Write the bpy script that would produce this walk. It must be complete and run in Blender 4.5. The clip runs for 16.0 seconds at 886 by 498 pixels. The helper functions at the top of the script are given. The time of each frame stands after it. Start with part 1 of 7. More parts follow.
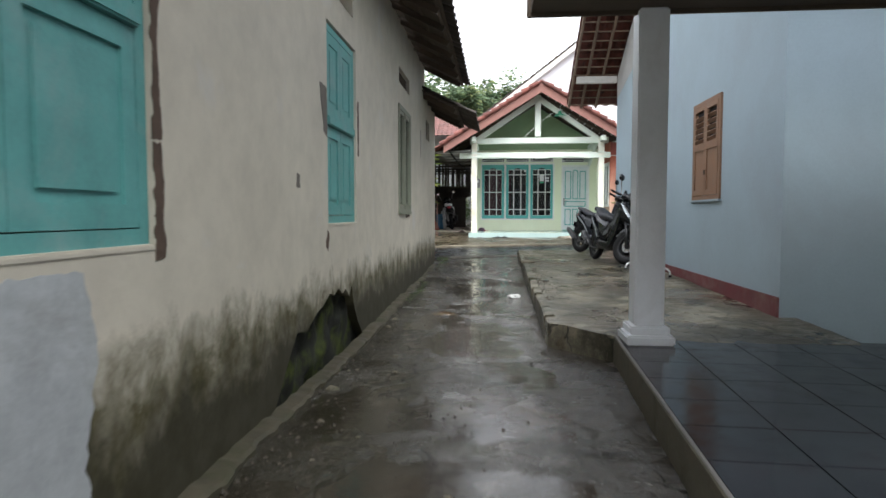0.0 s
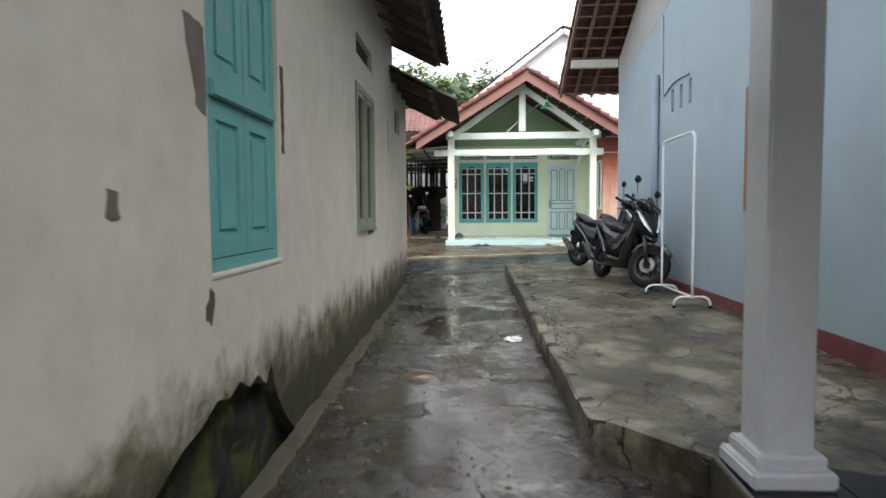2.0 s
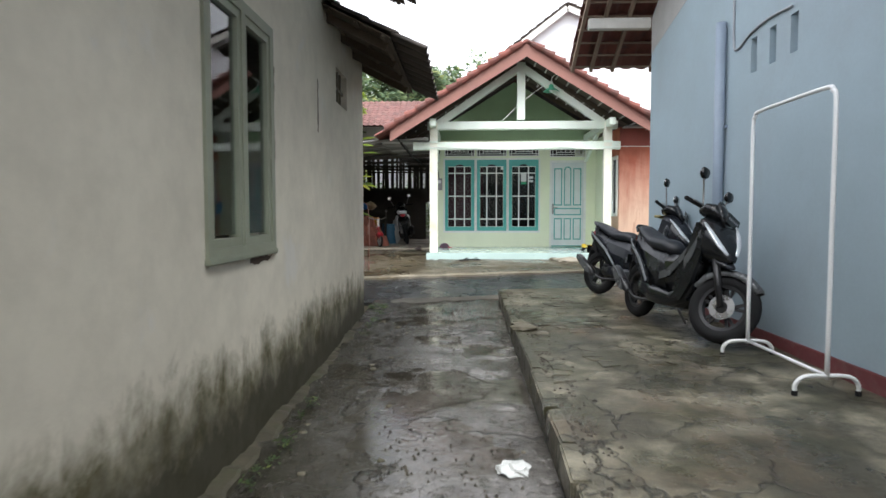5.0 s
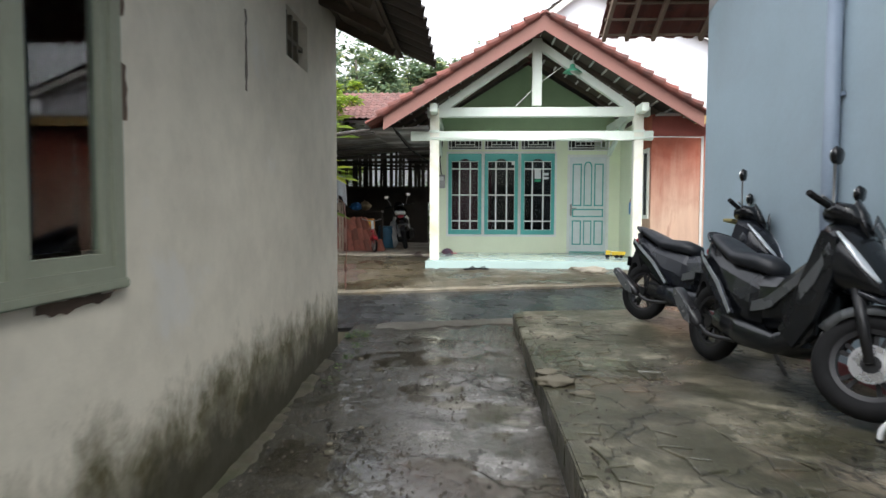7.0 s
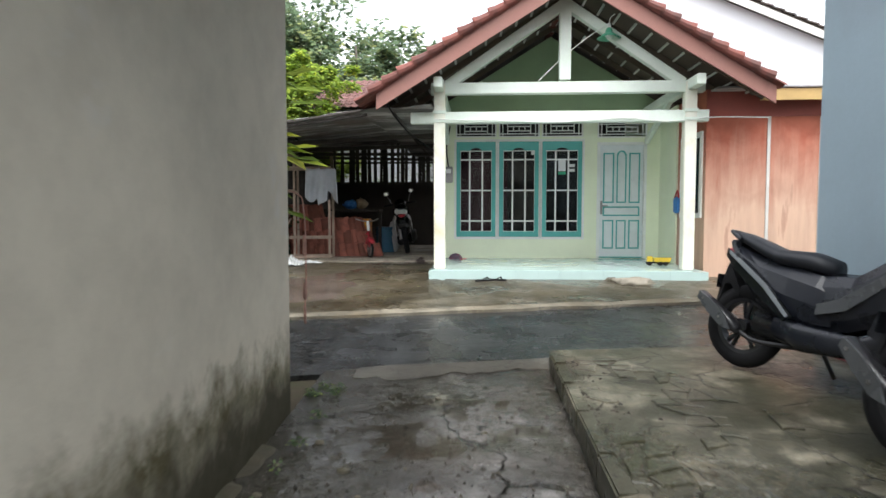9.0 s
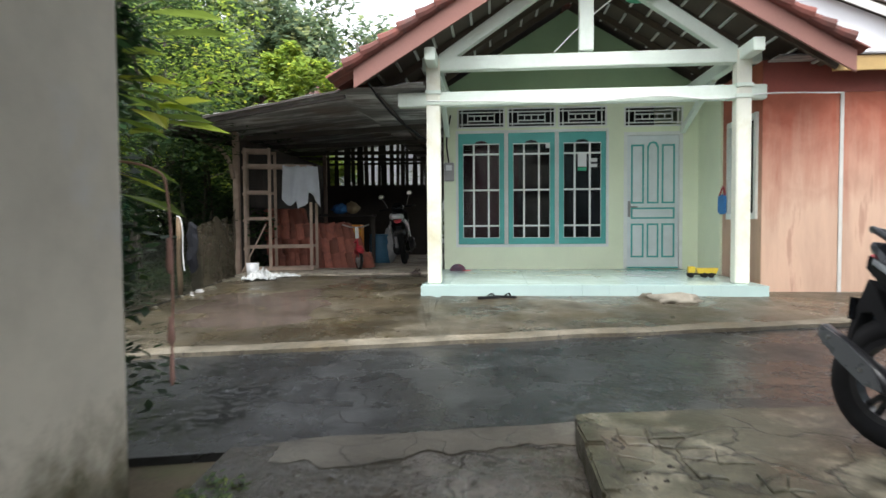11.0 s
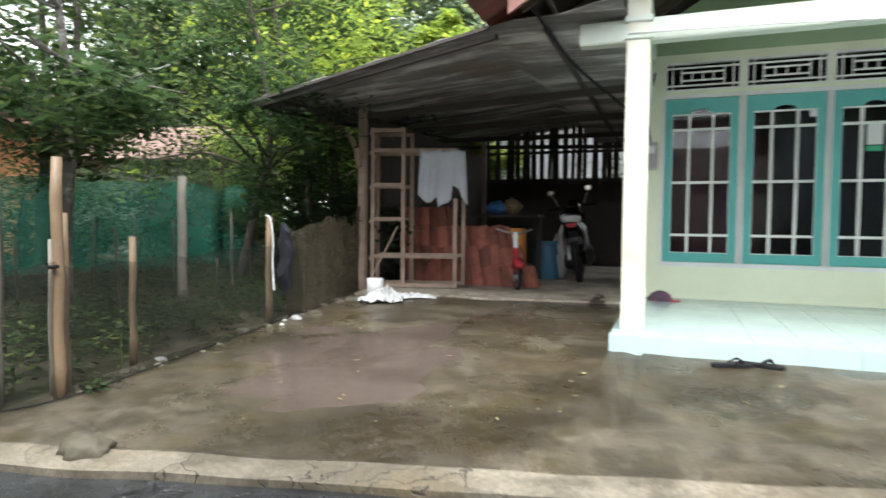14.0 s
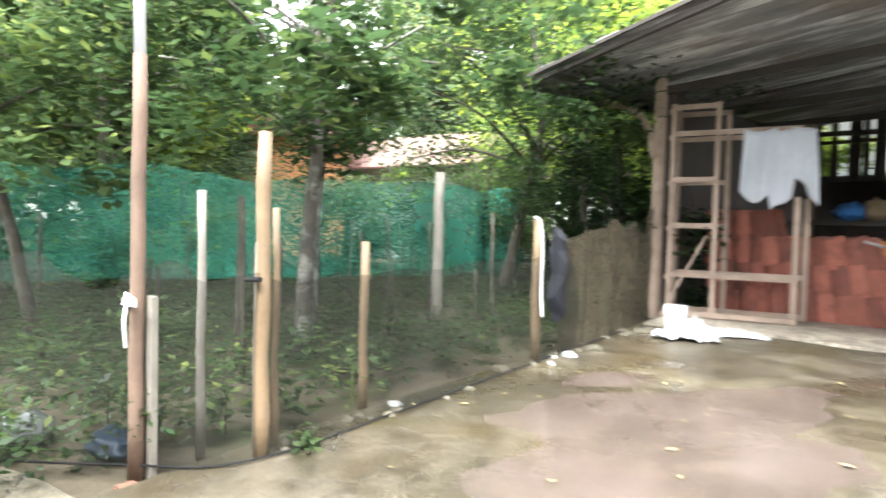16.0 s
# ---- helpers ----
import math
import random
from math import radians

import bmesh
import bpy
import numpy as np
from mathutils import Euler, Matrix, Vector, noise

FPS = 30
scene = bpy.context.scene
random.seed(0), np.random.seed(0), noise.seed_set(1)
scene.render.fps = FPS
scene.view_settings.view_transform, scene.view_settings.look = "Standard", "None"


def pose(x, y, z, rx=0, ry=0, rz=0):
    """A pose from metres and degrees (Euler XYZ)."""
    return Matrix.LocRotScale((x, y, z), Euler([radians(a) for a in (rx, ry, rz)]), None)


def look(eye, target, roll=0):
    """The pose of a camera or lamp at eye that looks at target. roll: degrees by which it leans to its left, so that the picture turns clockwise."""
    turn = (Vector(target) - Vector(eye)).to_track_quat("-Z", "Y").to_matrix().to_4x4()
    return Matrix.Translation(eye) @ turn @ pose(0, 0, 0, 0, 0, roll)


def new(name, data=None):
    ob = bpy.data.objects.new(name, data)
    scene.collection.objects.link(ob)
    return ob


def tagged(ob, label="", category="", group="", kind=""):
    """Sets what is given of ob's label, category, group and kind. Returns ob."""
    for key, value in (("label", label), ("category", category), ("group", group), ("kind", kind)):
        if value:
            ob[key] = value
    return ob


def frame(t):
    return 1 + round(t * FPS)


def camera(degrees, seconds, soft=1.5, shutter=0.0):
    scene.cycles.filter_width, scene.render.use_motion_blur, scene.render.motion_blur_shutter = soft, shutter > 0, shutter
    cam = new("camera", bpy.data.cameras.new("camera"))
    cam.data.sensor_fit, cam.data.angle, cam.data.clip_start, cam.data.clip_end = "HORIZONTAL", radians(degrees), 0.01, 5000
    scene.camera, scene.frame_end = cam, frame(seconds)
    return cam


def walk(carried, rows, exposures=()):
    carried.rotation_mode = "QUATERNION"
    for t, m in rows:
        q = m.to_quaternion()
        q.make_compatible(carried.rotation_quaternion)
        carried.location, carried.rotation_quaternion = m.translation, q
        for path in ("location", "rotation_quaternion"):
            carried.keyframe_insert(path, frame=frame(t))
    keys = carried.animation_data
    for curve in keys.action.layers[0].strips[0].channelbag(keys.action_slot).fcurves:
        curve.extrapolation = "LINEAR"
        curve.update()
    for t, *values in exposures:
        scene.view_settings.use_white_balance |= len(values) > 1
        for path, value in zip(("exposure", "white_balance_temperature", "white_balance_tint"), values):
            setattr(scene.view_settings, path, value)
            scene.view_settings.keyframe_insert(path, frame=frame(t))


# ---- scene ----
cam = camera(71.8, 16.0, 1.5, 0.6)
PATH = [
    (0, (0.009, -5.492, 0.672), (-0.169, -3.503, 0.558), -0.0),
    (0.5, (-0.083, -5.015, 0.71), (-0.216, -3.022, 0.595), -0.2),
    (1, (-0.167, -4.509, 0.765), (-0.272, -2.515, 0.656), 0.0),
    (1.5, (-0.228, -4.003, 0.831), (-0.322, -2.008, 0.718), 0.1),
    (2, (-0.189, -3.496, 0.854), (-0.278, -1.501, 0.732), -0.4),
    (2.5, (-0.197, -3.03, 0.881), (-0.27, -1.035, 0.762), -0.0),
    (3, (-0.13, -2.543, 0.869), (-0.189, -0.548, 0.751), -0.3),
    (3.5, (-0.096, -2.03, 0.874), (-0.135, -0.034, 0.754), -0.3),
    (4, (-0.091, -1.567, 0.882), (-0.16, 0.429, 0.775), -0.1),
    (4.2, (-0.079, -1.366, 0.906), (-0.15, 0.629, 0.794), -0.1),
    (6.3, (0.002, 0.419, 0.893), (-0.07, 2.415, 0.787), 0.1),
    (6.5, (0.0, 0.622, 0.888), (-0.103, 2.616, 0.777), -0.1),
    (7, (-0.026, 1.086, 0.919), (-0.115, 3.081, 0.811), 0.2),
    (7.5, (-0.069, 1.584, 0.916), (-0.147, 3.579, 0.809), 0.2),
    (8, (-0.072, 2.037, 0.932), (-0.185, 4.031, 0.821), 0.2),
    (8.5, (-0.101, 2.507, 0.937), (-0.18, 4.503, 0.827), 0.1),
    (9, (-0.098, 2.999, 0.928), (-0.214, 4.992, 0.816), -0.0),
    (9.2, (-0.087, 3.209, 0.943), (-0.195, 5.203, 0.834), 0.0),
    (11.3, (0.046, 4.973, 0.839), (-0.125, 6.964, 0.759), -0.4),
    (11.5, (-0.017, 5.253, 0.858), (-0.183, 7.244, 0.77), -0.1),
    (12, (-0.071, 5.578, 0.87), (-0.295, 7.564, 0.783), -0.3),
    (12.5, (-0.16, 6.004, 0.854), (-0.414, 7.986, 0.773), -0.1),
    (13, (-0.189, 6.396, 0.884), (-0.586, 8.354, 0.806), 0.2),
    (13.5, (-0.315, 6.765, 0.9), (-0.805, 8.703, 0.821), 0.4),
    (14, (-0.39, 7.131, 0.917), (-1.093, 9.001, 0.831), 0.6),
    (14.5, (-0.524, 7.468, 0.922), (-1.374, 9.277, 0.837), 0.7),
    (15, (-0.678, 7.776, 0.931), (-1.681, 9.504, 0.842), 1.0),
    (15.5, (-0.962, 8.029, 0.923), (-2.162, 9.627, 0.836), 1.5),
    (16, (-1.284, 8.294, 0.883), (-2.695, 9.71, 0.812), 1.4),
]
EXPOSURES = [(0.0, 1.86), (2.0, 1.86), (3.5, 1.95), (7.0, 1.84), (9.0, 1.82), (11.5, 1.72), (12.5, 1.68), (13.5, 1.84), (14.0, 2.14), (15.0, 2.80), (16.0, 3.55)]
walk(cam, [(t, look(e, g, r)) for t, e, g, r in PATH], EXPOSURES)

# ---- world and light: bright overcast ----
world = bpy.data.worlds.new("overcast_sky")
scene.world = world
world.use_nodes = True
wn = world.node_tree.nodes
sky = wn.new("ShaderNodeTexSky")
sky.sky_type = "NISHITA"
sky.sun_disc = False
sky.sun_elevation, sky.sun_rotation = radians(63), radians(199)
sky.air_density, sky.dust_density, sky.ozone_density = 1.0, 1.0, 1.0
grey = wn.new("ShaderNodeHueSaturation")
grey.inputs["Saturation"].default_value = 0.20
world.node_tree.links.new(sky.outputs[0], grey.inputs["Color"])
world.node_tree.links.new(grey.outputs[0], wn["Background"].inputs[0])
wn["Background"].inputs[1].default_value = 0.15
sun_data = bpy.data.lights.new("sun", "SUN")
sun_data.energy, sun_data.angle, sun_data.color = 1.5, radians(45), (0.965, 0.99, 0.98)
sun = new("sun", sun_data)
sun.matrix_world = look((0, 0, 24), (-4.3, 11, 0))

# ---- materials ----
def tree_of(name):
    m = bpy.data.materials.new(name)
    m.use_nodes = True
    return m, m.node_tree.nodes, m.node_tree.links, m.node_tree.nodes["Principled BSDF"]


def rgb(c):
    return (c[0], c[1], c[2], 1)


def noise_node(n, l, pos, scale, detail=5, rough=0.6, distort=0.0):
    t = n.new("ShaderNodeTexNoise")
    t.inputs["Scale"].default_value, t.inputs["Detail"].default_value = scale, detail
    t.inputs["Roughness"].default_value, t.inputs["Distortion"].default_value = rough, distort
    l.new(pos, t.inputs["Vector"])
    return t.outputs[0]


def ramp(n, l, src, stops):
    r = n.new("ShaderNodeValToRGB")
    while len(r.color_ramp.elements) < len(stops):
        r.color_ramp.elements.new(0.5)
    for e, (p, c) in zip(r.color_ramp.elements, stops):
        e.position, e.color = p, rgb(c) if not isinstance(c, (int, float)) else (c, c, c, 1)
    l.new(src, r.inputs[0])
    return r.outputs[0]


def mixc(n, l, fac, a, b, mode="MIX"):
    m = n.new("ShaderNodeMix")
    m.data_type, m.blend_type = "RGBA", mode
    for v, i in ((fac, 0), (a, 6), (b, 7)):
        if isinstance(v, (int, float)):
            m.inputs[i].default_value = v
        elif isinstance(v, tuple):
            m.inputs[i].default_value = rgb(v)
        else:
            l.new(v, m.inputs[i])
    return m.outputs[2]


def calc(n, l, op, a, b=0.0, c=None):
    m = n.new("ShaderNodeMath")
    m.operation = op
    for i, v in enumerate((a, b) if c is None else (a, b, c)):
        if isinstance(v, (int, float)):
            m.inputs[i].default_value = v
        else:
            l.new(v, m.inputs[i])
    return m.outputs[0]


def bumped(n, l, b, h, strength, dist=0.01):
    k = n.new("ShaderNodeBump")
    k.inputs["Strength"].default_value, k.inputs["Distance"].default_value = strength, dist
    l.new(h, k.inputs["Height"])
    l.new(k.outputs[0], b.inputs["Normal"])


def place(n):
    return n.new("ShaderNodeNewGeometry").outputs["Position"]


def plain(name, c, rough=0.6, vary=0.18, scale=6.0, grain=60.0, bump=0.15, metal=0.0, dirt=None, dirt_amount=0.45, rand=0.0, spec=0.5):
    """A surface with broad and fine variation, and optional patches of dirt."""
    m, n, l, b = tree_of(name)
    p = place(n)
    big, fine = noise_node(n, l, p, scale), noise_node(n, l, p, grain, 3)
    dark = tuple(x * (1 - vary) for x in c)
    light = tuple(min(1, x * (1 + vary * 0.7)) for x in c)
    col = ramp(n, l, big, [(0.3, dark), (0.7, light)])
    col = mixc(n, l, 0.25, col, ramp(n, l, fine, [(0.3, dark), (0.7, light)]))
    if dirt:
        d = ramp(n, l, noise_node(n, l, p, scale * 0.6, 8, 0.7, 0.4), [(0.5, 0.0), (0.72, 1.0)])
        col = mixc(n, l, calc(n, l, "MULTIPLY", d, dirt_amount), col, dirt)
    if rand:
        o = n.new("ShaderNodeObjectInfo").outputs["Random"]
        g = n.new("ShaderNodeNewGeometry").outputs["Random Per Island"]
        r = calc(n, l, "FRACT", calc(n, l, "ADD", o, g))
        col = mixc(n, l, 1.0, col, ramp(n, l, r, [(0.0, 1 - rand), (1.0, 1.0)]), "MULTIPLY")
    l.new(col, b.inputs["Base Color"])
    l.new(ramp(n, l, big, [(0.3, max(0.03, rough - 0.1)), (0.7, min(1, rough + 0.1))]), b.inputs["Roughness"])
    b.inputs["Metallic"].default_value = metal
    b.inputs["Specular IOR Level"].default_value = spec
    if bump:
        bumped(n, l, b, fine, bump, 0.004)
    return m


def height_of(n, l):
    x = n.new("ShaderNodeSeparateXYZ")
    l.new(place(n), x.inputs[0])
    return x.outputs


def old_plaster(name, c, stain, top, blur, patch=None):
    """Lime plaster with broad blotches, and damp stains of ragged outline that have crept up from the foot of the wall."""
    m, n, l, b = tree_of(name)
    p = place(n)
    big, mid, fine = noise_node(n, l, p, 0.9, 6), noise_node(n, l, p, 5.0, 6, 0.65), noise_node(n, l, p, 45, 4)
    col = ramp(n, l, big, [(0.3, tuple(x * 0.80 for x in c)), (0.7, tuple(min(1, x * 1.08) for x in c))])
    col = mixc(n, l, 0.42, col, ramp(n, l, mid, [(0.35, tuple(x * 0.76 for x in c)), (0.6, c)]))
    if patch:
        k = ramp(n, l, noise_node(n, l, p, 1.6, 5, 0.6, 0.5), [(0.60, 0.0), (0.68, 1.0)])
        col = mixc(n, l, calc(n, l, "MULTIPLY", k, 0.5), col, patch)
    z = height_of(n, l)[2]
    # ragged tongues: noise stretched upwards
    mp = n.new("ShaderNodeMapping")
    mp.inputs["Scale"].default_value = (1.7, 1.7, 1.3)
    l.new(p, mp.inputs[0])
    rag = noise_node(n, l, mp.outputs[0], 2.3, 9, 0.70, 0.3)
    edge = calc(n, l, "ADD", z, calc(n, l, "MULTIPLY", rag, -0.75))
    s = ramp(n, l, calc(n, l, "SUBTRACT", calc(n, l, "ADD", top + 0.5 - 0.375, 0.0), edge), [(0.5 - blur, 0.0), (0.5 + blur, 1.0)])
    spots = ramp(n, l, mid, [(0.35, 1.0), (0.62, 0.7)])
    col = mixc(n, l, calc(n, l, "MULTIPLY", s, spots), col, stain)
    deep = ramp(n, l, calc(n, l, "SUBTRACT", top + 0.5 - 0.375 - 0.22, edge), [(0.5 - blur, 0.0), (0.5 + blur, 1.0)])
    col = mixc(n, l, calc(n, l, "MULTIPLY", deep, 0.88), col, tuple(x * 0.35 for x in stain))
    l.new(col, b.inputs["Base Color"])
    b.inputs["Roughness"].default_value = 0.85
    bumped(n, l, b, mixc(n, l, 0.5, mid, fine), 0.25, 0.008)
    return m


def wet_concrete(name, c, dark, wet, brown, crack=1.1, crack_w=0.018, puddle=(0.52, 0.6), moss=None, pale=1.7, silt_side=None, far_side=None, film=0.09, heavy=0.0, relief=0.6, zone=None):
    """Worn, rain-wet concrete: puddles, dark wet stains, pale scuffed patches, brown silt, branching cracks and grit."""
    m, n, l, b = tree_of(name)
    p = place(n)
    big, mid = noise_node(n, l, p, 0.75, 7, 0.6, 0.15), noise_node(n, l, p, 3.6, 8, 0.66, 0.1)
    fine, grit = noise_node(n, l, p, 38, 5, 0.75), noise_node(n, l, p, 130, 2, 0.6)
    col = ramp(n, l, mid, [(0.33, tuple(x * 0.55 for x in c)), (0.46, c), (0.56, tuple(x * 1.15 for x in c)), (0.67, tuple(x * pale for x in c))])
    col = mixc(n, l, ramp(n, l, big, [(0.38 + heavy, 0.85), (0.52 + heavy, 0.0)]), col, dark)
    blot = ramp(n, l, noise_node(n, l, p, 2.3, 9, 0.68, 0.25), [(0.5 - heavy, 0.0), (0.60 - heavy, 0.7)])
    col = mixc(n, l, blot, col, tuple(x * 0.85 for x in dark))
    sil = ramp(n, l, noise_node(n, l, p, 1.1, 7, 0.62, 0.2), [(0.5, 0.0), (0.66, 0.75)])
    col = mixc(n, l, sil, col, brown)
    if moss:
        g = ramp(n, l, noise_node(n, l, p, 1.5, 8, 0.66, 0.2), [(0.52, 0.0), (0.66, 0.7)])
        col = mixc(n, l, g, col, moss)
    if zone:
        # moss and algae have spread over one end of the paving, with a ragged front
        y0, y1, zc, amount = zone
        front = calc(n, l, "MINIMUM", calc(n, l, "DIVIDE", calc(n, l, "SUBTRACT", height_of(n, l)[1], y0), y1 - y0), 0.66)
        spread = calc(n, l, "ADD", front, calc(n, l, "MULTIPLY", calc(n, l, "SUBTRACT", noise_node(n, l, p, 1.9, 8, 0.70, 0.2), 0.5), 5.0))
        col = mixc(n, l, ramp(n, l, spread, [(0.3, 0.0), (0.75, amount)]), col, zc)
    if silt_side is not None:
        # silt and moss washed down the wall lie along the foot of it
        e = calc(n, l, "ADD", height_of(n, l)[0], calc(n, l, "MULTIPLY", mid, -0.7))
        col = mixc(n, l, ramp(n, l, calc(n, l, "SUBTRACT", silt_side, e), [(0.0, 0.0), (0.32, 0.85)]), col, (0.036, 0.033, 0.02))
    if far_side is not None:
        e = calc(n, l, "SUBTRACT", height_of(n, l)[0], calc(n, l, "MULTIPLY", mid, 0.6))
        col = mixc(n, l, ramp(n, l, calc(n, l, "SUBTRACT", e, far_side - 0.3), [(0.0, 0.0), (0.3, 0.8)]), col, (0.045, 0.038, 0.025))
    v = n.new("ShaderNodeTexVoronoi")
    v.feature, v.inputs["Scale"].default_value = "DISTANCE_TO_EDGE", crack
    add = n.new("ShaderNodeVectorMath")
    add.operation = "ADD"
    l.new(p, add.inputs[0])
    nz = n.new("ShaderNodeTexNoise")
    nz.inputs["Scale"].default_value, nz.inputs["Detail"].default_value = 2.5, 6
    l.new(p, nz.inputs["Vector"])
    sc = n.new("ShaderNodeVectorMath")
    sc.operation, sc.inputs["Scale"].default_value = "SCALE", 0.7
    l.new(nz.outputs[1], sc.inputs[0])
    l.new(sc.outputs[0], add.inputs[1])
    l.new(add.outputs[0], v.inputs["Vector"])
    gate = ramp(n, l, noise_node(n, l, p, 0.6, 3), [(0.38, 0.0), (0.48, 1.0)])
    ck = calc(n, l, "MULTIPLY", ramp(n, l, v.outputs[0], [(0.0, 1.0), (crack_w, 0.0)]), gate)
    col = mixc(n, l, calc(n, l, "MULTIPLY", ck, 0.9), col, tuple(x * 0.12 for x in dark))
    col = mixc(n, l, 0.6, col, ramp(n, l, fine, [(0.36, tuple(x * 0.45 for x in c)), (0.64, tuple(x * 1.6 for x in c))]), "OVERLAY")
    col = mixc(n, l, ramp(n, l, grit, [(0.66, 0.0), (0.72, 0.5)]), col, tuple(x * 2.2 for x in c))
    l.new(col, b.inputs["Base Color"])
    pud = ramp(n, l, noise_node(n, l, p, 1.0, 8, 0.62, 0.15), [(puddle[0], 0.0), (puddle[1], 1.0)])
    pud = calc(n, l, "MULTIPLY", pud, ramp(n, l, noise_node(n, l, p, 14.0, 4, 0.7), [(0.36, 0.45), (0.50, 1.0)]))
    dry = ramp(n, l, mid, [(0.3, wet), (0.7, min(1.0, wet + 0.3))])
    l.new(mixc(n, l, pud, dry, (film, film, film)), b.inputs["Roughness"])
    h = calc(n, l, "SUBTRACT", calc(n, l, "ADD", mid, calc(n, l, "MULTIPLY", fine, 0.45)), calc(n, l, "MULTIPLY", ck, 1.3))
    flat = calc(n, l, "MULTIPLY", h, calc(n, l, "SUBTRACT", 1.0, calc(n, l, "MULTIPLY", pud, 0.88)))
    bumped(n, l, b, flat, relief, 0.014)
    return m


def netting(name, c, open_part, scale=1.5):
    m, n, l, b = tree_of(name)
    p = place(n)
    b.inputs["Base Color"].default_value = rgb(c)
    b.inputs["Roughness"].default_value = 0.8
    tr = n.new("ShaderNodeBsdfTransparent")
    mx = n.new("ShaderNodeMixShader")
    l.new(ramp(n, l, noise_node(n, l, p, scale, 6, 0.7), [(0.3, max(0, open_part - 0.16)), (0.7, min(1, open_part + 0.16))]), mx.inputs[0])
    l.new(b.outputs[0], mx.inputs[1])
    l.new(tr.outputs[0], mx.inputs[2])
    l.new(mx.outputs[0], n["Material Output"].inputs[0])
    return m


def leafy(name, c, vary=0.5, through_light=0.58):
    m, n, l, b = tree_of(name)
    g = n.new("ShaderNodeNewGeometry").outputs["Random Per Island"]
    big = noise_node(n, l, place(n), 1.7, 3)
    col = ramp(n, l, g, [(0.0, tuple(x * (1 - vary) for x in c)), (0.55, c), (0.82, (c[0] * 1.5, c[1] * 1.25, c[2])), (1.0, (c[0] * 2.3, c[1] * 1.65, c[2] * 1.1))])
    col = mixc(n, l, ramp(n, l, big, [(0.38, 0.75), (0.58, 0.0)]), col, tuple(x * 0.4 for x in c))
    l.new(col, b.inputs["Base Color"])
    b.inputs["Roughness"].default_value = 0.45
    t = n.new("ShaderNodeBsdfTranslucent")
    l.new(col, t.inputs[0])
    mx = n.new("ShaderNodeMixShader")
    mx.inputs[0].default_value = through_light
    l.new(b.outputs[0], mx.inputs[1])
    l.new(t.outputs[0], mx.inputs[2])
    l.new(mx.outputs[0], n["Material Output"].inputs[0])
    return m


def pane_glass(name, tint=(0.9, 0.95, 0.95), ior=1.36):
    m, n, l, b = tree_of(name)
    fr = n.new("ShaderNodeFresnel")
    fr.inputs[0].default_value = ior
    gl, tr, mx = n.new("ShaderNodeBsdfGlossy"), n.new("ShaderNodeBsdfTransparent"), n.new("ShaderNodeMixShader")
    gl.inputs["Roughness"].default_value = 0.02
    tr.inputs[0].default_value = rgb(tint)
    l.new(fr.outputs[0], mx.inputs[0])
    l.new(tr.outputs[0], mx.inputs[1])
    l.new(gl.outputs[0], mx.inputs[2])
    l.new(mx.outputs[0], n["Material Output"].inputs[0])
    return m


def standing_water(name, tint, silt, cloud, rough):
    """Rain lying on paving: it mirrors by its angle, is a little rippled, and is clouded by silt."""
    m, n, l, b = tree_of(name)
    p = place(n)
    fr = n.new("ShaderNodeFresnel")
    fr.inputs[0].default_value = 1.45
    gl, tr, di = n.new("ShaderNodeBsdfGlossy"), n.new("ShaderNodeBsdfTransparent"), n.new("ShaderNodeBsdfDiffuse")
    gl.inputs["Roughness"].default_value = rough
    tr.inputs[0].default_value, di.inputs[0].default_value = rgb(tint), rgb(silt)
    k = n.new("ShaderNodeBump")
    k.inputs["Strength"].default_value, k.inputs["Distance"].default_value = 0.35, 0.006
    l.new(noise_node(n, l, p, 9, 6, 0.7), k.inputs["Height"])
    l.new(k.outputs[0], gl.inputs["Normal"])
    body, mx = n.new("ShaderNodeMixShader"), n.new("ShaderNodeMixShader")
    l.new(ramp(n, l, noise_node(n, l, p, 2.2, 6), [(0.3, cloud * 0.5), (0.7, min(1.0, cloud * 1.5))]), body.inputs[0])
    l.new(tr.outputs[0], body.inputs[1])
    l.new(di.outputs[0], body.inputs[2])
    l.new(fr.outputs[0], mx.inputs[0])
    l.new(body.outputs[0], mx.inputs[1])
    l.new(gl.outputs[0], mx.inputs[2])
    l.new(mx.outputs[0], n["Material Output"].inputs[0])
    return m


def streaked(name, c, light, rust, along, rough=0.65):
    """Sheet metal with long streaks of rust and pale wear down the slope."""
    m, n, l, b = tree_of(name)
    p = place(n)
    mp = n.new("ShaderNodeMapping")
    mp.inputs["Scale"].default_value = along
    l.new(p, mp.inputs[0])
    st, big = noise_node(n, l, mp.outputs[0], 1.0, 6, 0.7, 0.2), noise_node(n, l, p, 1.2, 5)
    col = ramp(n, l, st, [(0.34, tuple(x * 0.5 for x in c)), (0.5, c), (0.62, light)])
    col = mixc(n, l, ramp(n, l, big, [(0.5, 0.0), (0.68, 0.7)]), col, rust)
    l.new(col, b.inputs["Base Color"])
    b.inputs["Roughness"].default_value = rough
    bumped(n, l, b, noise_node(n, l, p, 40, 3), 0.15, 0.004)
    return m


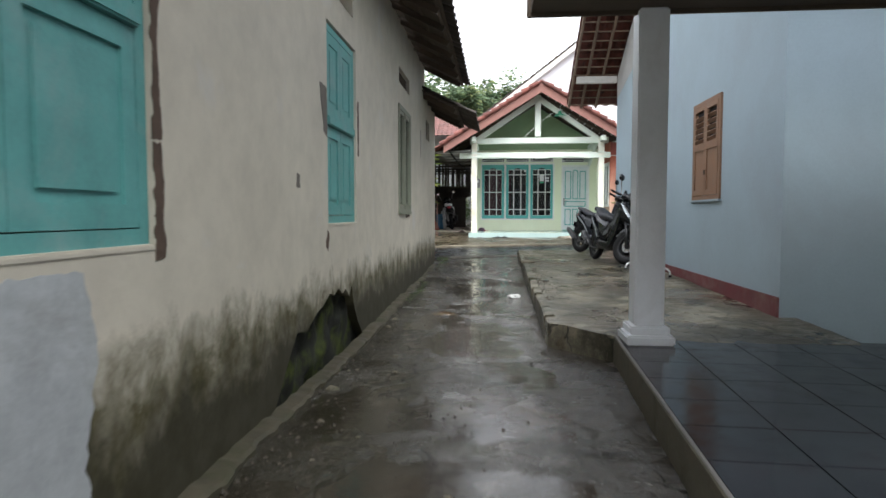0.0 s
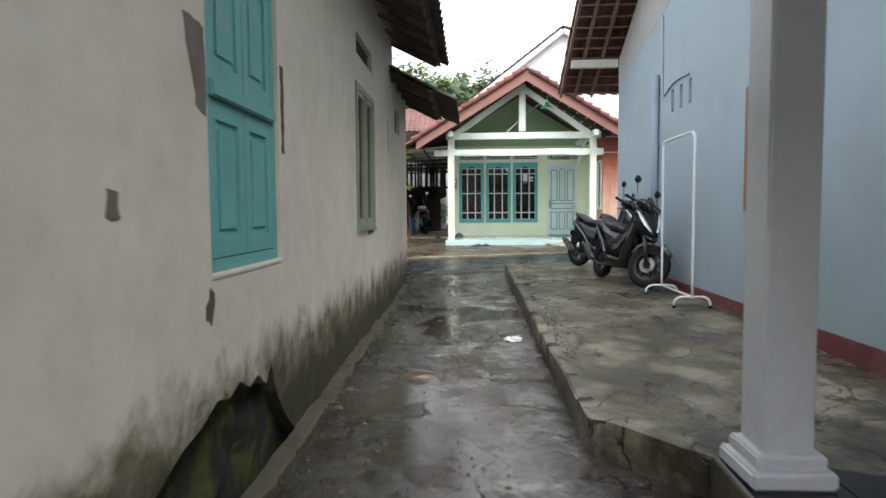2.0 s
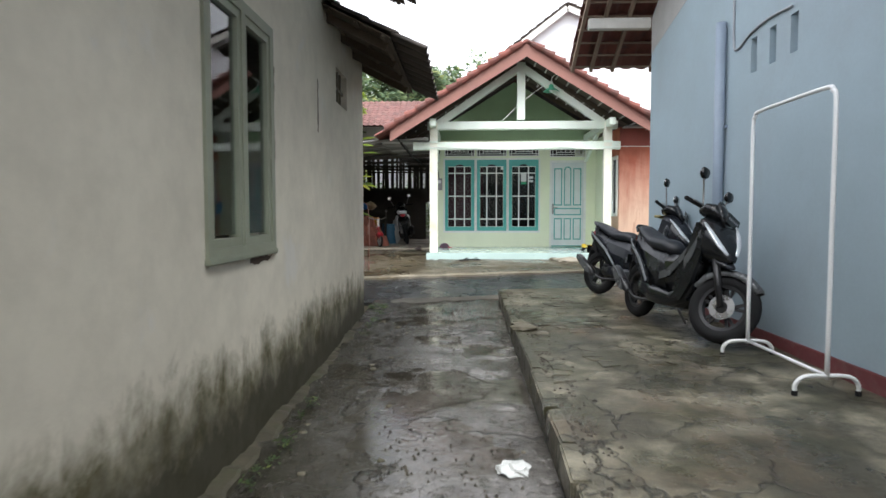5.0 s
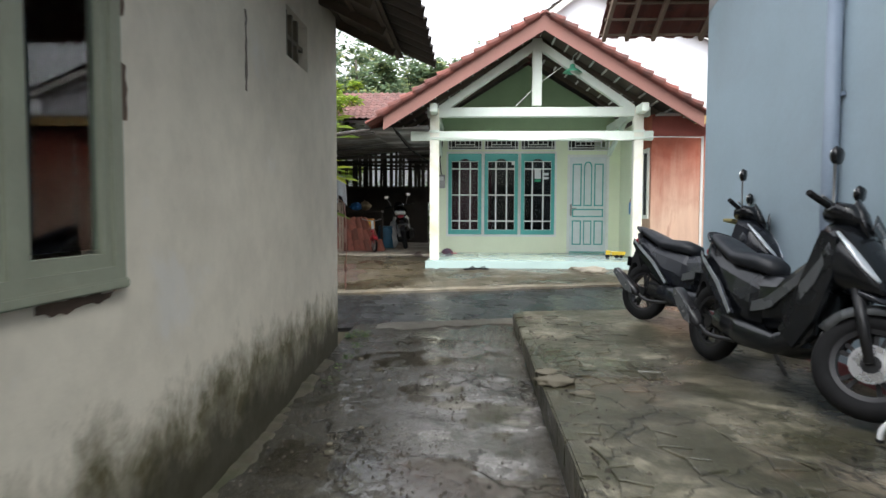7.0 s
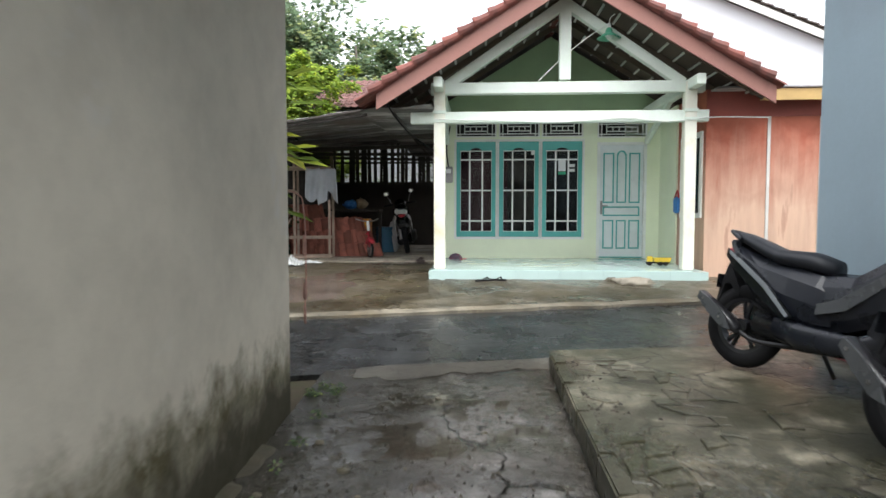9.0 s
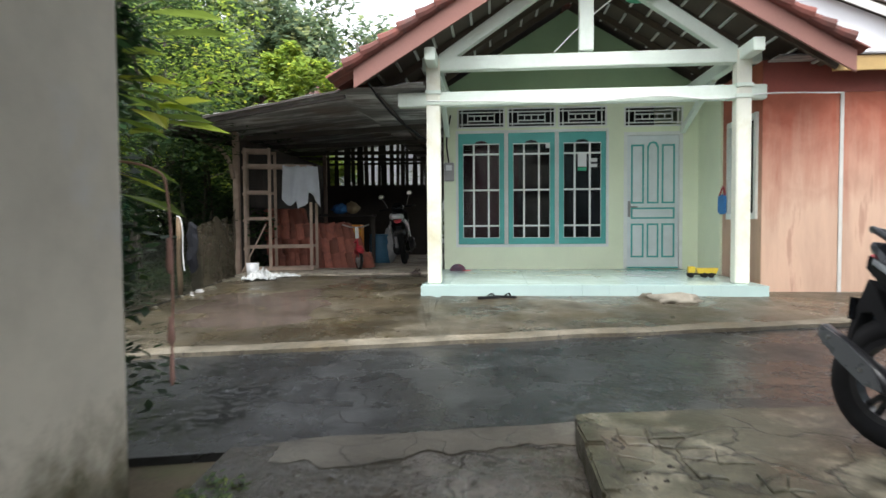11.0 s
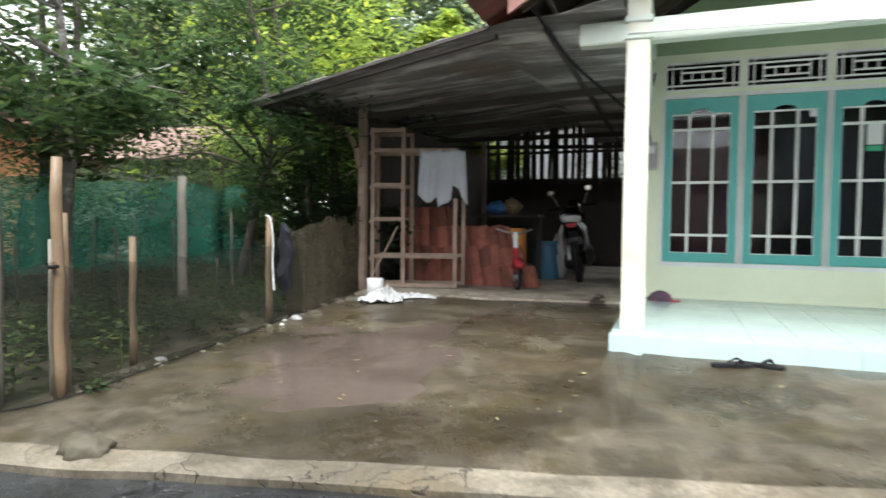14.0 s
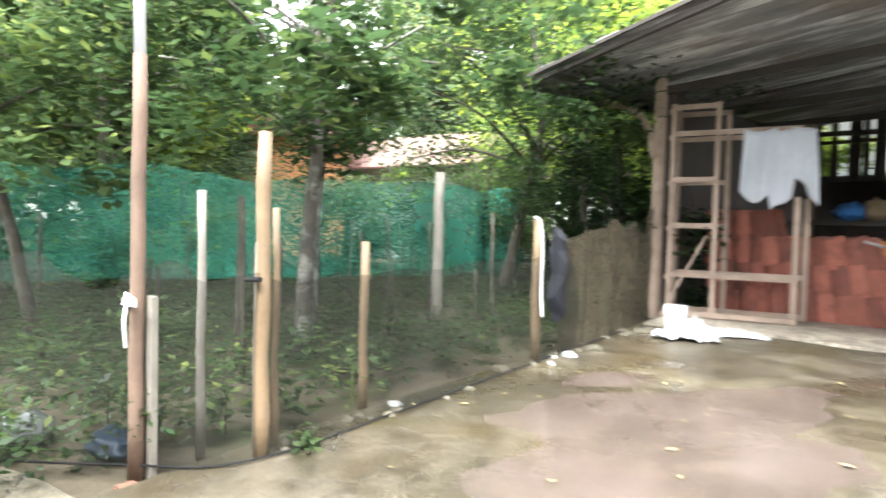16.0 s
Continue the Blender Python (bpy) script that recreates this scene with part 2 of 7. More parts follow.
def washed_ply(name, red, pale, top):
    """Red-stained plywood, bleached pale from the foot upwards with a ragged, streaky edge."""
    m, n, l, b = tree_of(name)
    p = place(n)
    mp = n.new("ShaderNodeMapping")
    mp.inputs["Scale"].default_value = (5.0, 5.0, 0.6)
    l.new(p, mp.inputs[0])
    st, mid, fine = noise_node(n, l, mp.outputs[0], 1.3, 7, 0.65, 0.2), noise_node(n, l, p, 2.2, 6, 0.6, 0.4), noise_node(n, l, p, 50, 3)
    z = height_of(n, l)[2]
    e = calc(n, l, "ADD", z, calc(n, l, "ADD", calc(n, l, "MULTIPLY", st, -1.3), calc(n, l, "MULTIPLY", mid, -0.8)))
    k = ramp(n, l, calc(n, l, "ADD", calc(n, l, "MULTIPLY", e, -0.42), top), [(0.2, 0.0), (0.75, 0.85)])
    col = mixc(n, l, k, ramp(n, l, mid, [(0.3, tuple(x * 0.75 for x in red)), (0.7, tuple(x * 1.2 for x in red))]), ramp(n, l, st, [(0.3, tuple(x * 0.75 for x in pale)), (0.65, pale)]))
    col = mixc(n, l, ramp(n, l, st, [(0.62, 0.0), (0.7, 0.4)]), col, tuple(x * 0.45 for x in red))
    l.new(col, b.inputs["Base Color"])
    b.inputs["Roughness"].default_value = 0.75
    bumped(n, l, b, fine, 0.2, 0.004)
    return m


M_BEIGE = old_plaster("beige_plaster", (0.605, 0.558, 0.462), (0.060, 0.052, 0.015), 0.16, 0.11, (0.55, 0.54, 0.52))
M_MOSSY = plain("mossy_rubble", (0.008, 0.009, 0.004), 0.95, 0.7, 5, 40, 0.9, dirt=(0.085, 0.115, 0.006), dirt_amount=0.95)
M_BLUE = plain("blue_grey_wall_paint", (0.345, 0.435, 0.49), 0.7, 0.10, 1.2, 40, 0.12, dirt=(0.30, 0.34, 0.38), dirt_amount=0.5)
M_BAREPLASTER = plain("bare_grey_plaster", (0.42, 0.41, 0.40), 0.85, 0.15, 3, 40, 0.25)
M_REDBASE = plain("maroon_base_paint", (0.17, 0.045, 0.05), 0.6, 0.25, 4, 40, 0.15, dirt=(0.3, 0.25, 0.22), dirt_amount=0.4)
M_PALEGREEN = plain("pale_green_wall_paint", (0.81, 0.86, 0.65), 0.75, 0.07, 1.5, 40, 0.12)
M_GABLEGREEN = plain("darker_green_gable", (0.36, 0.50, 0.30), 0.8, 0.12, 2, 40, 0.12)
M_WHITE = plain("white_gloss_paint", (0.80, 0.82, 0.78), 0.5, 0.08, 3, 40, 0.1, dirt=(0.55, 0.55, 0.40), dirt_amount=0.35)
M_MINTBEAM = plain("white_mint_beam_paint", (0.76, 0.84, 0.74), 0.55, 0.08, 2.5, 40, 0.1, dirt=(0.55, 0.62, 0.48), dirt_amount=0.4)
M_POST = plain("white_post_paint_yellowed", (0.80, 0.80, 0.68), 0.6, 0.08, 3, 40, 0.12, dirt=(0.55, 0.46, 0.22), dirt_amount=0.55)
M_TEAL = plain("teal_gloss_paint", (0.10, 0.42, 0.38), 0.45, 0.12, 4, 50, 0.1)
M_SHUTTER = plain("faded_turquoise_paint", (0.12, 0.36, 0.34), 0.6, 0.22, 5, 60, 0.25, dirt=(0.26, 0.36, 0.35), dirt_amount=0.55)
M_WINGREY = plain("greyed_green_window_paint", (0.23, 0.245, 0.185), 0.65, 0.15, 5, 60, 0.2, dirt=(0.2, 0.17, 0.12), dirt_amount=0.4)
M_BARGE = plain("red_brown_board_paint", (0.27, 0.125, 0.10), 0.7, 0.15, 2.5, 40, 0.15, dirt=(0.22, 0.10, 0.08), dirt_amount=0.4)
M_TILE = plain("terracotta_roof_tile", (0.21, 0.066, 0.05), 0.75, 0.30, 6, 60, 0.3, dirt=(0.07, 0.05, 0.045), dirt_amount=0.8, rand=0.45)
M_OLDTILE = plain("blackened_roof_tile", (0.095, 0.075, 0.065), 0.85, 0.4, 6, 60, 0.35, dirt=(0.03, 0.03, 0.028), dirt_amount=0.7, rand=0.4)
M_DARKTIMBER = plain("dark_roof_timber", (0.10, 0.075, 0.055), 0.85, 0.3, 5, 60, 0.3)
M_BATTEN = plain("brown_batten_timber", (0.24, 0.17, 0.125), 0.8, 0.25, 5, 60, 0.3)
M_WHITETIMBER = plain("whitewashed_timber", (0.62, 0.60, 0.56), 0.75, 0.15, 4, 50, 0.25)
M_RAWWOOD = plain("grey_brown_bare_timber", (0.38, 0.285, 0.225), 0.85, 0.25, 7, 70, 0.35, dirt=(0.14, 0.1, 0.075), dirt_amount=0.5)
M_BROWNWOOD = plain("brown_stained_shutter_wood", (0.25, 0.14, 0.085), 0.55, 0.2, 6, 70, 0.2)
M_BAMBOO = plain("dry_bamboo", (0.25, 0.17, 0.10), 0.55, 0.3, 5, 50, 0.2, dirt=(0.2, 0.15, 0.1), dirt_amount=0.6)
M_GREYSTAKE = plain("weathered_grey_stake", (0.26, 0.235, 0.20), 0.85, 0.3, 6, 60, 0.35)
M_PLY = washed_ply("red_washed_plywood", (0.42, 0.115, 0.065), (0.64, 0.45, 0.33), 0.68)
M_CORR = streaked("rusted_grey_sheet_metal", (0.21, 0.20, 0.195), (0.60, 0.58, 0.57), (0.15, 0.10, 0.08), (0.5, 3.4, 1.0))
M_CONC_EDGE = plain("rough_kerb_concrete", (0.115, 0.10, 0.07), 0.7, 0.35, 6, 40, 0.6, dirt=(0.035, 0.042, 0.016), dirt_amount=0.85)
M_ALLEY = wet_concrete("wet_alley_concrete", (0.205, 0.196, 0.190), (0.050, 0.045, 0.037), 0.14, (0.095, 0.075, 0.056), 0.85, 0.016, (0.38, 0.56), moss=(0.06, 0.062, 0.035), silt_side=-0.62, far_side=0.14, film=0.07, relief=1.0, pale=2.4, heavy=-0.045)
M_SLAB = wet_concrete("damp_yard_concrete", (0.285, 0.265, 0.215), (0.036, 0.033, 0.02), 0.26, (0.15, 0.112, 0.078), 1.9, 0.026, (0.5, 0.62), moss=(0.048, 0.05, 0.022), pale=1.7, heavy=0.03, relief=0.5, zone=(1.8, 5.2, (0.042, 0.043, 0.023), 0.80))
M_APRON = wet_concrete("silty_apron_concrete", (0.172, 0.153, 0.12), (0.056, 0.045, 0.026), 0.28, (0.115, 0.088, 0.05), 3.0, 0.005, (0.47, 0.62), moss=(0.085, 0.07, 0.026), pale=1.55, film=0.08, heavy=0.035)
M_ASPHALT = wet_concrete("wet_asphalt", (0.074, 0.077, 0.078), (0.026, 0.027, 0.028), 0.20, (0.045, 0.045, 0.044), 0.5, 0.0025, (0.42, 0.62), film=0.09)
M_KERB = plain("mossy_broken_kerb", (0.055, 0.047, 0.029), 0.75, 0.45, 9, 45, 0.8, dirt=(0.028, 0.034, 0.011), dirt_amount=0.95)
M_EARTH = plain("dark_garden_earth", (0.085, 0.068, 0.045), 0.95, 0.5, 2.5, 40, 0.9, dirt=(0.07, 0.095, 0.03), dirt_amount=0.8)
M_BLACKTILE = plain("polished_black_floor_tile", (0.016, 0.014, 0.019), 0.17, 0.6, 6, 25, 0.03, dirt=(0.055, 0.034, 0.04), dirt_amount=0.7, rand=0.4, spec=0.28)
M_GROUT = plain("grey_grout", (0.25, 0.24, 0.23), 0.8, 0.1, 5, 40, 0.1)
M_GARAGEFLOOR = wet_concrete("pale_garage_concrete", (0.45, 0.415, 0.36), (0.2, 0.175, 0.145), 0.5, (0.24, 0.2, 0.15), 2.0, 0.006, (0.66, 0.8), pale=1.2)
M_PORCHTILE = plain("pale_aqua_floor_tile", (0.50, 0.64, 0.61), 0.10, 0.05, 2, 30, 0.0, rand=0.06)
M_WHITEWALL = plain("white_render", (0.66, 0.66, 0.69), 0.8, 0.06, 1, 30, 0.1)
M_PILLAR = plain("white_blue_pillar_paint", (0.82, 0.84, 0.88), 0.5, 0.07, 3, 40, 0.1, dirt=(0.5, 0.5, 0.5), dirt_amount=0.3)
# near-black colour carries the shade of unlit interiors and shutter gaps
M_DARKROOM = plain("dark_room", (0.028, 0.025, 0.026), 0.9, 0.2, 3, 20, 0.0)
M_CURTAIN = plain("dark_red_curtain", (0.055, 0.012, 0.02), 0.9, 0.3, 8, 60, 0.1)
M_GLASS = pane_glass("window_glass")
M_WATER = standing_water("thin_film_of_rain", (0.86, 0.84, 0.80), (0.10, 0.085, 0.065), 0.10, 0.08)
M_BROWNWATER = standing_water("brown_mud_puddle", (0.7, 0.6, 0.45), (0.20, 0.125, 0.06), 0.5, 0.04)
M_SILTWATER = standing_water("silty_rain_puddle", (0.85, 0.80, 0.74), (0.135, 0.105, 0.092), 0.5, 0.08)
M_GREENNET = netting("green_shade_net", (0.05, 0.31, 0.22), 0.47, 0.7)
M_BROWNNET = netting("brown_garden_screen", (0.085, 0.068, 0.042), 0.28, 2.0)
M_BLACKNET = netting("black_garden_net", (0.020, 0.022, 0.015), 0.60, 0.9)
M_BARK = plain("tree_bark", (0.065, 0.055, 0.042), 0.9, 0.35, 8, 50, 0.6, dirt=(0.24, 0.24, 0.2), dirt_amount=0.4)
M_PALEBARK = plain("pale_bare_bark", (0.42, 0.40, 0.34), 0.9, 0.2, 5, 40, 0.3)
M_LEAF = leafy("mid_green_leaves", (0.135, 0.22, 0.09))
# darker copy of the leaf green, with the shade under the canopy coloured in
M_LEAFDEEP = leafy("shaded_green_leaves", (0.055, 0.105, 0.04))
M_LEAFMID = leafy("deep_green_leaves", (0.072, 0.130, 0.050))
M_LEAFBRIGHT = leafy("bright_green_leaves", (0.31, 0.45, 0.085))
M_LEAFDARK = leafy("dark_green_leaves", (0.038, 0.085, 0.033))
# distance haze is put into this paler, greyer leaf colour
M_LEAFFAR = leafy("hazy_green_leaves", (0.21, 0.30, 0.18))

# ---- mesh helpers ----
def finish(name, bm, mat, smooth=False):
    bmesh.ops.recalc_face_normals(bm, faces=bm.faces)
    me = bpy.data.meshes.new(name)
    bm.to_mesh(me)
    bm.free()
    for m in mat if isinstance(mat, (list, tuple)) else [mat]:
        me.materials.append(m)
    if smooth:
        me.polygons.foreach_set("use_smooth", [True] * len(me.polygons))
    return me


def thing(name, label, category, at=(0, 0, 0), rz=0.0, group="", kind=""):
    ob = new(name)
    ob.empty_display_size = 0.1
    ob.matrix_basis = pose(*at, 0, 0, rz)
    return tagged(ob, label, category, group, kind)


def part(name, bm, mat, parent, label="", smooth=False):
    ob = new(name, finish(name, bm, mat, smooth))
    ob.parent = parent
    return tagged(ob, label)


def solo(name, bm, mat, label, category, group="", kind="", smooth=False, at=None):
    ob = new(name, finish(name, bm, mat, smooth))
    if at:
        ob.location = at
    return tagged(ob, label, category, group, kind)


def piece(name, mesh, parent, loc=(0, 0, 0), rot=(0, 0, 0), scale=(1, 1, 1)):
    ob = new(name, mesh)
    ob.parent = parent
    ob.location, ob.rotation_euler, ob.scale = loc, rot, scale
    return ob


def B():
    return bmesh.new()


def box(bm, x0, x1, y0, y1, z0, z1, bevel=0.0):
    v = [bm.verts.new(p) for p in ((x0, y0, z0), (x1, y0, z0), (x1, y1, z0), (x0, y1, z0), (x0, y0, z1), (x1, y0, z1), (x1, y1, z1), (x0, y1, z1))]
    fs = [bm.faces.new([v[i] for i in q]) for q in ((0, 3, 2, 1), (4, 5, 6, 7), (0, 1, 5, 4), (1, 2, 6, 5), (2, 3, 7, 6), (3, 0, 4, 7))]
    if bevel:
        es = {e for f in fs for e in f.edges}
        bmesh.ops.bevel(bm, geom=list(es), offset=bevel, segments=2, affect="EDGES")
    return bm


def bar(bm, a, b, w, h, bevel=0.0, up=(0, 0, 1)):
    """A square bar from a to b, w wide and h high."""
    a, b = Vector(a), Vector(b)
    d = (b - a).normalized()
    s = d.cross(Vector(up))
    s = s.normalized() if s.length > 1e-4 else Vector((1, 0, 0))
    u = s.cross(d).normalized()
    v = [bm.verts.new(p + s * i * w / 2 + u * j * h / 2) for p in (a, b) for i, j in ((-1, -1), (1, -1), (1, 1), (-1, 1))]
    fs = [bm.faces.new([v[i] for i in q]) for q in ((0, 1, 2, 3), (7, 6, 5, 4), (0, 4, 5, 1), (1, 5, 6, 2), (2, 6, 7, 3), (3, 7, 4, 0))]
    if bevel:
        bmesh.ops.bevel(bm, geom=list({e for f in fs for e in f.edges}), offset=bevel, segments=1, affect="EDGES")
    return bm


def tube(bm, pts, r, seg=10, cap=True):
    """A round tube through points; r is a radius or one radius for each point."""
    pts = [Vector(p) for p in pts]
    rs = r if isinstance(r, (list, tuple)) else [r] * len(pts)
    rings, ref = [], None
    for i, p in enumerate(pts):
        d = (pts[min(i + 1, len(pts) - 1)] - pts[max(i - 1, 0)]).normalized()
        if ref is None:
            ref = Vector((0, 0, 1)) if abs(d.z) < 0.9 else Vector((1, 0, 0))
        s = d.cross(ref).normalized()
        u = s.cross(d).normalized()
        ref = u
        rings.append([bm.verts.new(p + (s * math.cos(k * 2 * math.pi / seg) + u * math.sin(k * 2 * math.pi / seg)) * rs[i]) for k in range(seg)])
    for a, b in zip(rings, rings[1:]):
        for k in range(seg):
            bm.faces.new((a[k], a[(k + 1) % seg], b[(k + 1) % seg], b[k]))
    if cap:
        bm.faces.new(rings[0][::-1])
        bm.faces.new(rings[-1])
    return bm


def smooth_path(pts, steps=6):
    """A Catmull-Rom line through the points."""
    p = [Vector(q) for q in pts]
    p = [p[0] * 2 - p[1]] + p + [p[-1] * 2 - p[-2]]
    out = []
    for i in range(1, len(p) - 2):
        for k in range(steps):
            t = k / steps
            out.append(0.5 * ((2 * p[i]) + (p[i + 1] - p[i - 1]) * t + (2 * p[i - 1] - 5 * p[i] + 4 * p[i + 1] - p[i + 2]) * t * t + (3 * p[i] - p[i - 1] - 3 * p[i + 1] + p[i + 2]) * t ** 3))
    out.append(p[-2])
    return out


def panel(bm, outer, holes, to3d, depth):
    """A flat panel of the outline, with holes cut through, given depth along a vector. to3d maps (u, v) to a point."""
    edges = []
    for loop in [outer] + list(holes):
        vs = [bm.verts.new(to3d(u, v)) for u, v in loop]
        edges += [bm.edges.new((a, b)) for a, b in zip(vs, vs[1:] + vs[:1])]
    fs = [g for g in bmesh.ops.triangle_fill(bm, edges=edges, use_beauty=True)["geom"] if isinstance(g, bmesh.types.BMFace)]
    ex = bmesh.ops.extrude_face_region(bm, geom=fs)["geom"]
    bmesh.ops.translate(bm, verts=[g for g in ex if isinstance(g, bmesh.types.BMVert)], vec=depth)
    return bm


def rect(u0, u1, v0, v1):
    return [(u0, v0), (u1, v0), (u1, v1), (u0, v1)]


def loft(bm, rings, power=2.6, seg=14):
    """A rounded body along x. Each ring: x, middle z, half height, half width, and optionally middle y."""
    prev = None
    for r in rings:
        x, zc, hz, hy = r[:4]
        yc = r[4] if len(r) > 4 else 0.0
        ring = []
        for k in range(seg):
            a = 2 * math.pi * k / seg
            ca, sa = math.cos(a), math.sin(a)
            ring.append(bm.verts.new((x, yc + hy * math.copysign(abs(ca) ** (2 / power), ca), zc + hz * math.copysign(abs(sa) ** (2 / power), sa))))
        if prev:
            for k in range(seg):
                bm.faces.new((prev[k], prev[(k + 1) % seg], ring[(k + 1) % seg], ring[k]))
        else:
            bm.faces.new(ring[::-1])
        prev = ring
    bm.faces.new(prev)
    return bm


# ---- ground ----
GROUND = ((-60, -0.49), (0, -0.47), (2.0, -0.41), (4.5, -0.365), (7.4, -0.24), (9.6, -0.095), (11.7, 0.03), (13.6, 0.13), (60, 0.15))


def G(y):
    for (a, p), (b, q) in zip(GROUND, GROUND[1:]):
        if y <= b:
            return p + (q - p) * (y - a) / (b - a)
    return GROUND[-1][1]


def SLAB(y):
    return -0.26 + 0.019 * y


def road_near(x):
    return 7.72 + 0.22 * x


def road_far(x):
    return 9.58 + 0.22 * x


def sheet(name, xs, y0, y1, ny, height, mat, label, category, rough=0.006, skirt=0.12, kind="structure", seedoff=0.0, fine=0.0):
    """A paved sheet over columns xs between the lines y0(x) and y1(x), with a slightly uneven top and a skirt all round."""
    bm = B()
    grid = []
    for x in xs:
        col = []
        for j in range(ny + 1):
            y = y0(x) + (y1(x) - y0(x)) * j / ny
            w = noise.noise(Vector((x * 1.7, y * 1.7, seedoff))) * rough + noise.noise(Vector((x * 6, y * 6, seedoff))) * rough * 0.5 + noise.noise(Vector((x * 8.3, y * 8.3, seedoff + 3.3))) * rough * fine
            col.append(bm.verts.new((x, y, height(x, y) + w)))
        grid.append(col)
    for a, b in zip(grid, grid[1:]):
        for j in range(ny):
            bm.faces.new((a[j], b[j], b[j + 1], a[j + 1]))
    rim = [c[0] for c in grid] + grid[-1][1:] + [c[-1] for c in grid[-2::-1]] + grid[0][-2:0:-1]
    low = [bm.verts.new((v.co.x, v.co.y, v.co.z - skirt)) for v in rim]
    for i in range(len(rim)):
        j = (i + 1) % len(rim)
        bm.faces.new((rim[i], rim[j], low[j], low[i]))
    return solo(name, bm, mat, label, category, kind=kind, smooth=False)


def span(a, b, n):
    return [a + (b - a) * i / n for i in range(n + 1)]


gb = B()
gx = [-400, -60, -20] + span(-12, 12, 24) + [20, 60, 400]
gy = [-400, -60, -20] + span(-14, 30, 44) + [60, 400]
gv = [[gb.verts.new((x, y, G(y) - 0.07 + (0.03 * noise.noise(Vector((x, y, 3))) if x < -4 else 0))) for y in gy] for x in gx]
for i in range(len(gx) - 1):
    for j in range(len(gy) - 1):
        gb.faces.new((gv[i][j], gv[i + 1][j], gv[i + 1][j + 1], gv[i][j + 1]))
solo("ground", gb, M_EARTH, "dark damp garden earth with litter and moss", "ground", kind="structure")

sheet("alley_pavement", span(-1.235, 1.00, 46), lambda x: -13.0, lambda x: road_near(x) - 0.02, 420, lambda x, y: G(y), M_ALLEY,
      "rain-wet cracked grey concrete of the alley", "pavement", 0.012, fine=0.32)
sheet("road", span(-30, 30, 60), road_near, road_far, 12, lambda x, y: G(y) - 0.025, M_ASPHALT,
      "narrow dark wet asphalt lane with worn patches", "road", 0.008)
sheet("apron_pavement", span(-3.75, 9.0, 52), road_far, lambda x: 19.0 if x < -0.70 else 11.9 if x < 3.1 else 14.0, 60, lambda x, y: G(y), M_APRON,
      "damp brown-stained concrete apron before the house", "pavement", 0.009)
yard = sheet("yard_slab", span(0.44, 2.66, 18), lambda x: -0.22 - 0.53 * min(1.0, max(0.0, x - 0.48) / 0.42) if x < 0.99 else -0.90, lambda x: 7.66 + 0.14 * (x - 0.44), 74,
      lambda x, y: SLAB(y) + (0.010 if x > 0.55 else 0.0), M_SLAB, "raised damp concrete yard slab with mossy cracks", "pavement", 0.009, skirt=0.24)



def rain_film(label, xs, ys, level, mat):
    """A film of standing rain: it shows wherever the uneven paving dips under its level."""
    bm = B()
    g = [[bm.verts.new((x, y, level(x, y))) for y in ys] for x in xs]
    for a, b in zip(g, g[1:]):
        for j in range(len(ys) - 1):
            bm.faces.new((a[j], b[j], b[j + 1], a[j + 1]))
    ob = solo("water", bm, mat, label, "puddle", kind="structure", smooth=True)
    if ob.data.polygons[0].normal.z < 0:
        ob.data.flip_normals()
    ob.visible_shadow = False
    return ob


rain_film("shallow rain puddles standing on the alley concrete", span(-1.10, 0.42, 16), span(-5.2, 6.9, 60),
          lambda x, y: G(y) - 0.0030 + 0.0055 * math.exp(-((x + 0.2) / 0.5) ** 2) + 0.0020 * math.sin(y * 1.9 + 1.0) - 0.004 * max(0.0, y - 3.0) / 4, M_WATER)
rain_film("broad shallow rain puddle on the concrete apron", span(-3.3, -1.6, 12), span(9.75, 12.6, 16),
          lambda x, y: G(y) + 0.0035 - 0.008 * (((x + 2.5) / 0.95) ** 2 + ((y - 11.0) / 1.4) ** 2) ** 1.5, M_SILTWATER)

rain_film("small brown silty puddle on the alley", span(-0.80, -0.34, 8), span(0.98, 1.46, 8),
          lambda x, y: G(y) + 0.007 - 0.018 * (((x + 0.57) / 0.2) ** 2 + ((y - 1.22) / 0.2) ** 2), M_BROWNWATER)

# stones that edge the slab, and the broken plates of its worn corner
rng = random.Random(71)
y = 0.05
while y < 7.45:
    ln = rng.uniform(0.32, 0.85)
    if not 4.65 < y + ln / 2 < 5.35:
        bm = box(B(), -0.045, 0.045, 0.006, min(ln, 7.5 - y) - 0.006, -0.12, 0.020, 0.010)
        for v in bm.verts:
            v.co += Vector((noise.noise(v.co * 6 + Vector((y, 0, 0))), 0, noise.noise(v.co * 5 + Vector((0, y, 0))))) * 0.016
        ob = piece("edge_stone", finish("edge_stone", bm, M_SLAB), yard, (0.475 + rng.uniform(-0.008, 0.008), y, SLAB(y)), (math.atan(0.019), 0, rng.uniform(-0.012, 0.012)))
    y += ln
NX, NY = 8, 30
px = [[0.56 + 0.118 * i + rng.uniform(-0.045, 0.045) + 0.05 * math.sin(j * 0.7) for j in range(NY + 1)] for i in range(NX + 1)]
py = [[3.3 + 0.14 * j + rng.uniform(-0.055, 0.055) for j in range(NY + 1)] for i in range(NX + 1)]
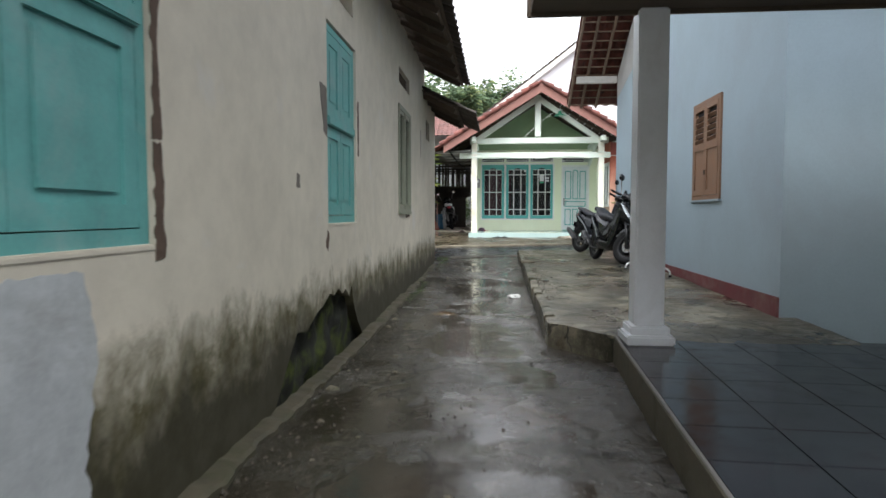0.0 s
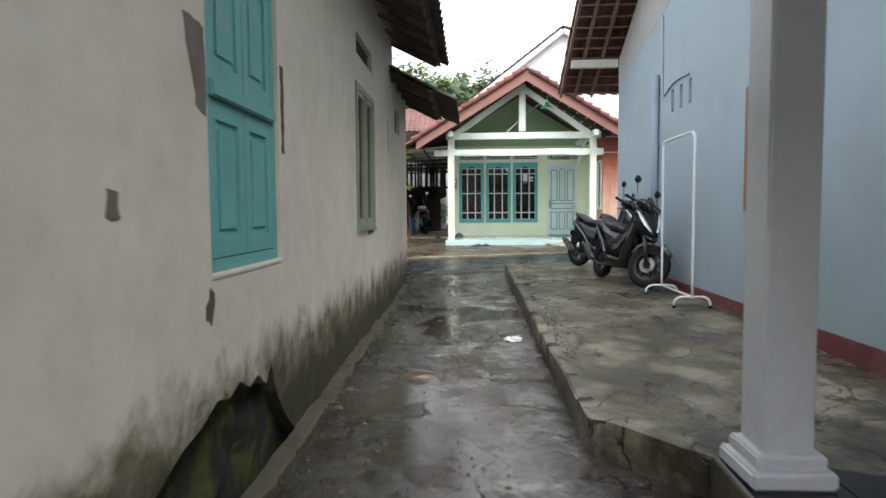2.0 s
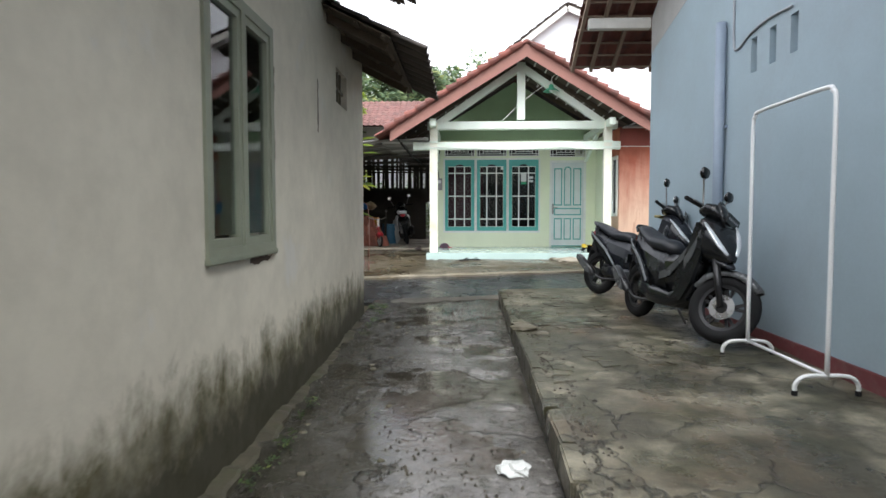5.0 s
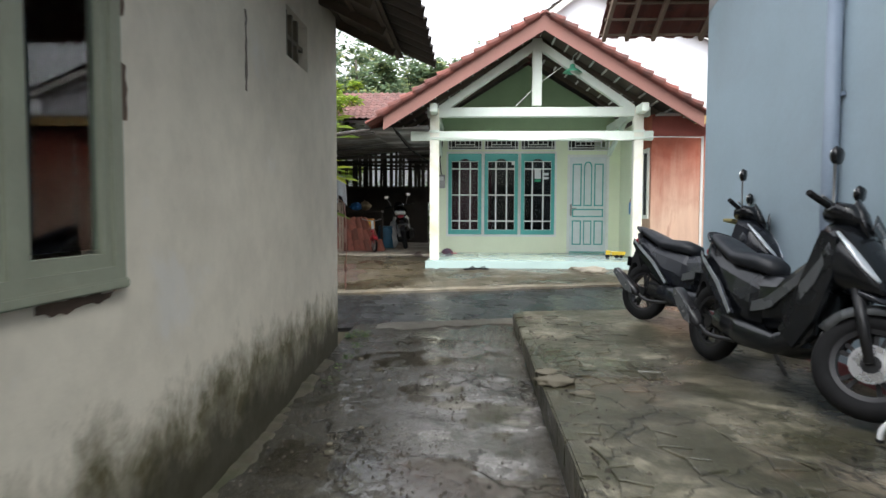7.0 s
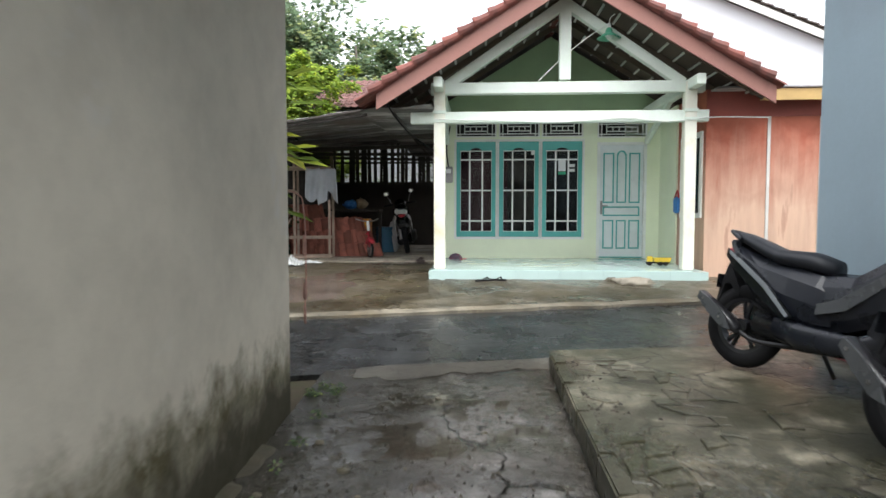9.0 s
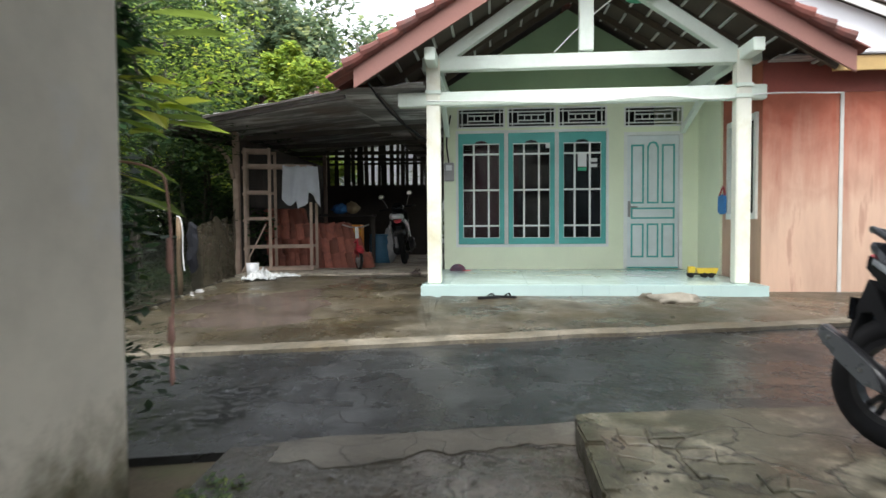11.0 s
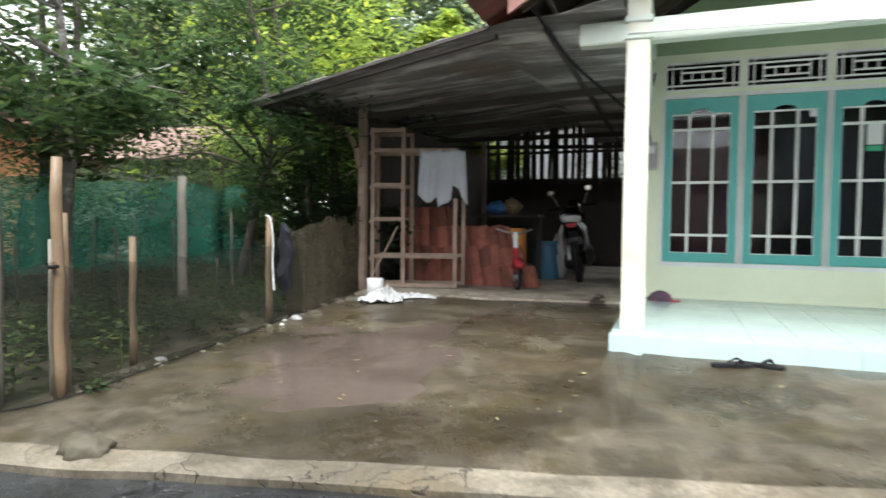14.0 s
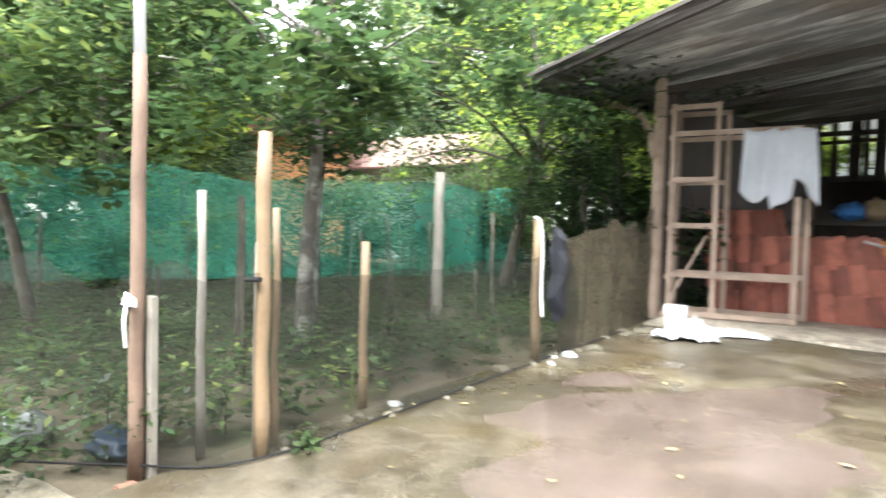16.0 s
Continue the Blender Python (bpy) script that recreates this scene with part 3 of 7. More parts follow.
for i in range(NX):
    for j in range(NY):
        if noise.noise(Vector((i * 0.40, j * 0.27, 8))) + 0.05 * (2 - i) < -0.05 or rng.random() < 0.10:
            continue
        q = [Vector((px[a][b], py[a][b], 0)) for a, b in ((i, j), (i + 1, j), (i + 1, j + 1), (i, j + 1))]
        c = (q[0] + q[1] + q[2] + q[3]) / 4
        q = [p + (c - p) * 0.055 for p in q]
        loop = []
        for a, b in zip(q, q[1:] + q[:1]):
            loop += [a, a.lerp(b, 0.5) + (c - a.lerp(b, 0.5)) * rng.uniform(-0.05, 0.16)]
        bm = B()
        tilt = Vector((rng.uniform(-0.03, 0.03), rng.uniform(-0.03, 0.03), 0))
        lift = 0.010 + rng.uniform(0.005, 0.010)
        low = [bm.verts.new((p.x - c.x, p.y - c.y, -0.02)) for p in loop]
        up = [bm.verts.new((p.x - c.x, p.y - c.y, lift + tilt.dot(p - c) - 0.004)) for p in loop]
        top = [bm.verts.new(((p.x - c.x) * 0.90, (p.y - c.y) * 0.90, lift + tilt.dot(p - c) * 0.9)) for p in loop]
        for ra, rb_ in ((low, up), (up, top)):
            for k in range(8):
                bm.faces.new((ra[k], ra[(k + 1) % 8], rb_[(k + 1) % 8], rb_[k]))
        bm.faces.new(top)
        piece("paving_piece", finish("paving_piece", bm, M_SLAB), yard, (c.x, c.y, SLAB(c.y)))

sheet("garage_floor", span(-3.70, -0.78, 30), lambda x: 13.30 + 0.10 * (x + 2.2) + 0.09 * noise.noise(Vector((x * 1.6, 0, 2))), lambda x: 18.9, 40, lambda x, y: G(y) + 0.022, M_GARAGEFLOOR,
      "pale worn concrete floor of the garage", "floor", 0.006)
M_LIP = wet_concrete("pale_worn_kerb_concrete", (0.27, 0.245, 0.20), (0.13, 0.115, 0.085), 0.45, (0.2, 0.16, 0.1), 2.0, 0.01, (0.66, 0.8), pale=1.4)
sheet("road_lip", span(-6.0, 9.0, 90), lambda x: road_far(x) - 0.03 + 0.03 * noise.noise(Vector((x * 2, 0, 9))), lambda x: road_far(x) + 0.17 + 0.06 * noise.noise(Vector((x * 1.7, 4, 9))), 3, lambda x, y: G(y) + 0.008, M_LIP,
      "pale worn concrete lip along the road", "kerb", 0.006)
M_ROADLIP = wet_concrete("damp_lip_concrete", (0.17, 0.158, 0.135), (0.07, 0.062, 0.048), 0.4, (0.12, 0.098, 0.07), 2.0, 0.01, (0.6, 0.75), pale=1.5)
sheet("alley_lip", span(-1.15, 0.52, 48), lambda x: road_near(x) - 0.26 + 0.13 * noise.noise(Vector((x * 2.4, 0, 5))) + 0.06 * noise.noise(Vector((x * 9.0, 0, 5))), lambda x: road_near(x) + 0.02 + 0.04 * noise.noise(Vector((x * 2.0, 7, 5))), 3, lambda x, y: G(y) + 0.007 - 0.10 * max(0.0, -0.95 - x), M_ROADLIP,
      "worn concrete strip where the alley meets the road", "pavement", 0.005)

# ---- old house beside the alley ----
LX = -1.235
WALL_TOP = 3.12
hole = [(-2.22, -0.46), (-2.0, -0.24), (-1.80, -0.07), (-1.60, -0.10), (-1.37, -0.01), (-1.20, 0.02), (-1.05, 0.08), (-0.93, 0.05), (-0.80, 0.09), (-0.68, 0.03),
        (-0.57, 0.06), (-0.45, -0.02), (-0.37, 0.07), (-0.30, -0.10), (-0.17, -0.26), (0.05, -0.44)]
outer = [(-13.0, -0.62), (-2.42, -0.62), (-2.34, -0.52)] + hole + [(0.15, -0.50), (0.25, -0.62), (6.6, -0.62), (6.6, 2.74), (4.9, 2.74), (4.9, WALL_TOP), (-13.0, WALL_TOP)]
openings = [rect(-4.66, -3.36, 0.55, 2.09), rect(-1.07, -0.15, 0.595, 2.09), rect(2.13, 3.15, 0.685, 2.06),
            rect(2.22, 3.12, 2.33, 2.53), rect(5.10, 5.62, 1.97, 2.30), rect(-1.0, -0.25, 2.34, 2.54)]
wb = panel(B(), outer, openings, lambda u, v: (LX, u, v), Vector((-0.14, 0, 0)))
solo("wall_west", wb, M_BEIGE, "old beige plaster house wall with damp stains and broken foot", "wall", kind="structure")
rb = B()
ny_, nz_ = 60, 14
gv = [[rb.verts.new((LX - 0.075 + 0.05 * noise.noise(Vector((y * 5, z * 7, 1))), y, z)) for z in span(-0.6, 0.14, nz_)] for y in span(-2.5, 0.3, ny_)]
for a, b in zip(gv, gv[1:]):
    for j in range(nz_):
        rb.faces.new((a[j], b[j], b[j + 1], a[j + 1]))
solo("wall_rubble", rb, M_MOSSY, "dark mossy rubble core bared at the wall foot", "wall", kind="structure", smooth=True)
ib = B()
box(ib, LX - 4.6, LX - 0.14, -13.0, -12.9, -0.5, 3.0)
box(ib, LX - 4.6, LX - 0.002, 6.48, 6.598, -0.6, 2.72)
box(ib, LX - 4.7, LX - 4.6, -13.0, 6.6, -0.6, 3.0)
box(ib, LX - 1.6, LX - 1.5, -12.9, 6.48, -0.6, 3.0)
solo("wall_inner_west", ib, M_BEIGE, "end and inner walls of the old plaster house", "wall", kind="structure")
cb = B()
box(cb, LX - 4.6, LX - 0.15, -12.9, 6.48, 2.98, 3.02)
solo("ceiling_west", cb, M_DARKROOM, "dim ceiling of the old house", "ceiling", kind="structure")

# ---- blue house ----
BX = 2.51
bb = panel(B(), [(0.17, -0.6), (7.88, -0.6), (7.88, 3.58), (4.02, 5.56), (0.17, 3.58)],
           [rect(1.68, 2.64, 0.845, 2.035)] + [rect(y, y + 0.11, 2.16, 2.46) for y in (4.17, 4.50, 4.83)],
           lambda u, v: (BX, u, v), Vector((0.15, 0, 0)))
solo("wall_blue", bb, M_BLUE, "blue-grey painted plaster side wall of a house", "wall", kind="structure")
for name, span_x, span_y in (("wall_blue_south", (BX + 0.15, 7.0), (0.17, 0.32)), ("wall_blue_north", (BX + 0.15, 7.0), (7.73, 7.88)), ("wall_blue_east", (6.9, 7.0), (0.32, 7.73))):
    solo(name, box(B(), *span_x, *span_y, -0.6, 3.5), M_BLUE, "blue-grey painted end wall of the house", "wall", kind="structure")
rb = B()
box(rb, BX - 0.022, BX - 0.001, 0.165, 7.885, -0.5, -0.07, 0.004)
solo("baseboard", rb, M_REDBASE, "maroon painted base strip along the blue wall", "trim", kind="structure")

# ---- house across the road: walls ----
HY = 14.0
WIN = [(-0.50, 0.205), (0.262, 0.967), (1.022, 1.727)]
WZ0, WZ1 = 0.53, 2.225
DX0, DX1, DZ0, DZ1 = 1.985, 2.845, 0.15, 2.20
RIDGE_X, RIDGE_Z, EAVE_L, EAVE_R, SLOPE = 1.15, 4.14, -1.47, 3.72, 0.615


def roof_z(x):
    return RIDGE_Z - SLOPE * abs(x - RIDGE_X)


holes = [rect(a, b, WZ0, WZ1) for a, b in WIN] + [rect(a - 0.01, b + 0.01, 2.30, 2.60) for a, b in WIN] + [rect(DX0, DX1, 0.152, DZ1), rect(DX0, DX1, 2.28, 2.575)]
hb = panel(B(), [(-0.72, -0.1), (3.07, -0.1), (3.07, 2.68), (-0.72, 2.68)], holes, lambda u, v: (u, HY, v), Vector((0, 0.14, 0)))
solo("wall_front", hb, M_PALEGREEN, "pale yellow-green painted house front", "wall", kind="structure")
# above 2.68 the wall takes a darker, greener colour
hb = panel(B(), [(-0.72, 2.68), (3.07, 2.68), (3.07, roof_z(3.07) - 0.1), (RIDGE_X, RIDGE_Z - 0.1), (-0.72, roof_z(-0.72) - 0.1)], [], lambda u, v: (u, HY, v), Vector((0, 0.14, 0)))
solo("wall_gable", hb, M_GABLEGREEN, "gable wall, darker green than the front below", "wall", kind="structure")
hb = B()
box(hb, -0.72, -0.58, HY + 0.14, 16.85, -0.1, 2.9)
box(hb, 3.07, 3.21, 13.1, HY + 0.14, 0.0, 2.68)
box(hb, 2.93, 3.07, HY + 0.14, 16.85, -0.1, 2.9)
box(hb, -0.58, 2.93, 16.75, 16.85, -0.1, 3.0)
solo("wall_house_sides", hb, M_PALEGREEN, "pale green painted side walls of the house", "wall", kind="structure")
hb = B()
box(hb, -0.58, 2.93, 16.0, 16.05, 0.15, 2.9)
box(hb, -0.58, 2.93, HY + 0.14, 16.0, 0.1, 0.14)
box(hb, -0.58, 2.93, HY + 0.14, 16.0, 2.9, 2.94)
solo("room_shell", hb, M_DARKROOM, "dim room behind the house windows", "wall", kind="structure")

# ---- tiled roofs ----
def tile_mesh(name, w, d, mat, th=0.012):
    """One clay tile: an S-shaped slab, w across and d down the slope. Origin at its upper left corner, down the slope is -y."""
    bm = B()
    prof = [(0.0, 0.0), (0.18, 0.028), (0.38, 0.034), (0.55, 0.012), (0.75, 0.0), (1.0, 0.004)]
    rows = []
    for y, lift in ((0.0, 0.0), (-d, 0.016)):
        rows.append([bm.verts.new((u * w, y, z + lift)) for u, z in prof])
        rows.append([bm.verts.new((u * w, y, z + lift - th)) for u, z in prof])
    a, al, b, bl = rows
    for i in range(len(prof) - 1):
        bm.faces.new((a[i], a[i + 1], b[i + 1], b[i]))
        bm.faces.new((al[i], bl[i], bl[i + 1], al[i + 1]))
        bm.faces.new((b[i], b[i + 1], bl[i + 1], bl[i]))
    bm.faces.new((a[0], b[0], bl[0], al[0]))
    bm.faces.new((a[-1], al[-1], bl[-1], b[-1]))
    return finish(name, bm, mat)


def tiled_slope(roof, top, along, down, length, fall, mat, near_cols=0, w=0.235, d=0.28, jitter=0.006, near_end=False):
    """Tiles on one slope. top: upper corner; along: unit vector across; down: unit vector down the slope. The columns at the verge are pieces of their own."""
    top, along, down = Vector(top), Vector(along).normalized(), Vector(down).normalized()
    nor = along.cross(down * -1).normalized()
    if nor.z < 0:
        nor = -nor
    flip = along.cross(-down).z < 0
    one = tile_mesh("roof_tile", w + 0.012, d + 0.04, mat)
    nc, nr = int(round(length / w)), int(math.ceil(fall / d))
    rest_v, rest_f = [], []
    src_v, src_f = [v.co.copy() for v in one.vertices], [list(p.vertices) for p in one.polygons]
    for c in range(nc):
        near = c >= nc - near_cols if near_end else c < near_cols
        for r in range(nr):
            o = top + along * (c * w) + down * (r * d) + nor * (random.uniform(0, jitter) + 0.012)
            x, y = along, -down
            m = Matrix((x, y, nor)).transposed().to_4x4()
            m = Matrix.Translation(o) @ m @ Matrix.Rotation(random.uniform(-0.02, 0.02), 4, "Z")
            if near:
                ob = new("roof_tile", one)
                ob.parent = roof
                ob.matrix_basis = m
            else:
                k = len(rest_v)
                rest_v += [m @ v for v in src_v]
                rest_f += [[i + k for i in f] for f in src_f]
    if rest_v:
        me = bpy.data.meshes.new("tile_field")
        me.from_pydata(rest_v, [], rest_f)
        me.materials.append(mat)
        ob = new("tile_field", me)
        ob.parent = roof
        tagged(ob, kind="stuff")


def roof_board(roof, corners, mat, th=0.03, name="roof_deck"):
    bm = B()
    vs = [bm.verts.new(c) for c in corners]
    f = bm.faces.new(vs)
    ex = bmesh.ops.extrude_face_region(bm, geom=[f])["geom"]
    bmesh.ops.translate(bm, verts=[g for g in ex if isinstance(g, bmesh.types.BMVert)], vec=Vector((0, 0, -th)))
    return part(name, bm, mat, roof)


# old house: two eaves over the alley
def eave(name, y0, y1, ze, run, slope, label, ex=-0.58):
    roof = thing(name, label, "roof", kind="structure")
    ang = math.atan(slope)
    down = Vector((math.cos(ang), 0, -math.sin(ang)))
    zt = ze + slope * run
    roof_board(roof, [(ex, y0, ze - 0.02), (ex, y1, ze - 0.02), (ex - run, y1, zt - 0.02), (ex - run, y0, zt - 0.02)], M_DARKTIMBER, 0.012)
    tiled_slope(roof, (ex - run, y0, zt), (0, 1, 0), down, y1 - y0, run / math.cos(ang) + 0.06, M_OLDTILE, 3, near_end=True)
    y = y0 + 0.2
    while y < y1:
        part("rafter", bar(B(), (ex - 0.05, y, ze - 0.06), (ex - 0.85, y, ze - 0.06 + 0.8 * slope), 0.05, 0.07), M_DARKTIMBER, roof)
        y += 0.62
    for k in range(3):
        x = ex - 0.06 - 0.24 * k
        part("batten", bar(B(), (x, y0, ze - 0.032 - (x - ex) * slope - 0.012), (x, y1, ze - 0.032 - (x - ex) * slope - 0.012), 0.035, 0.022), M_DARKTIMBER, roof)
    return roof


eave("roof_west_main", -9.0, 5.10, 2.88, 2.2, 0.50, "old blackened clay tile eave on rough rafters")
eave("roof_west_low", 4.55, 6.95, 2.43, 1.5, 0.50, "lower blackened clay tile eave at the corner", -0.66)

# blue house: gable roof whose verge overhangs the yard
roof = thing("roof_blue_house", "clay tile roof on brown battens with wide verge", "roof", kind="structure")
VX, EY, EZ, RY, SL = 1.567, 8.93, 3.19, 4.02, 0.52
ang = math.atan(SL)
dn = Vector((0, math.cos(ang), -math.sin(ang)))
zr = EZ + SL * (EY - RY)
tiled_slope(roof, (VX, RY, zr), (1, 0, 0), dn, 5.6, (EY - RY) / math.cos(ang), M_TILE, 3)
dn2 = Vector((0, -math.cos(ang), -math.sin(ang)))
tiled_slope(roof, (VX, RY, zr), (1, 0, 0), dn2, 5.6, (EY - RY) / math.cos(ang), M_TILE, 2)
for sgn in (1, -1):
    k = 0
    while k * 0.225 < (EY - RY):
        y = EY - 0.02 - k * 0.225
        yy = y if sgn > 0 else 2 * RY - y
        part("batten", bar(B(), (VX + 0.01, yy, EZ - 0.03 + SL * (EY - y)), (7.1, yy, EZ - 0.03 + SL * (EY - y)), 0.03, 0.024), M_BATTEN, roof)
        k += 1
    for x in (VX + 0.05, 1.90, 2.22, 2.8, 3.5, 4.5, 5.5, 6.5):
        ye, yr = (EY, RY) if sgn > 0 else (2 * RY - EY, RY)
        part("rafter", bar(B(), (x, ye - 0.01 * sgn, EZ - 0.075), (x, yr, zr - 0.075), 0.045, 0.065), M_BATTEN, roof)
for y, z in ((7.96, 3.45), (6.0, 4.45), (4.02, 5.42), (2.04, 4.45)):
    part("purlin", box(B(), VX + 0.10, BX - 0.003, y - 0.06, y + 0.06, z, z + 0.14, 0.006), M_WHITETIMBER, roof, "whitewashed purlin end")
part("ridge_tile", tube(B(), [(VX - 0.05, RY, zr + 0.02), (7.1, RY, zr + 0.02)], 0.09, 10), M_TILE, roof)
# the top of the side wall was left unpainted
ub = panel(B(), [(7.875, 3.10), (7.875, 3.55), (4.02, 5.52), (0.18, 3.55), (0.18, 3.35), (4.0, 3.85), (5.6, 3.55)], [], lambda u, v: (BX - 0.004, u, v), Vector((0.003, 0, 0)))
solo("wall_bare_gable", ub, M_BAREPLASTER, "unpainted grey plaster at the gable top", "wall", kind="structure")

# terrace in front of the blue house with its black tiles
terrace = thing("terrace", "low terrace floor of polished black tiles", "terrace", (0.915, -0.72, -0.49), -2.9, kind="structure")
part("base", box(B(), 0, 6.0, -8.85, 0, 0, 0.205), M_GROUT, terrace)
part("edge_strip", box(B(), -0.012, 0.0, -8.85, 0.012, -0.02, 0.222, 0.003), M_CONC_EDGE, terrace)
part("edge_trim", box(B(), 0.0, 0.018, -8.85, 0, 0.205, 0.2245, 0.003), M_GROUT, terrace)
tile = finish("floor_tile", box(B(), 0, 0.396, -0.396, 0, 0.205, 0.222, 0.0015), M_BLACKTILE)
for i in range(13):
    for j in range(20):
        piece("floor_tile", tile, terrace, (0.02 + 0.4 * i, -0.003 - 0.4 * j, 0))

porch_roof = thing("roof_terrace", "dark flat underside of the terrace roof", "roof", (0.24, -0.95, 2.12), kind="structure")
part("soffit", box(B(), 0, 6.0, -4.3, 0, 0.0, 0.14), M_DARKTIMBER, porch_roof)
part("fascia", box(B(), -0.03, 6.0, 0.0, 0.03, -0.03, 0.2, 0.004), M_DARKTIMBER, porch_roof)


def pillar(x, y, z, top):
    """A square painted pillar on a stepped plinth."""
    p = thing("pillar", "white painted square concrete pillar on a stepped plinth", "pillar", (x, y, z), group="terrace pillars")
    part("plinth", box(B(), -0.17, 0.17, -0.17, 0.17, 0, 0.07, 0.012), M_PILLAR, p)
    bm = box(B(), -0.14, 0.14, -0.14, 0.14, 0.07, 0.13, 0.01)
    part("moulding", bm, M_PILLAR, p)
    part("shaft", box(B(), -0.105, 0.105, -0.105, 0.105, 0.13, top - z, 0.012), M_PILLAR, p)
    return p


pillar(1.10, -0.90, -0.267, 2.12)
pillar(1.10, -5.08, -0.267, 2.12)

# kerb along the old wall
kb = B()
pts = span(-13, 6.1, 420)
prev = None
for y in pts:
    w = 0.034 * noise.noise(Vector((0, y * 4.4, 5))) + 0.018 * noise.noise(Vector((0, y * 13, 5))) - (0.055 if y < 3 else 0.075)
    h = G(y) + 0.035 + 0.035 * noise.noise(Vector((3, y * 2.1, 5))) + 0.022 * noise.noise(Vector((3, y * 9.0, 5))) - min(0.03, 0.012 * max(0.0, y - 1.5))
    ring = [kb.verts.new(p) for p in ((LX + 0.001, y, G(y) - 0.05), (LX + 0.16 + w, y, G(y) - 0.05), (LX + 0.155 + w, y, h - 0.012), (LX + 0.135 + w, y, h), (LX + 0.001, y, h + 0.01))]
    if prev:
        for i in range(4):
            kb.faces.new((prev[i], prev[i + 1], ring[i + 1], ring[i]))
    prev = ring
solo("kerb", kb, M_KERB, "rough mossy concrete kerb at the wall foot", "kerb", kind="structure", smooth=False)

# ---- windows of the old house ----
def shutter_window(name, y0, y1, z0, z1, label, split=0.52):
    """A timber window with two tiers of panelled double shutters, closed."""
    w = thing(name, label, "window", (LX, y0, z0), kind="structure")
    W, H = y1 - y0, z1 - z0
    zs = H * split
    fr = panel(B(), rect(0, W, 0, H), [rect(0.055, W - 0.055, 0.06, H - 0.05)], lambda u, v: (-0.02, u, v), Vector((-0.08, 0, 0)))
    part("window_frame", fr, M_SHUTTER, w)
    part("rail", box(B(), -0.07, 0.005, 0.05, W - 0.05, zs - 0.035, zs + 0.035, 0.008), M_SHUTTER, w)
    part("window_sill", box(B(), -0.10, 0.004, -0.006, W + 0.006, -0.022, 0.004, 0.006), M_BEIGE, w)
    mid = W / 2
    for a, b in ((0.06, mid - 0.004), (mid + 0.004, W - 0.06)):
        for c, d in ((0.065, zs - 0.04), (zs + 0.04, H - 0.055)):
            leaf = part("shutter", panel(B(), rect(a, b, c, d), [rect(a + 0.07, b - 0.07, c + 0.08, d - 0.08)], lambda u, v: (-0.022, u, v), Vector((-0.035, 0, 0))), M_SHUTTER, w)
            part("panel", box(B(), -0.052, -0.036, a + 0.06, b - 0.06, c + 0.07, d - 0.07, 0.003), M_SHUTTER, leaf)
            part("raised_field", box(B(), -0.040, -0.026, a + 0.105, b - 0.105, c + 0.115, d - 0.115, 0.006), M_SHUTTER, leaf)
    return w


shutter_window("window_1", -4.65, -3.37, 0.56, 2.09, "faded turquoise panelled shutters, closed, in chipped plaster")
shutter_window("window_2", -1.065, -0.16, 0.60, 2.08, "faded turquoise two-tier panelled shutters, closed")

M_BRICKBARE = plain("bare_brown_brick", (0.10, 0.066, 0.048), 0.95, 0.35, 8, 50, 0.7, dirt=(0.05, 0.04, 0.03), dirt_amount=0.6)
M_MORTAR = plain("grey_patch_mortar", (0.15, 0.13, 0.11), 0.95, 0.25, 8, 50, 0.6)


def ragged(name, pts, mat, label, lift=0.003, depth=0.006):
    """A bared patch in the plaster: a thin ragged slab on the wall."""
    rng = random.Random(len(pts) * 7 + int(pts[0][0] * 100))
    loop = []
    for (a, b), (c, d) in zip(pts, pts[1:] + pts[:1]):
        n = max(2, int(math.hypot(c - a, d - b) / 0.035))
        for i in range(n):
            t = i / n
            loop.append((a + (c - a) * t + rng.uniform(-0.010, 0.010), b + (d - b) * t + rng.uniform(-0.010, 0.010)))
    bm = panel(B(), loop, [], lambda u, v: (LX + lift, u, v), Vector((-depth, 0, 0)))
    return solo(name, bm, mat, label, "wall patch", kind="structure")


ragged("plaster_patch", [(-3.361, 0.490), (-3.297, 0.511), (-3.307, 0.931), (-3.361, 0.931)], M_BRICKBARE, "bare brown brick beside the shutter")
ragged("plaster_patch", [(-3.361, 0.942), (-3.307, 0.942), (-3.318, 1.330), (-3.265, 1.698), (-3.297, 2.065), (-3.361, 2.065)], M_BRICKBARE, "bare brown brick beside the shutter")
ragged("plaster_patch", [(-1.252, 1.603), (-1.092, 1.582), (-1.081, 1.246), (-1.167, 1.267), (-1.230, 1.456)], M_MORTAR, "grey mortar patch beside the shutter")
ragged("plaster_patch", [(-0.107, 1.666), (-0.059, 1.666), (-0.059, 1.183), (-0.107, 1.183)], M_BRICKBARE, "bare brick strip beside the shutter")
ragged("plaster_patch", [(-1.775, 0.85), (-1.715, 0.838), (-1.722, 0.925), (-1.765, 0.93)], M_MORTAR, "small chipped hole in the plaster")
ragged("plaster_patch", [(-1.145, 0.438), (-1.081, 0.406), (-1.049, 0.522), (-1.092, 0.553)], M_BRICKBARE, "dark chip in the plaster under the sill")
ragged("plaster_patch", [(3.152, 1.246), (3.212, 1.25), (3.205, 1.44), (3.152, 1.435)], M_BRICKBARE, "bare brick chip beside the window")
ragged("plaster_patch", [(3.152, 1.60), (3.205, 1.61), (3.212, 1.834), (3.152, 1.834)], M_BRICKBARE, "bare brick chip beside the window")
ragged("plaster_patch", [(2.72, 0.640), (2.86, 0.622), (3.08, 0.645), (3.12, 0.668), (2.74, 0.668)], M_BRICKBARE, "dark broken plaster under the window sill")
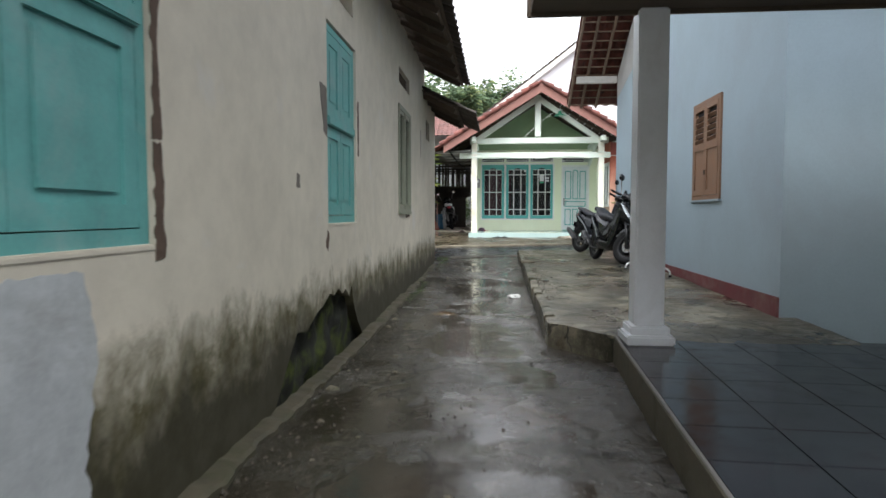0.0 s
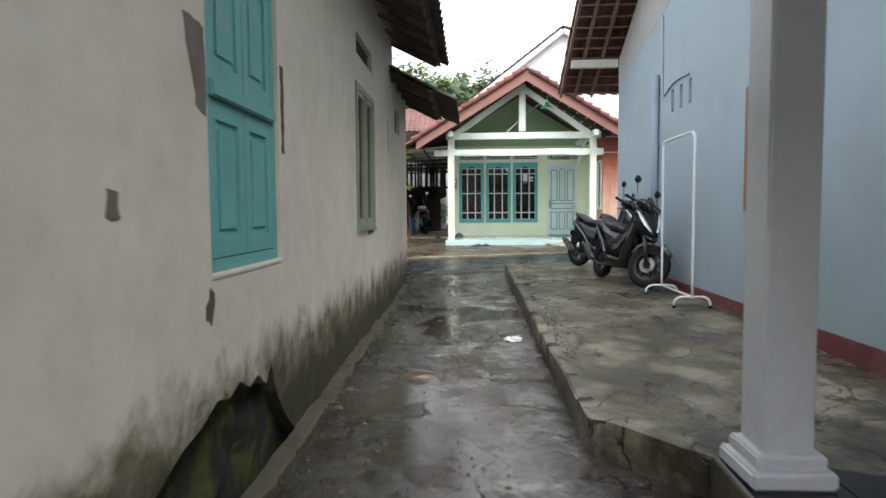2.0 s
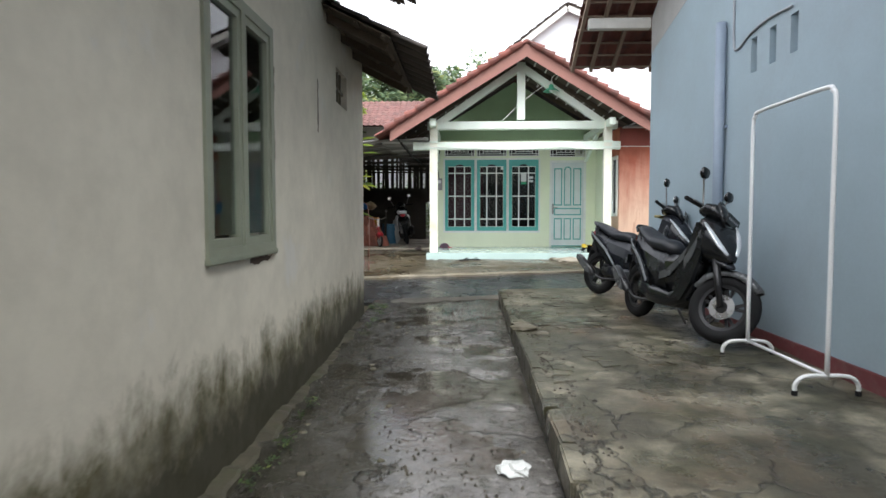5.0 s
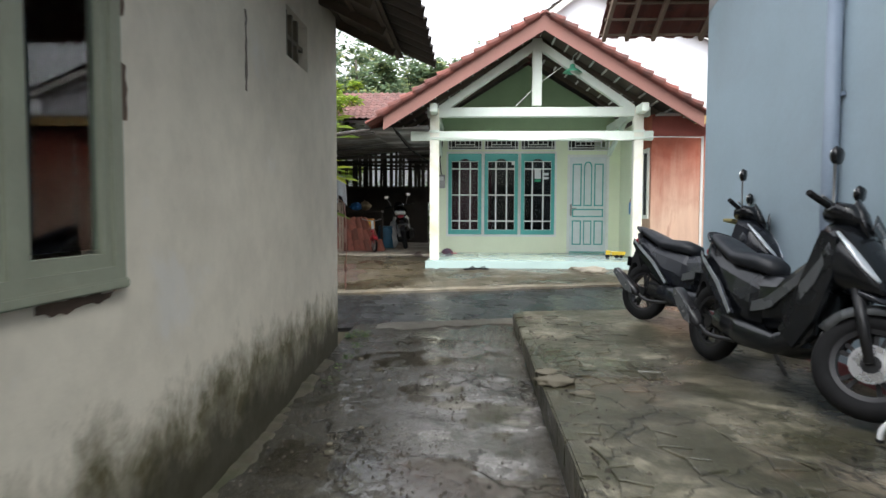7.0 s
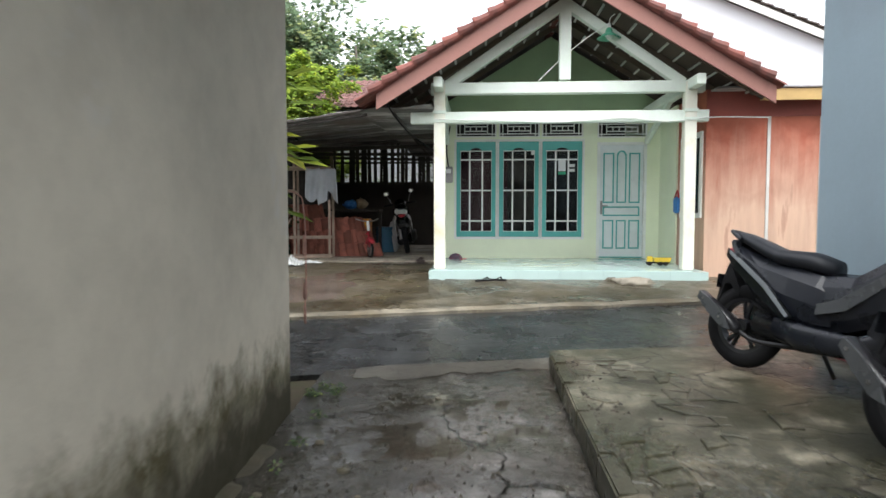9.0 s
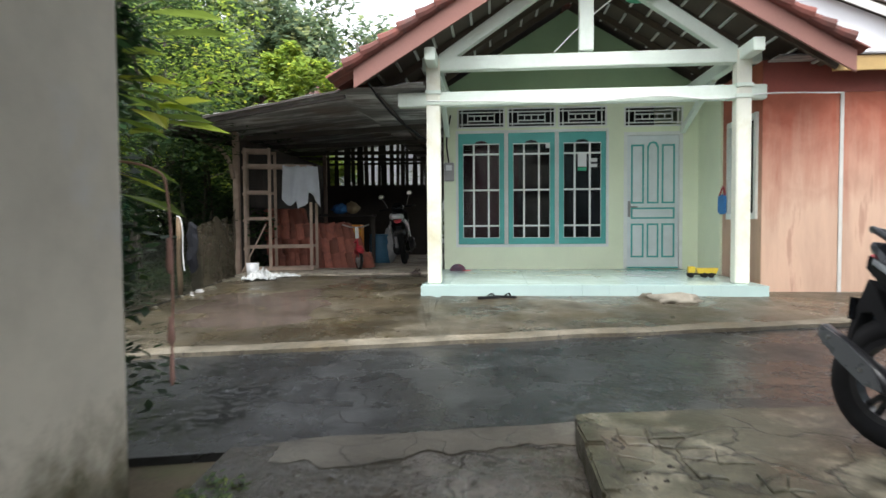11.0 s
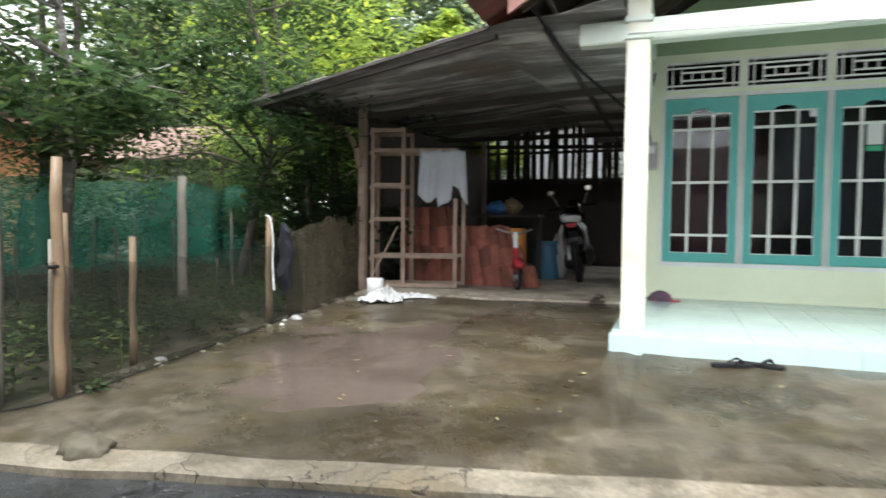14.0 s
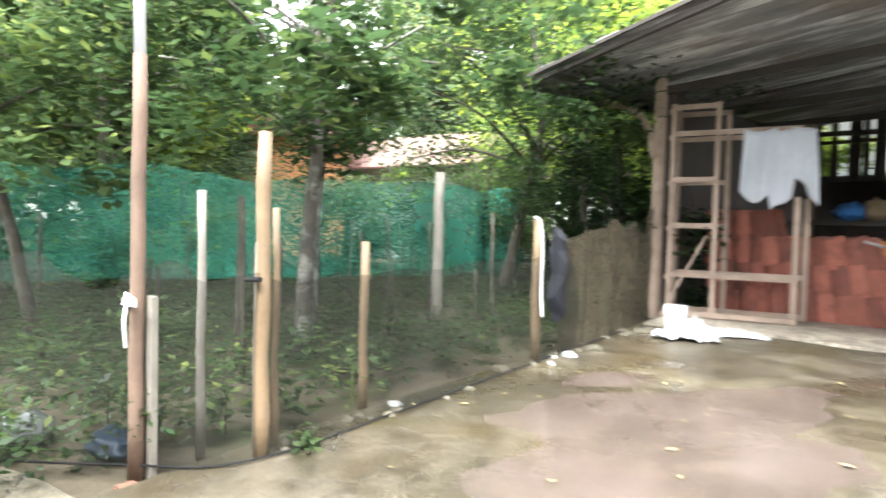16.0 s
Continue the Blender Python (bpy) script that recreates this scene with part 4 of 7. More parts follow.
ragged("plaster_patch", [(4.360, 1.593), (4.380, 1.593), (4.385, 2.012), (4.365, 2.012)], M_MORTAR, "thin crack line in the plaster")

M_REPAIR = plain("blue_grey_cement_repair", (0.40, 0.42, 0.43), 0.85, 0.28, 3.5, 40, 0.3, dirt=(0.16, 0.15, 0.12), dirt_amount=0.6)
ragged("plaster_patch", [(-3.95, -0.413), (-3.70, -0.413), (-3.78, -0.1), (-3.70, 0.25), (-3.76, 0.50), (-4.851, 0.50), (-4.851, -0.413)], M_REPAIR, "blue-grey cement repair below the window", 0.002, 0.004)

def glass_window(name, y0, y1, z0, z1, label):
    """Two glazed casements with bars in a greyed frame."""
    w = thing(name, label, "window", (LX, y0, z0), kind="structure")
    W, H = y1 - y0, z1 - z0
    part("window_frame", panel(B(), rect(0, W, 0, H), [rect(0.06, W / 2 - 0.03, 0.055, H - 0.06), rect(W / 2 + 0.03, W - 0.06, 0.055, H - 0.06)], lambda u, v: (0.018, u, v), Vector((-0.09, 0, 0))), M_WINGREY, w)
    part("window_sill", box(B(), -0.08, 0.028, -0.01, W + 0.01, -0.022, 0.012, 0.006), M_WINGREY, w)
    for a, b in ((0.06, W / 2 - 0.03), (W / 2 + 0.03, W - 0.06)):
        c = part("casement", panel(B(), rect(a, b, 0.055, H - 0.06), [rect(a + 0.038, b - 0.038, 0.10, H - 0.105)], lambda u, v: (0.006, u, v), Vector((-0.04, 0, 0))), M_WINGREY, w)
        g = part("pane", box(B(), -0.022, -0.017, a + 0.04, b - 0.04, 0.115, H - 0.10), M_GLASS, c)
        g.visible_shadow = False
        for k in range(3):
            yy = a + 0.045 + (b - a - 0.09) * (k + 1) / 4
            part("bar", bar(B(), (-0.06, yy, 0.115), (-0.06, yy, H - 0.1), 0.012, 0.012), M_WINGREY, c)
    return w


glass_window("window_3", 2.13, 3.15, 0.69, 2.055, "greyed timber casement window with plain glass, closed")
vb = B()
for k in range(5):
    bar(vb, (LX - 0.05, 2.22, 2.355 + 0.038 * k), (LX - 0.05, 3.12, 2.355 + 0.038 * k), 0.02, 0.014)
solo("wall_vent", vb, M_DARKTIMBER, "dark slatted vent above the casement window", "vent", kind="structure")
vb = B()
for k in range(3):
    bar(vb, (LX - 0.05, 5.22 + 0.13 * k, 1.97), (LX - 0.05, 5.22 + 0.13 * k, 2.30), 0.035, 0.035)
bar(vb, (LX - 0.05, 5.10, 2.13), (LX - 0.05, 5.62, 2.13), 0.03, 0.03)
solo("wall_vent", vb, M_CONC_EDGE, "dark square block vent near the corner", "vent", kind="structure")

# ---- blue wall: brown louvred window, pipe, cable ----
bw = thing("window_4", "brown stained wooden window with louvred shutters, closed", "window", (BX, 1.68, 0.845), kind="structure")
W, H = 0.96, 1.19
part("window_frame", panel(B(), rect(0, W, 0, H), [rect(0.05, W - 0.05, 0.05, H - 0.05)], lambda u, v: (-0.025, u, v), Vector((0.1, 0, 0))), M_BROWNWOOD, bw)
part("window_sill", box(B(), -0.04, 0.05, -0.03, W + 0.03, -0.025, 0.0, 0.004), M_BLUE, bw)
for a, b in ((0.055, W / 2 - 0.003), (W / 2 + 0.003, W - 0.055)):
    lf = part("shutter", panel(B(), rect(a, b, 0.055, H - 0.055), [rect(a + 0.055, b - 0.055, 0.12, 0.60), rect(a + 0.055, b - 0.055, 0.69, H - 0.11)], lambda u, v: (-0.03, u, v), Vector((0.035, 0, 0))), M_BROWNWOOD, bw)
    part("panel", box(B(), -0.018, 0.0, a + 0.05, b - 0.05, 0.115, 0.605, 0.004), M_BROWNWOOD, lf)
    part("backing", box(B(), 0.006, 0.010, a + 0.05, b - 0.05, 0.685, H - 0.105), M_DARKROOM, lf)
    for k in range(5):
        z = 0.72 + 0.068 * k
        part("slat", bar(B(), (-0.014, a + 0.054, z), (-0.014, b - 0.054, z), 0.05, 0.012, up=(0.7, 0, 0.7)), M_BROWNWOOD, lf)
part("bolt", box(B(), -0.042, -0.03, W / 2 - 0.02, W / 2 + 0.02, 0.3, 0.36, 0.003), M_DARKTIMBER, bw)

M_PIPE = plain("blue_grey_painted_pipe", (0.27, 0.33, 0.41), 0.5, 0.1, 4, 40, 0.05)
pipe = thing("drain_pipe", "blue-grey painted drain pipe on the blue wall", "pipe", (BX - 0.055, 5.46, SLAB(5.4)))
part("pipe", tube(B(), [(0, 0, 0.0), (0, 0, 2.92)], 0.05, 14), M_PIPE, pipe, smooth=True)
for z in (0.7, 1.9):
    part("clip", box(B(), 0.03, 0.054, -0.07, 0.07, z, z + 0.03, 0.003), M_PIPE, pipe)
M_CABLE = plain("grey_cable", (0.35, 0.37, 0.40), 0.5, 0.1, 5, 40, 0.0)
cable = [(BX - 0.012, 5.30, 3.55), (BX - 0.012, 5.28, 3.0), (BX - 0.012, 5.27, 2.52), (BX - 0.012, 5.18, 2.44), (BX - 0.012, 4.93, 2.51), (BX - 0.012, 4.6, 2.54), (BX - 0.012, 4.25, 2.52)]
solo("wall_cable", tube(B(), smooth_path(cable), 0.011, 6), M_CABLE, "thin grey cable clipped to the blue wall", "cable", kind="structure", smooth=True)
bk = B()
for k in range(3):
    box(bk, BX + 0.10, BX + 0.12, 4.15 + 0.33 * k, 4.31 + 0.33 * k, 2.12, 2.5)
solo("slot_backing", bk, M_PIPE, "plain blue-grey backs of the wall slots", "wall", kind="structure")

# ---- house across: porch, posts, roof ----
porch = thing("porch_floor", "raised porch floor of glossy pale aqua tiles", "porch", (-0.80, 11.58, 0.0), kind="structure")
part("base", box(B(), 0, 3.86, 0, 2.42, -0.08, 0.138), M_PORCHTILE, porch)
tile = finish("floor_tile", box(B(), 0, 0.299, 0, 0.299, 0.138, 0.150, 0.0012), M_PORCHTILE)
for i in range(12):
    for j in range(8):
        piece("floor_tile", tile, porch, (0.022 + 0.302 * i, 0.003 + 0.302 * j, 0))
tile = finish("riser_tile", box(B(), 0, 0.299, -0.008, 0, 0.0, 0.142, 0.0012), M_PORCHTILE)
for i in range(12):
    piece("riser_tile", tile, porch, (0.022 + 0.302 * i, 0, 0))

truss = thing("porch_frame", "white painted porch frame with gable truss", "porch frame", (0, 11.8, 0.15))
PX1, PX2 = -0.655, 2.83
for x in (PX1, PX2):
    p = part("post", box(B(), x - 0.08, x + 0.08, -0.08, 0.08, 0, 2.62, 0.012), M_POST, truss, "white post, yellowed at the foot")
    for z in (2.08, 2.2):
        part("capital", box(B(), x - 0.095, x + 0.095, -0.095, 0.095, z, z + 0.045, 0.006), M_MINTBEAM, p)
part("lower_beam", box(B(), -1.07, 3.08, -0.06, 0.06, 2.07, 2.23, 0.008), M_MINTBEAM, truss)
part("upper_beam", box(B(), -0.78, 3.02, -0.065, 0.065, 2.475, 2.635, 0.008), M_MINTBEAM, truss)
part("king_post", box(B(), RIDGE_X - 0.13, RIDGE_X + 0.03, -0.06, 0.06, 2.66, 3.80, 0.008), M_MINTBEAM, truss)
for s, x0 in ((1, PX1), (-1, PX2)):
    part("strut", bar(B(), (x0 + 0.1 * s, 0.0, 2.60), (RIDGE_X - 0.05, 0.0, 3.72), 0.11, 0.14, 0.008), M_MINTBEAM, truss)
for x in (PX1, PX2):
    part("side_beam", box(B(), x - 0.06, x + 0.06, -0.45, 2.2, 2.50, 2.64, 0.008), M_MINTBEAM, truss)
    part("brace", bar(B(), (x, 0.9, 2.52), (x, 2.18, 2.05), 0.07, 0.09, 0.006), M_MINTBEAM, truss)

roof = thing("roof_house", "terracotta tile gable roof with red-brown bargeboards", "roof", kind="structure")
YF, YB = 11.2, 16.95
for s, xe in ((-1, EAVE_L), (1, EAVE_R)):
    ze = roof_z(xe)
    a = math.atan(SLOPE)
    dn = Vector((s * math.cos(a), 0, -math.sin(a)))
    fall = abs(xe - RIDGE_X) / math.cos(a)
    tiled_slope(roof, (RIDGE_X, YF - 0.06, RIDGE_Z + 0.05), (0, 1, 0), dn, YB - YF, fall + 0.05, M_TILE, 3)
    bm = B()
    vs = [Vector((RIDGE_X, YF, RIDGE_Z + 0.02)), Vector((xe, YF, ze + 0.02)), Vector((xe, YF, ze - 0.2)), Vector((RIDGE_X, YF, RIDGE_Z - 0.22))]
    f = bm.faces.new([bm.verts.new(v) for v in vs])
    ex = bmesh.ops.extrude_face_region(bm, geom=[f])["geom"]
    bmesh.ops.translate(bm, verts=[g for g in ex if isinstance(g, bmesh.types.BMVert)], vec=Vector((0, 0.03, 0)))
    part("bargeboard", bm, M_BARGE, roof)
    k = 0
    while k * 0.26 < fall:
        d = k * 0.26 + 0.05
        x, z = RIDGE_X + dn.x * d, RIDGE_Z + dn.z * d
        part("batten", bar(B(), (x, YF + 0.032, z + 0.012), (x, HY - 0.002, z + 0.012), 0.03, 0.022), M_WHITETIMBER, roof)
        k += 1
    for y in (11.55, 12.3, 13.05, 13.7):
        part("rafter", bar(B(), (RIDGE_X + 0.02 * s, y, RIDGE_Z - 0.05), (xe, y, ze - 0.05), 0.05, 0.08), M_DARKTIMBER, roof)
    part("deck", bar(B(), (RIDGE_X, (YF + YB) / 2 + 0.05, RIDGE_Z + 0.032), (xe, (YF + YB) / 2 + 0.05, ze + 0.032), YB - YF - 0.15, 0.012), M_DARKTIMBER, roof)
    for k in range(int(fall / 0.235)):
        d = 0.10 + k * 0.235
        a0 = Vector((RIDGE_X, YF - 0.02, RIDGE_Z + 0.070)) + dn * d
        part("verge_tile", tube(B(), [a0, a0 + dn * 0.15 + Vector((0, 0, 0.010)), a0 + dn * 0.275 + Vector((0, 0, 0.034))], [0.052, 0.064, 0.074], 10), M_TILE, roof, smooth=False)
for k in range(16):
    y = YF + k * 0.35
    part("ridge_tile", tube(B(), [(RIDGE_X, y, RIDGE_Z + 0.025), (RIDGE_X, y + 0.38, RIDGE_Z + 0.04)], [0.085, 0.075], 10), M_TILE, roof)


def fill_window(x0, x1, number):
    """A tall teal casement: three by four panes behind white glazing bars, arched in the top middle."""
    w = thing("window_%d" % number, "tall teal window with white glazing bars, closed", "window", (x0, HY, WZ0), kind="structure")
    W, H = x1 - x0, WZ1 - WZ0
    part("surround", panel(B(), rect(-0.035, W + 0.035, -0.04, H + 0.04), [rect(0.0, W, 0.0, H)], lambda u, v: (u, -0.015, v), Vector((0, 0.05, 0))), M_WHITE, w)
    ci = [(0.075, 0.10), (W - 0.075, 0.10), (W - 0.075, H - 0.16), (W - 0.075 - 0.17, H - 0.16), (W / 2 + 0.07, H - 0.12), (W / 2, H - 0.105), (W / 2 - 0.07, H - 0.12), (0.075 + 0.17, H - 0.16), (0.075, H - 0.16)]
    part("casement", panel(B(), rect(0.004, W - 0.004, 0.004, H - 0.004), [ci], lambda u, v: (u, 0.0, v), Vector((0, 0.045, 0))), M_TEAL, w)
    for x in (0.24, W - 0.24):
        part("glazing_bar", box(B(), x - 0.014, x + 0.014, 0.006, 0.03, 0.09, H - 0.11, 0.003), M_WHITE, w)
    for z in (0.285, 0.83, 1.375):
        part("glazing_bar", box(B(), 0.07, W - 0.07, 0.004, 0.028, z - 0.013, z + 0.013, 0.003), M_WHITE, w)
    for z in (0.098, H - 0.165):
        part("glazing_bar", box(B(), 0.07, W - 0.07, 0.004, 0.028, z - 0.008, z + 0.008, 0.002), M_WHITE, w)
    for x in (0.072, W - 0.072):
        part("glazing_bar", box(B(), x - 0.008, x + 0.008, 0.004, 0.028, 0.09, H - 0.16, 0.002), M_WHITE, w)
    xs, zs = (0.07, 0.24, W - 0.24, W - 0.07), (0.095, 0.285, 0.83, 1.375, H - 0.105)
    for a, b in zip(xs, xs[1:]):
        for c, d in zip(zs, zs[1:]):
            g = part("pane", box(B(), a, b, 0.034, 0.038, c, d), M_GLASS, w)
            g.visible_shadow = False
    return w


for k, (a, b) in enumerate(WIN):
    fill_window(a, b, 5 + k)
M_PAPER = plain("white_paper", (0.75, 0.75, 0.74), 0.7, 0.05, 5, 40, 0.0)
M_GREENPAPER = plain("green_sticker", (0.05, 0.42, 0.22), 0.6, 0.05, 5, 40, 0.0)
for x, z, w, h, m, lb in ((0.83, 1.99, 0.085, 0.10, M_PAPER, "white paper sticker on the window pane"), (1.31, 1.70, 0.13, 0.20, M_PAPER, "white printed sticker sheet on the window"),
                          (1.50, 1.77, 0.10, 0.055, M_PAPER, "white paper label on the window"), (1.50, 1.69, 0.10, 0.05, M_PAPER, "white paper label on the window"), (1.31, 1.64, 0.13, 0.05, M_GREENPAPER, "green round-edged sticker on the window")):
    solo("window_sticker", box(B(), x, x + w, HY + 0.029, HY + 0.0325, z, z + h), m, lb, "sticker", group="stickers on the window")
cb = B()
for k in range(70):
    x = -0.58 + 0.05 * k
    off = 0.018 * math.sin(k * 2.1)
    y = HY + 0.19
    if x > 0.42:
        break
    bar(cb, (x + 0.025, y + off, 0.45), (x + 0.025, y + off, 2.3), 0.052, 0.02, up=(0, 1, 0))
solo("window_curtain", cb, M_CURTAIN, "dark red gathered curtain hanging behind the window", "curtain")


def transom(x0, x1, z0, z1):
    """A fretwork vent: white frame with straight bars."""
    w = thing("transom_vent", "white fretwork vent over the opening", "vent", (x0, HY, z0), kind="structure")
    W, H = x1 - x0, z1 - z0
    part("frame", panel(B(), rect(0, W, 0, H), [rect(0.025, W - 0.025, 0.02, H - 0.02)], lambda u, v: (u, -0.008, v), Vector((0, 0.04, 0))), M_WHITE, w)
    def hbar(a, b, z):
        part("bar", box(B(), a, b, 0.0, 0.022, z - 0.008, z + 0.008), M_WHITE, w)
    def vbar(x, a, b):
        part("bar", box(B(), x - 0.008, x + 0.008, -0.001, 0.021, a, b), M_WHITE, w)
    for x in (0.075, W - 0.075):
        vbar(x, 0.02, H - 0.02)
    hbar(0.02, W - 0.02, 0.06), hbar(0.02, W - 0.02, H - 0.06)
    vbar(0.16, 0.06, H - 0.06), vbar(W - 0.16, 0.06, H - 0.06)
    hbar(0.16, W - 0.16, 0.11), hbar(0.16, W - 0.16, H - 0.11)
    n = 4 if W < 0.8 else 5
    for k in range(1, n):
        vbar(0.16 + (W - 0.32) * k / n, 0.11, H - 0.11)
    return w


for a, b in WIN:
    transom(a - 0.01, b + 0.01, 2.30, 2.60)
transom(DX0, DX1, 2.28, 2.575)

M_DOORWHITE = plain("worn_white_door_paint", (0.74, 0.78, 0.78), 0.5, 0.08, 4, 50, 0.12, dirt=(0.5, 0.53, 0.52), dirt_amount=0.4)
M_METAL = plain("dull_metal", (0.35, 0.34, 0.33), 0.4, 0.15, 8, 60, 0.05, metal=0.9)
door = thing("door_1", "white panelled door with teal mouldings, closed", "door", (DX0, HY, DZ0 + 0.004), kind="structure")
W, H = DX1 - DX0, DZ1 - DZ0 - 0.004
part("door_frame", panel(B(), [(0, 0), (0.05, 0), (0.05, H - 0.05), (W - 0.05, H - 0.05), (W - 0.05, 0), (W, 0), (W, H), (0, H)], [], lambda u, v: (u, -0.012, v), Vector((0, 0.11, 0))), M_WHITE, door)
leaf = part("door_leaf", box(B(), 0.053, W - 0.053, 0.02, 0.06, 0.006, H - 0.053, 0.003), M_DOORWHITE, door)
part("kick_strip", box(B(), 0.053, W - 0.053, 0.012, 0.02, 0.006, 0.03), M_TEAL, leaf)
xs = [(0.11, 0.30), (0.345, 0.515), (0.56, 0.75)]
for k, (a, b) in enumerate(xs):
    for c, d in ((0.17, 0.68), (0.98, 1.86)):
        top = [(b, d), (a, d)]
        if k == 1 and d > 1:
            top = [(b, d - 0.03), ((a + b) / 2 + 0.05, d + 0.03), ((a + b) / 2, d + 0.045), ((a + b) / 2 - 0.05, d + 0.03), (a, d - 0.03)]
        o = [(a, c), (b, c)] + top
        m = (a + b) / 2
        i = [((u - m) * 0.74 + m, v + (0.025 if v < c + 0.1 else -0.025)) for u, v in o]
        part("moulding", panel(B(), o, [i], lambda u, v: (u, 0.008, v), Vector((0, 0.012, 0))), M_TEAL, leaf, "teal painted moulding")
        part("panel", box(B(), a + 0.035, b - 0.035, 0.014, 0.02, c + 0.04, d - 0.05, 0.002), M_DOORWHITE, leaf)
part("moulding", panel(B(), rect(0.11, 0.75, 0.75, 0.92), [rect(0.135, 0.725, 0.775, 0.895)], lambda u, v: (u, 0.008, v), Vector((0, 0.012, 0))), M_TEAL, leaf, "teal painted moulding")
part("door_handle", tube(B(), [(0.085, 0.02, 0.93), (0.085, -0.03, 0.93), (0.19, -0.03, 0.93)], 0.011, 8), M_METAL, leaf, "dull metal lever handle")
part("lock_plate", box(B(), 0.065, 0.105, 0.012, 0.02, 0.78, 1.02, 0.003), M_METAL, leaf)

# ---- porch clutter ----
M_ENAMEL = plain("green_enamel", (0.10, 0.42, 0.26), 0.35, 0.1, 5, 40, 0.0)
M_BLACKRUB = plain("black_rubber", (0.013, 0.013, 0.014), 0.85, 0.2, 10, 80, 0.15, spec=0.25)
M_YELLOW = plain("yellow_plastic", (0.70, 0.50, 0.05), 0.4, 0.05, 5, 40, 0.0)
M_RED = plain("red_gloss_paint", (0.45, 0.03, 0.045), 0.35, 0.1, 5, 40, 0.0)
M_BULB = plain("milky_bulb", (0.85, 0.85, 0.82), 0.3, 0.02, 5, 40, 0.0)
lamp = thing("hanging_lamp", "green enamel cone lamp hanging under the gable", "lamp", (1.69, 11.72, 3.36))
bm = B()
prof = [(0.03, 0.14), (0.045, 0.12), (0.05, 0.08), (0.10, 0.045), (0.165, 0.0), (0.160, 0.0), (0.095, 0.035), (0.04, 0.075)]
rings = [[bm.verts.new((r * math.cos(k * math.pi / 10), r * math.sin(k * math.pi / 10), z)) for k in range(20)] for r, z in prof]
for a, b in zip(rings, rings[1:]):
    for k in range(20):
        bm.faces.new((a[k], a[(k + 1) % 20], b[(k + 1) % 20], b[k]))
part("shade", bm, M_ENAMEL, lamp, smooth=True)
part("socket", tube(B(), [(0, 0, 0.12), (0, 0, 0.2)], 0.028, 10), M_WHITE, lamp)
bm = B()
bmesh.ops.create_uvsphere(bm, u_segments=12, v_segments=8, radius=0.04)
bmesh.ops.translate(bm, verts=bm.verts, vec=(0, 0, 0.03))
part("bulb", bm, M_BULB, lamp, smooth=True)
part("cord", tube(B(), smooth_path([(0, 0, 0.2), (0.02, 0.0, 0.28), (0.08, 0.0, 0.33)]), 0.008, 6), M_WHITE, lamp)
part("wire", tube(B(), smooth_path([(0, 0, 0.2), (-0.25, 0.02, 0.05), (-0.6, 0.04, -0.22), (-0.95, 0.06, -0.55)]), 0.007, 6), M_WHITE, lamp, "thin white wire")
wire = [(-0.72, 11.70, 2.27), (0.2, 11.72, 2.25), (1.0, 11.72, 2.22), (1.9, 11.72, 2.27), (2.5, 11.72, 2.22), (3.1, 11.72, 2.27), (3.9, 11.78, 2.27)]
solo("house_cable", tube(B(), smooth_path(wire), 0.008, 6), M_WHITE, "thin white cable strung along the porch beam", "cable", kind="structure")
wire = [(-1.35, 11.40, 2.42), (-1.15, 11.8, 2.15), (-0.9, 12.4, 1.98), (-0.75, 13.2, 1.97), (-0.73, 13.9, 2.3)]
solo("house_cable", tube(B(), smooth_path(wire), 0.012, 6), M_BLACKRUB, "black sagging cable beside the porch", "cable", kind="structure")
meter = thing("electric_meter", "grey electricity meter box on the house wall", "meter", (-0.73, 13.995, 1.5))
part("box", box(B(), 0.02, 0.17, -0.09, -0.001, 0.0, 0.28, 0.012), M_METAL, meter)
part("dial_window", box(B(), 0.05, 0.14, -0.096, -0.09, 0.16, 0.24, 0.003), M_PAPER, meter)
part("cable", tube(B(), smooth_path([(0.09, -0.04, 0.28), (0.06, -0.05, 0.6), (0.12, -0.03, 1.0)]), 0.012, 6), M_BLACKRUB, meter)


def sandal(at, rz, mat):
    s = thing("sandal", "worn dark rubber flip-flop on the ground", "sandal", at, rz, group="sandals before the house")
    bm = B()
    o = [(-0.12, -0.03), (-0.13, 0.0), (-0.12, 0.03), (-0.04, 0.03), (0.05, 0.045), (0.12, 0.03), (0.135, 0.0), (0.12, -0.035), (0.05, -0.045), (-0.04, -0.03)]
    panel(bm, o, [], lambda u, v: (u, v, 0.0), Vector((0, 0, 0.022)))
    part("sole", bm, mat, s)
    for sg in (1, -1):
        part("strap", tube(B(), smooth_path([(0.07, 0.0, 0.022), (0.045, 0.025 * sg, 0.05), (-0.01, 0.04 * sg, 0.018)]), 0.007, 6), mat, s)
    return s


M_BROWNRUB = plain("dark_brown_rubber", (0.06, 0.04, 0.035), 0.7, 0.2, 10, 60, 0.1)
sandal((-0.02, 11.42, G(11.42)), 20, M_BLACKRUB)
sandal((0.16, 11.47, G(11.47)), -15, M_BLACKRUB)
sandal((-1.14, 13.45, G(13.45) + 0.002), 10, M_BROWNRUB)
sandal((-1.10, 13.62, G(13.6) + 0.002), 75, M_BROWNRUB)

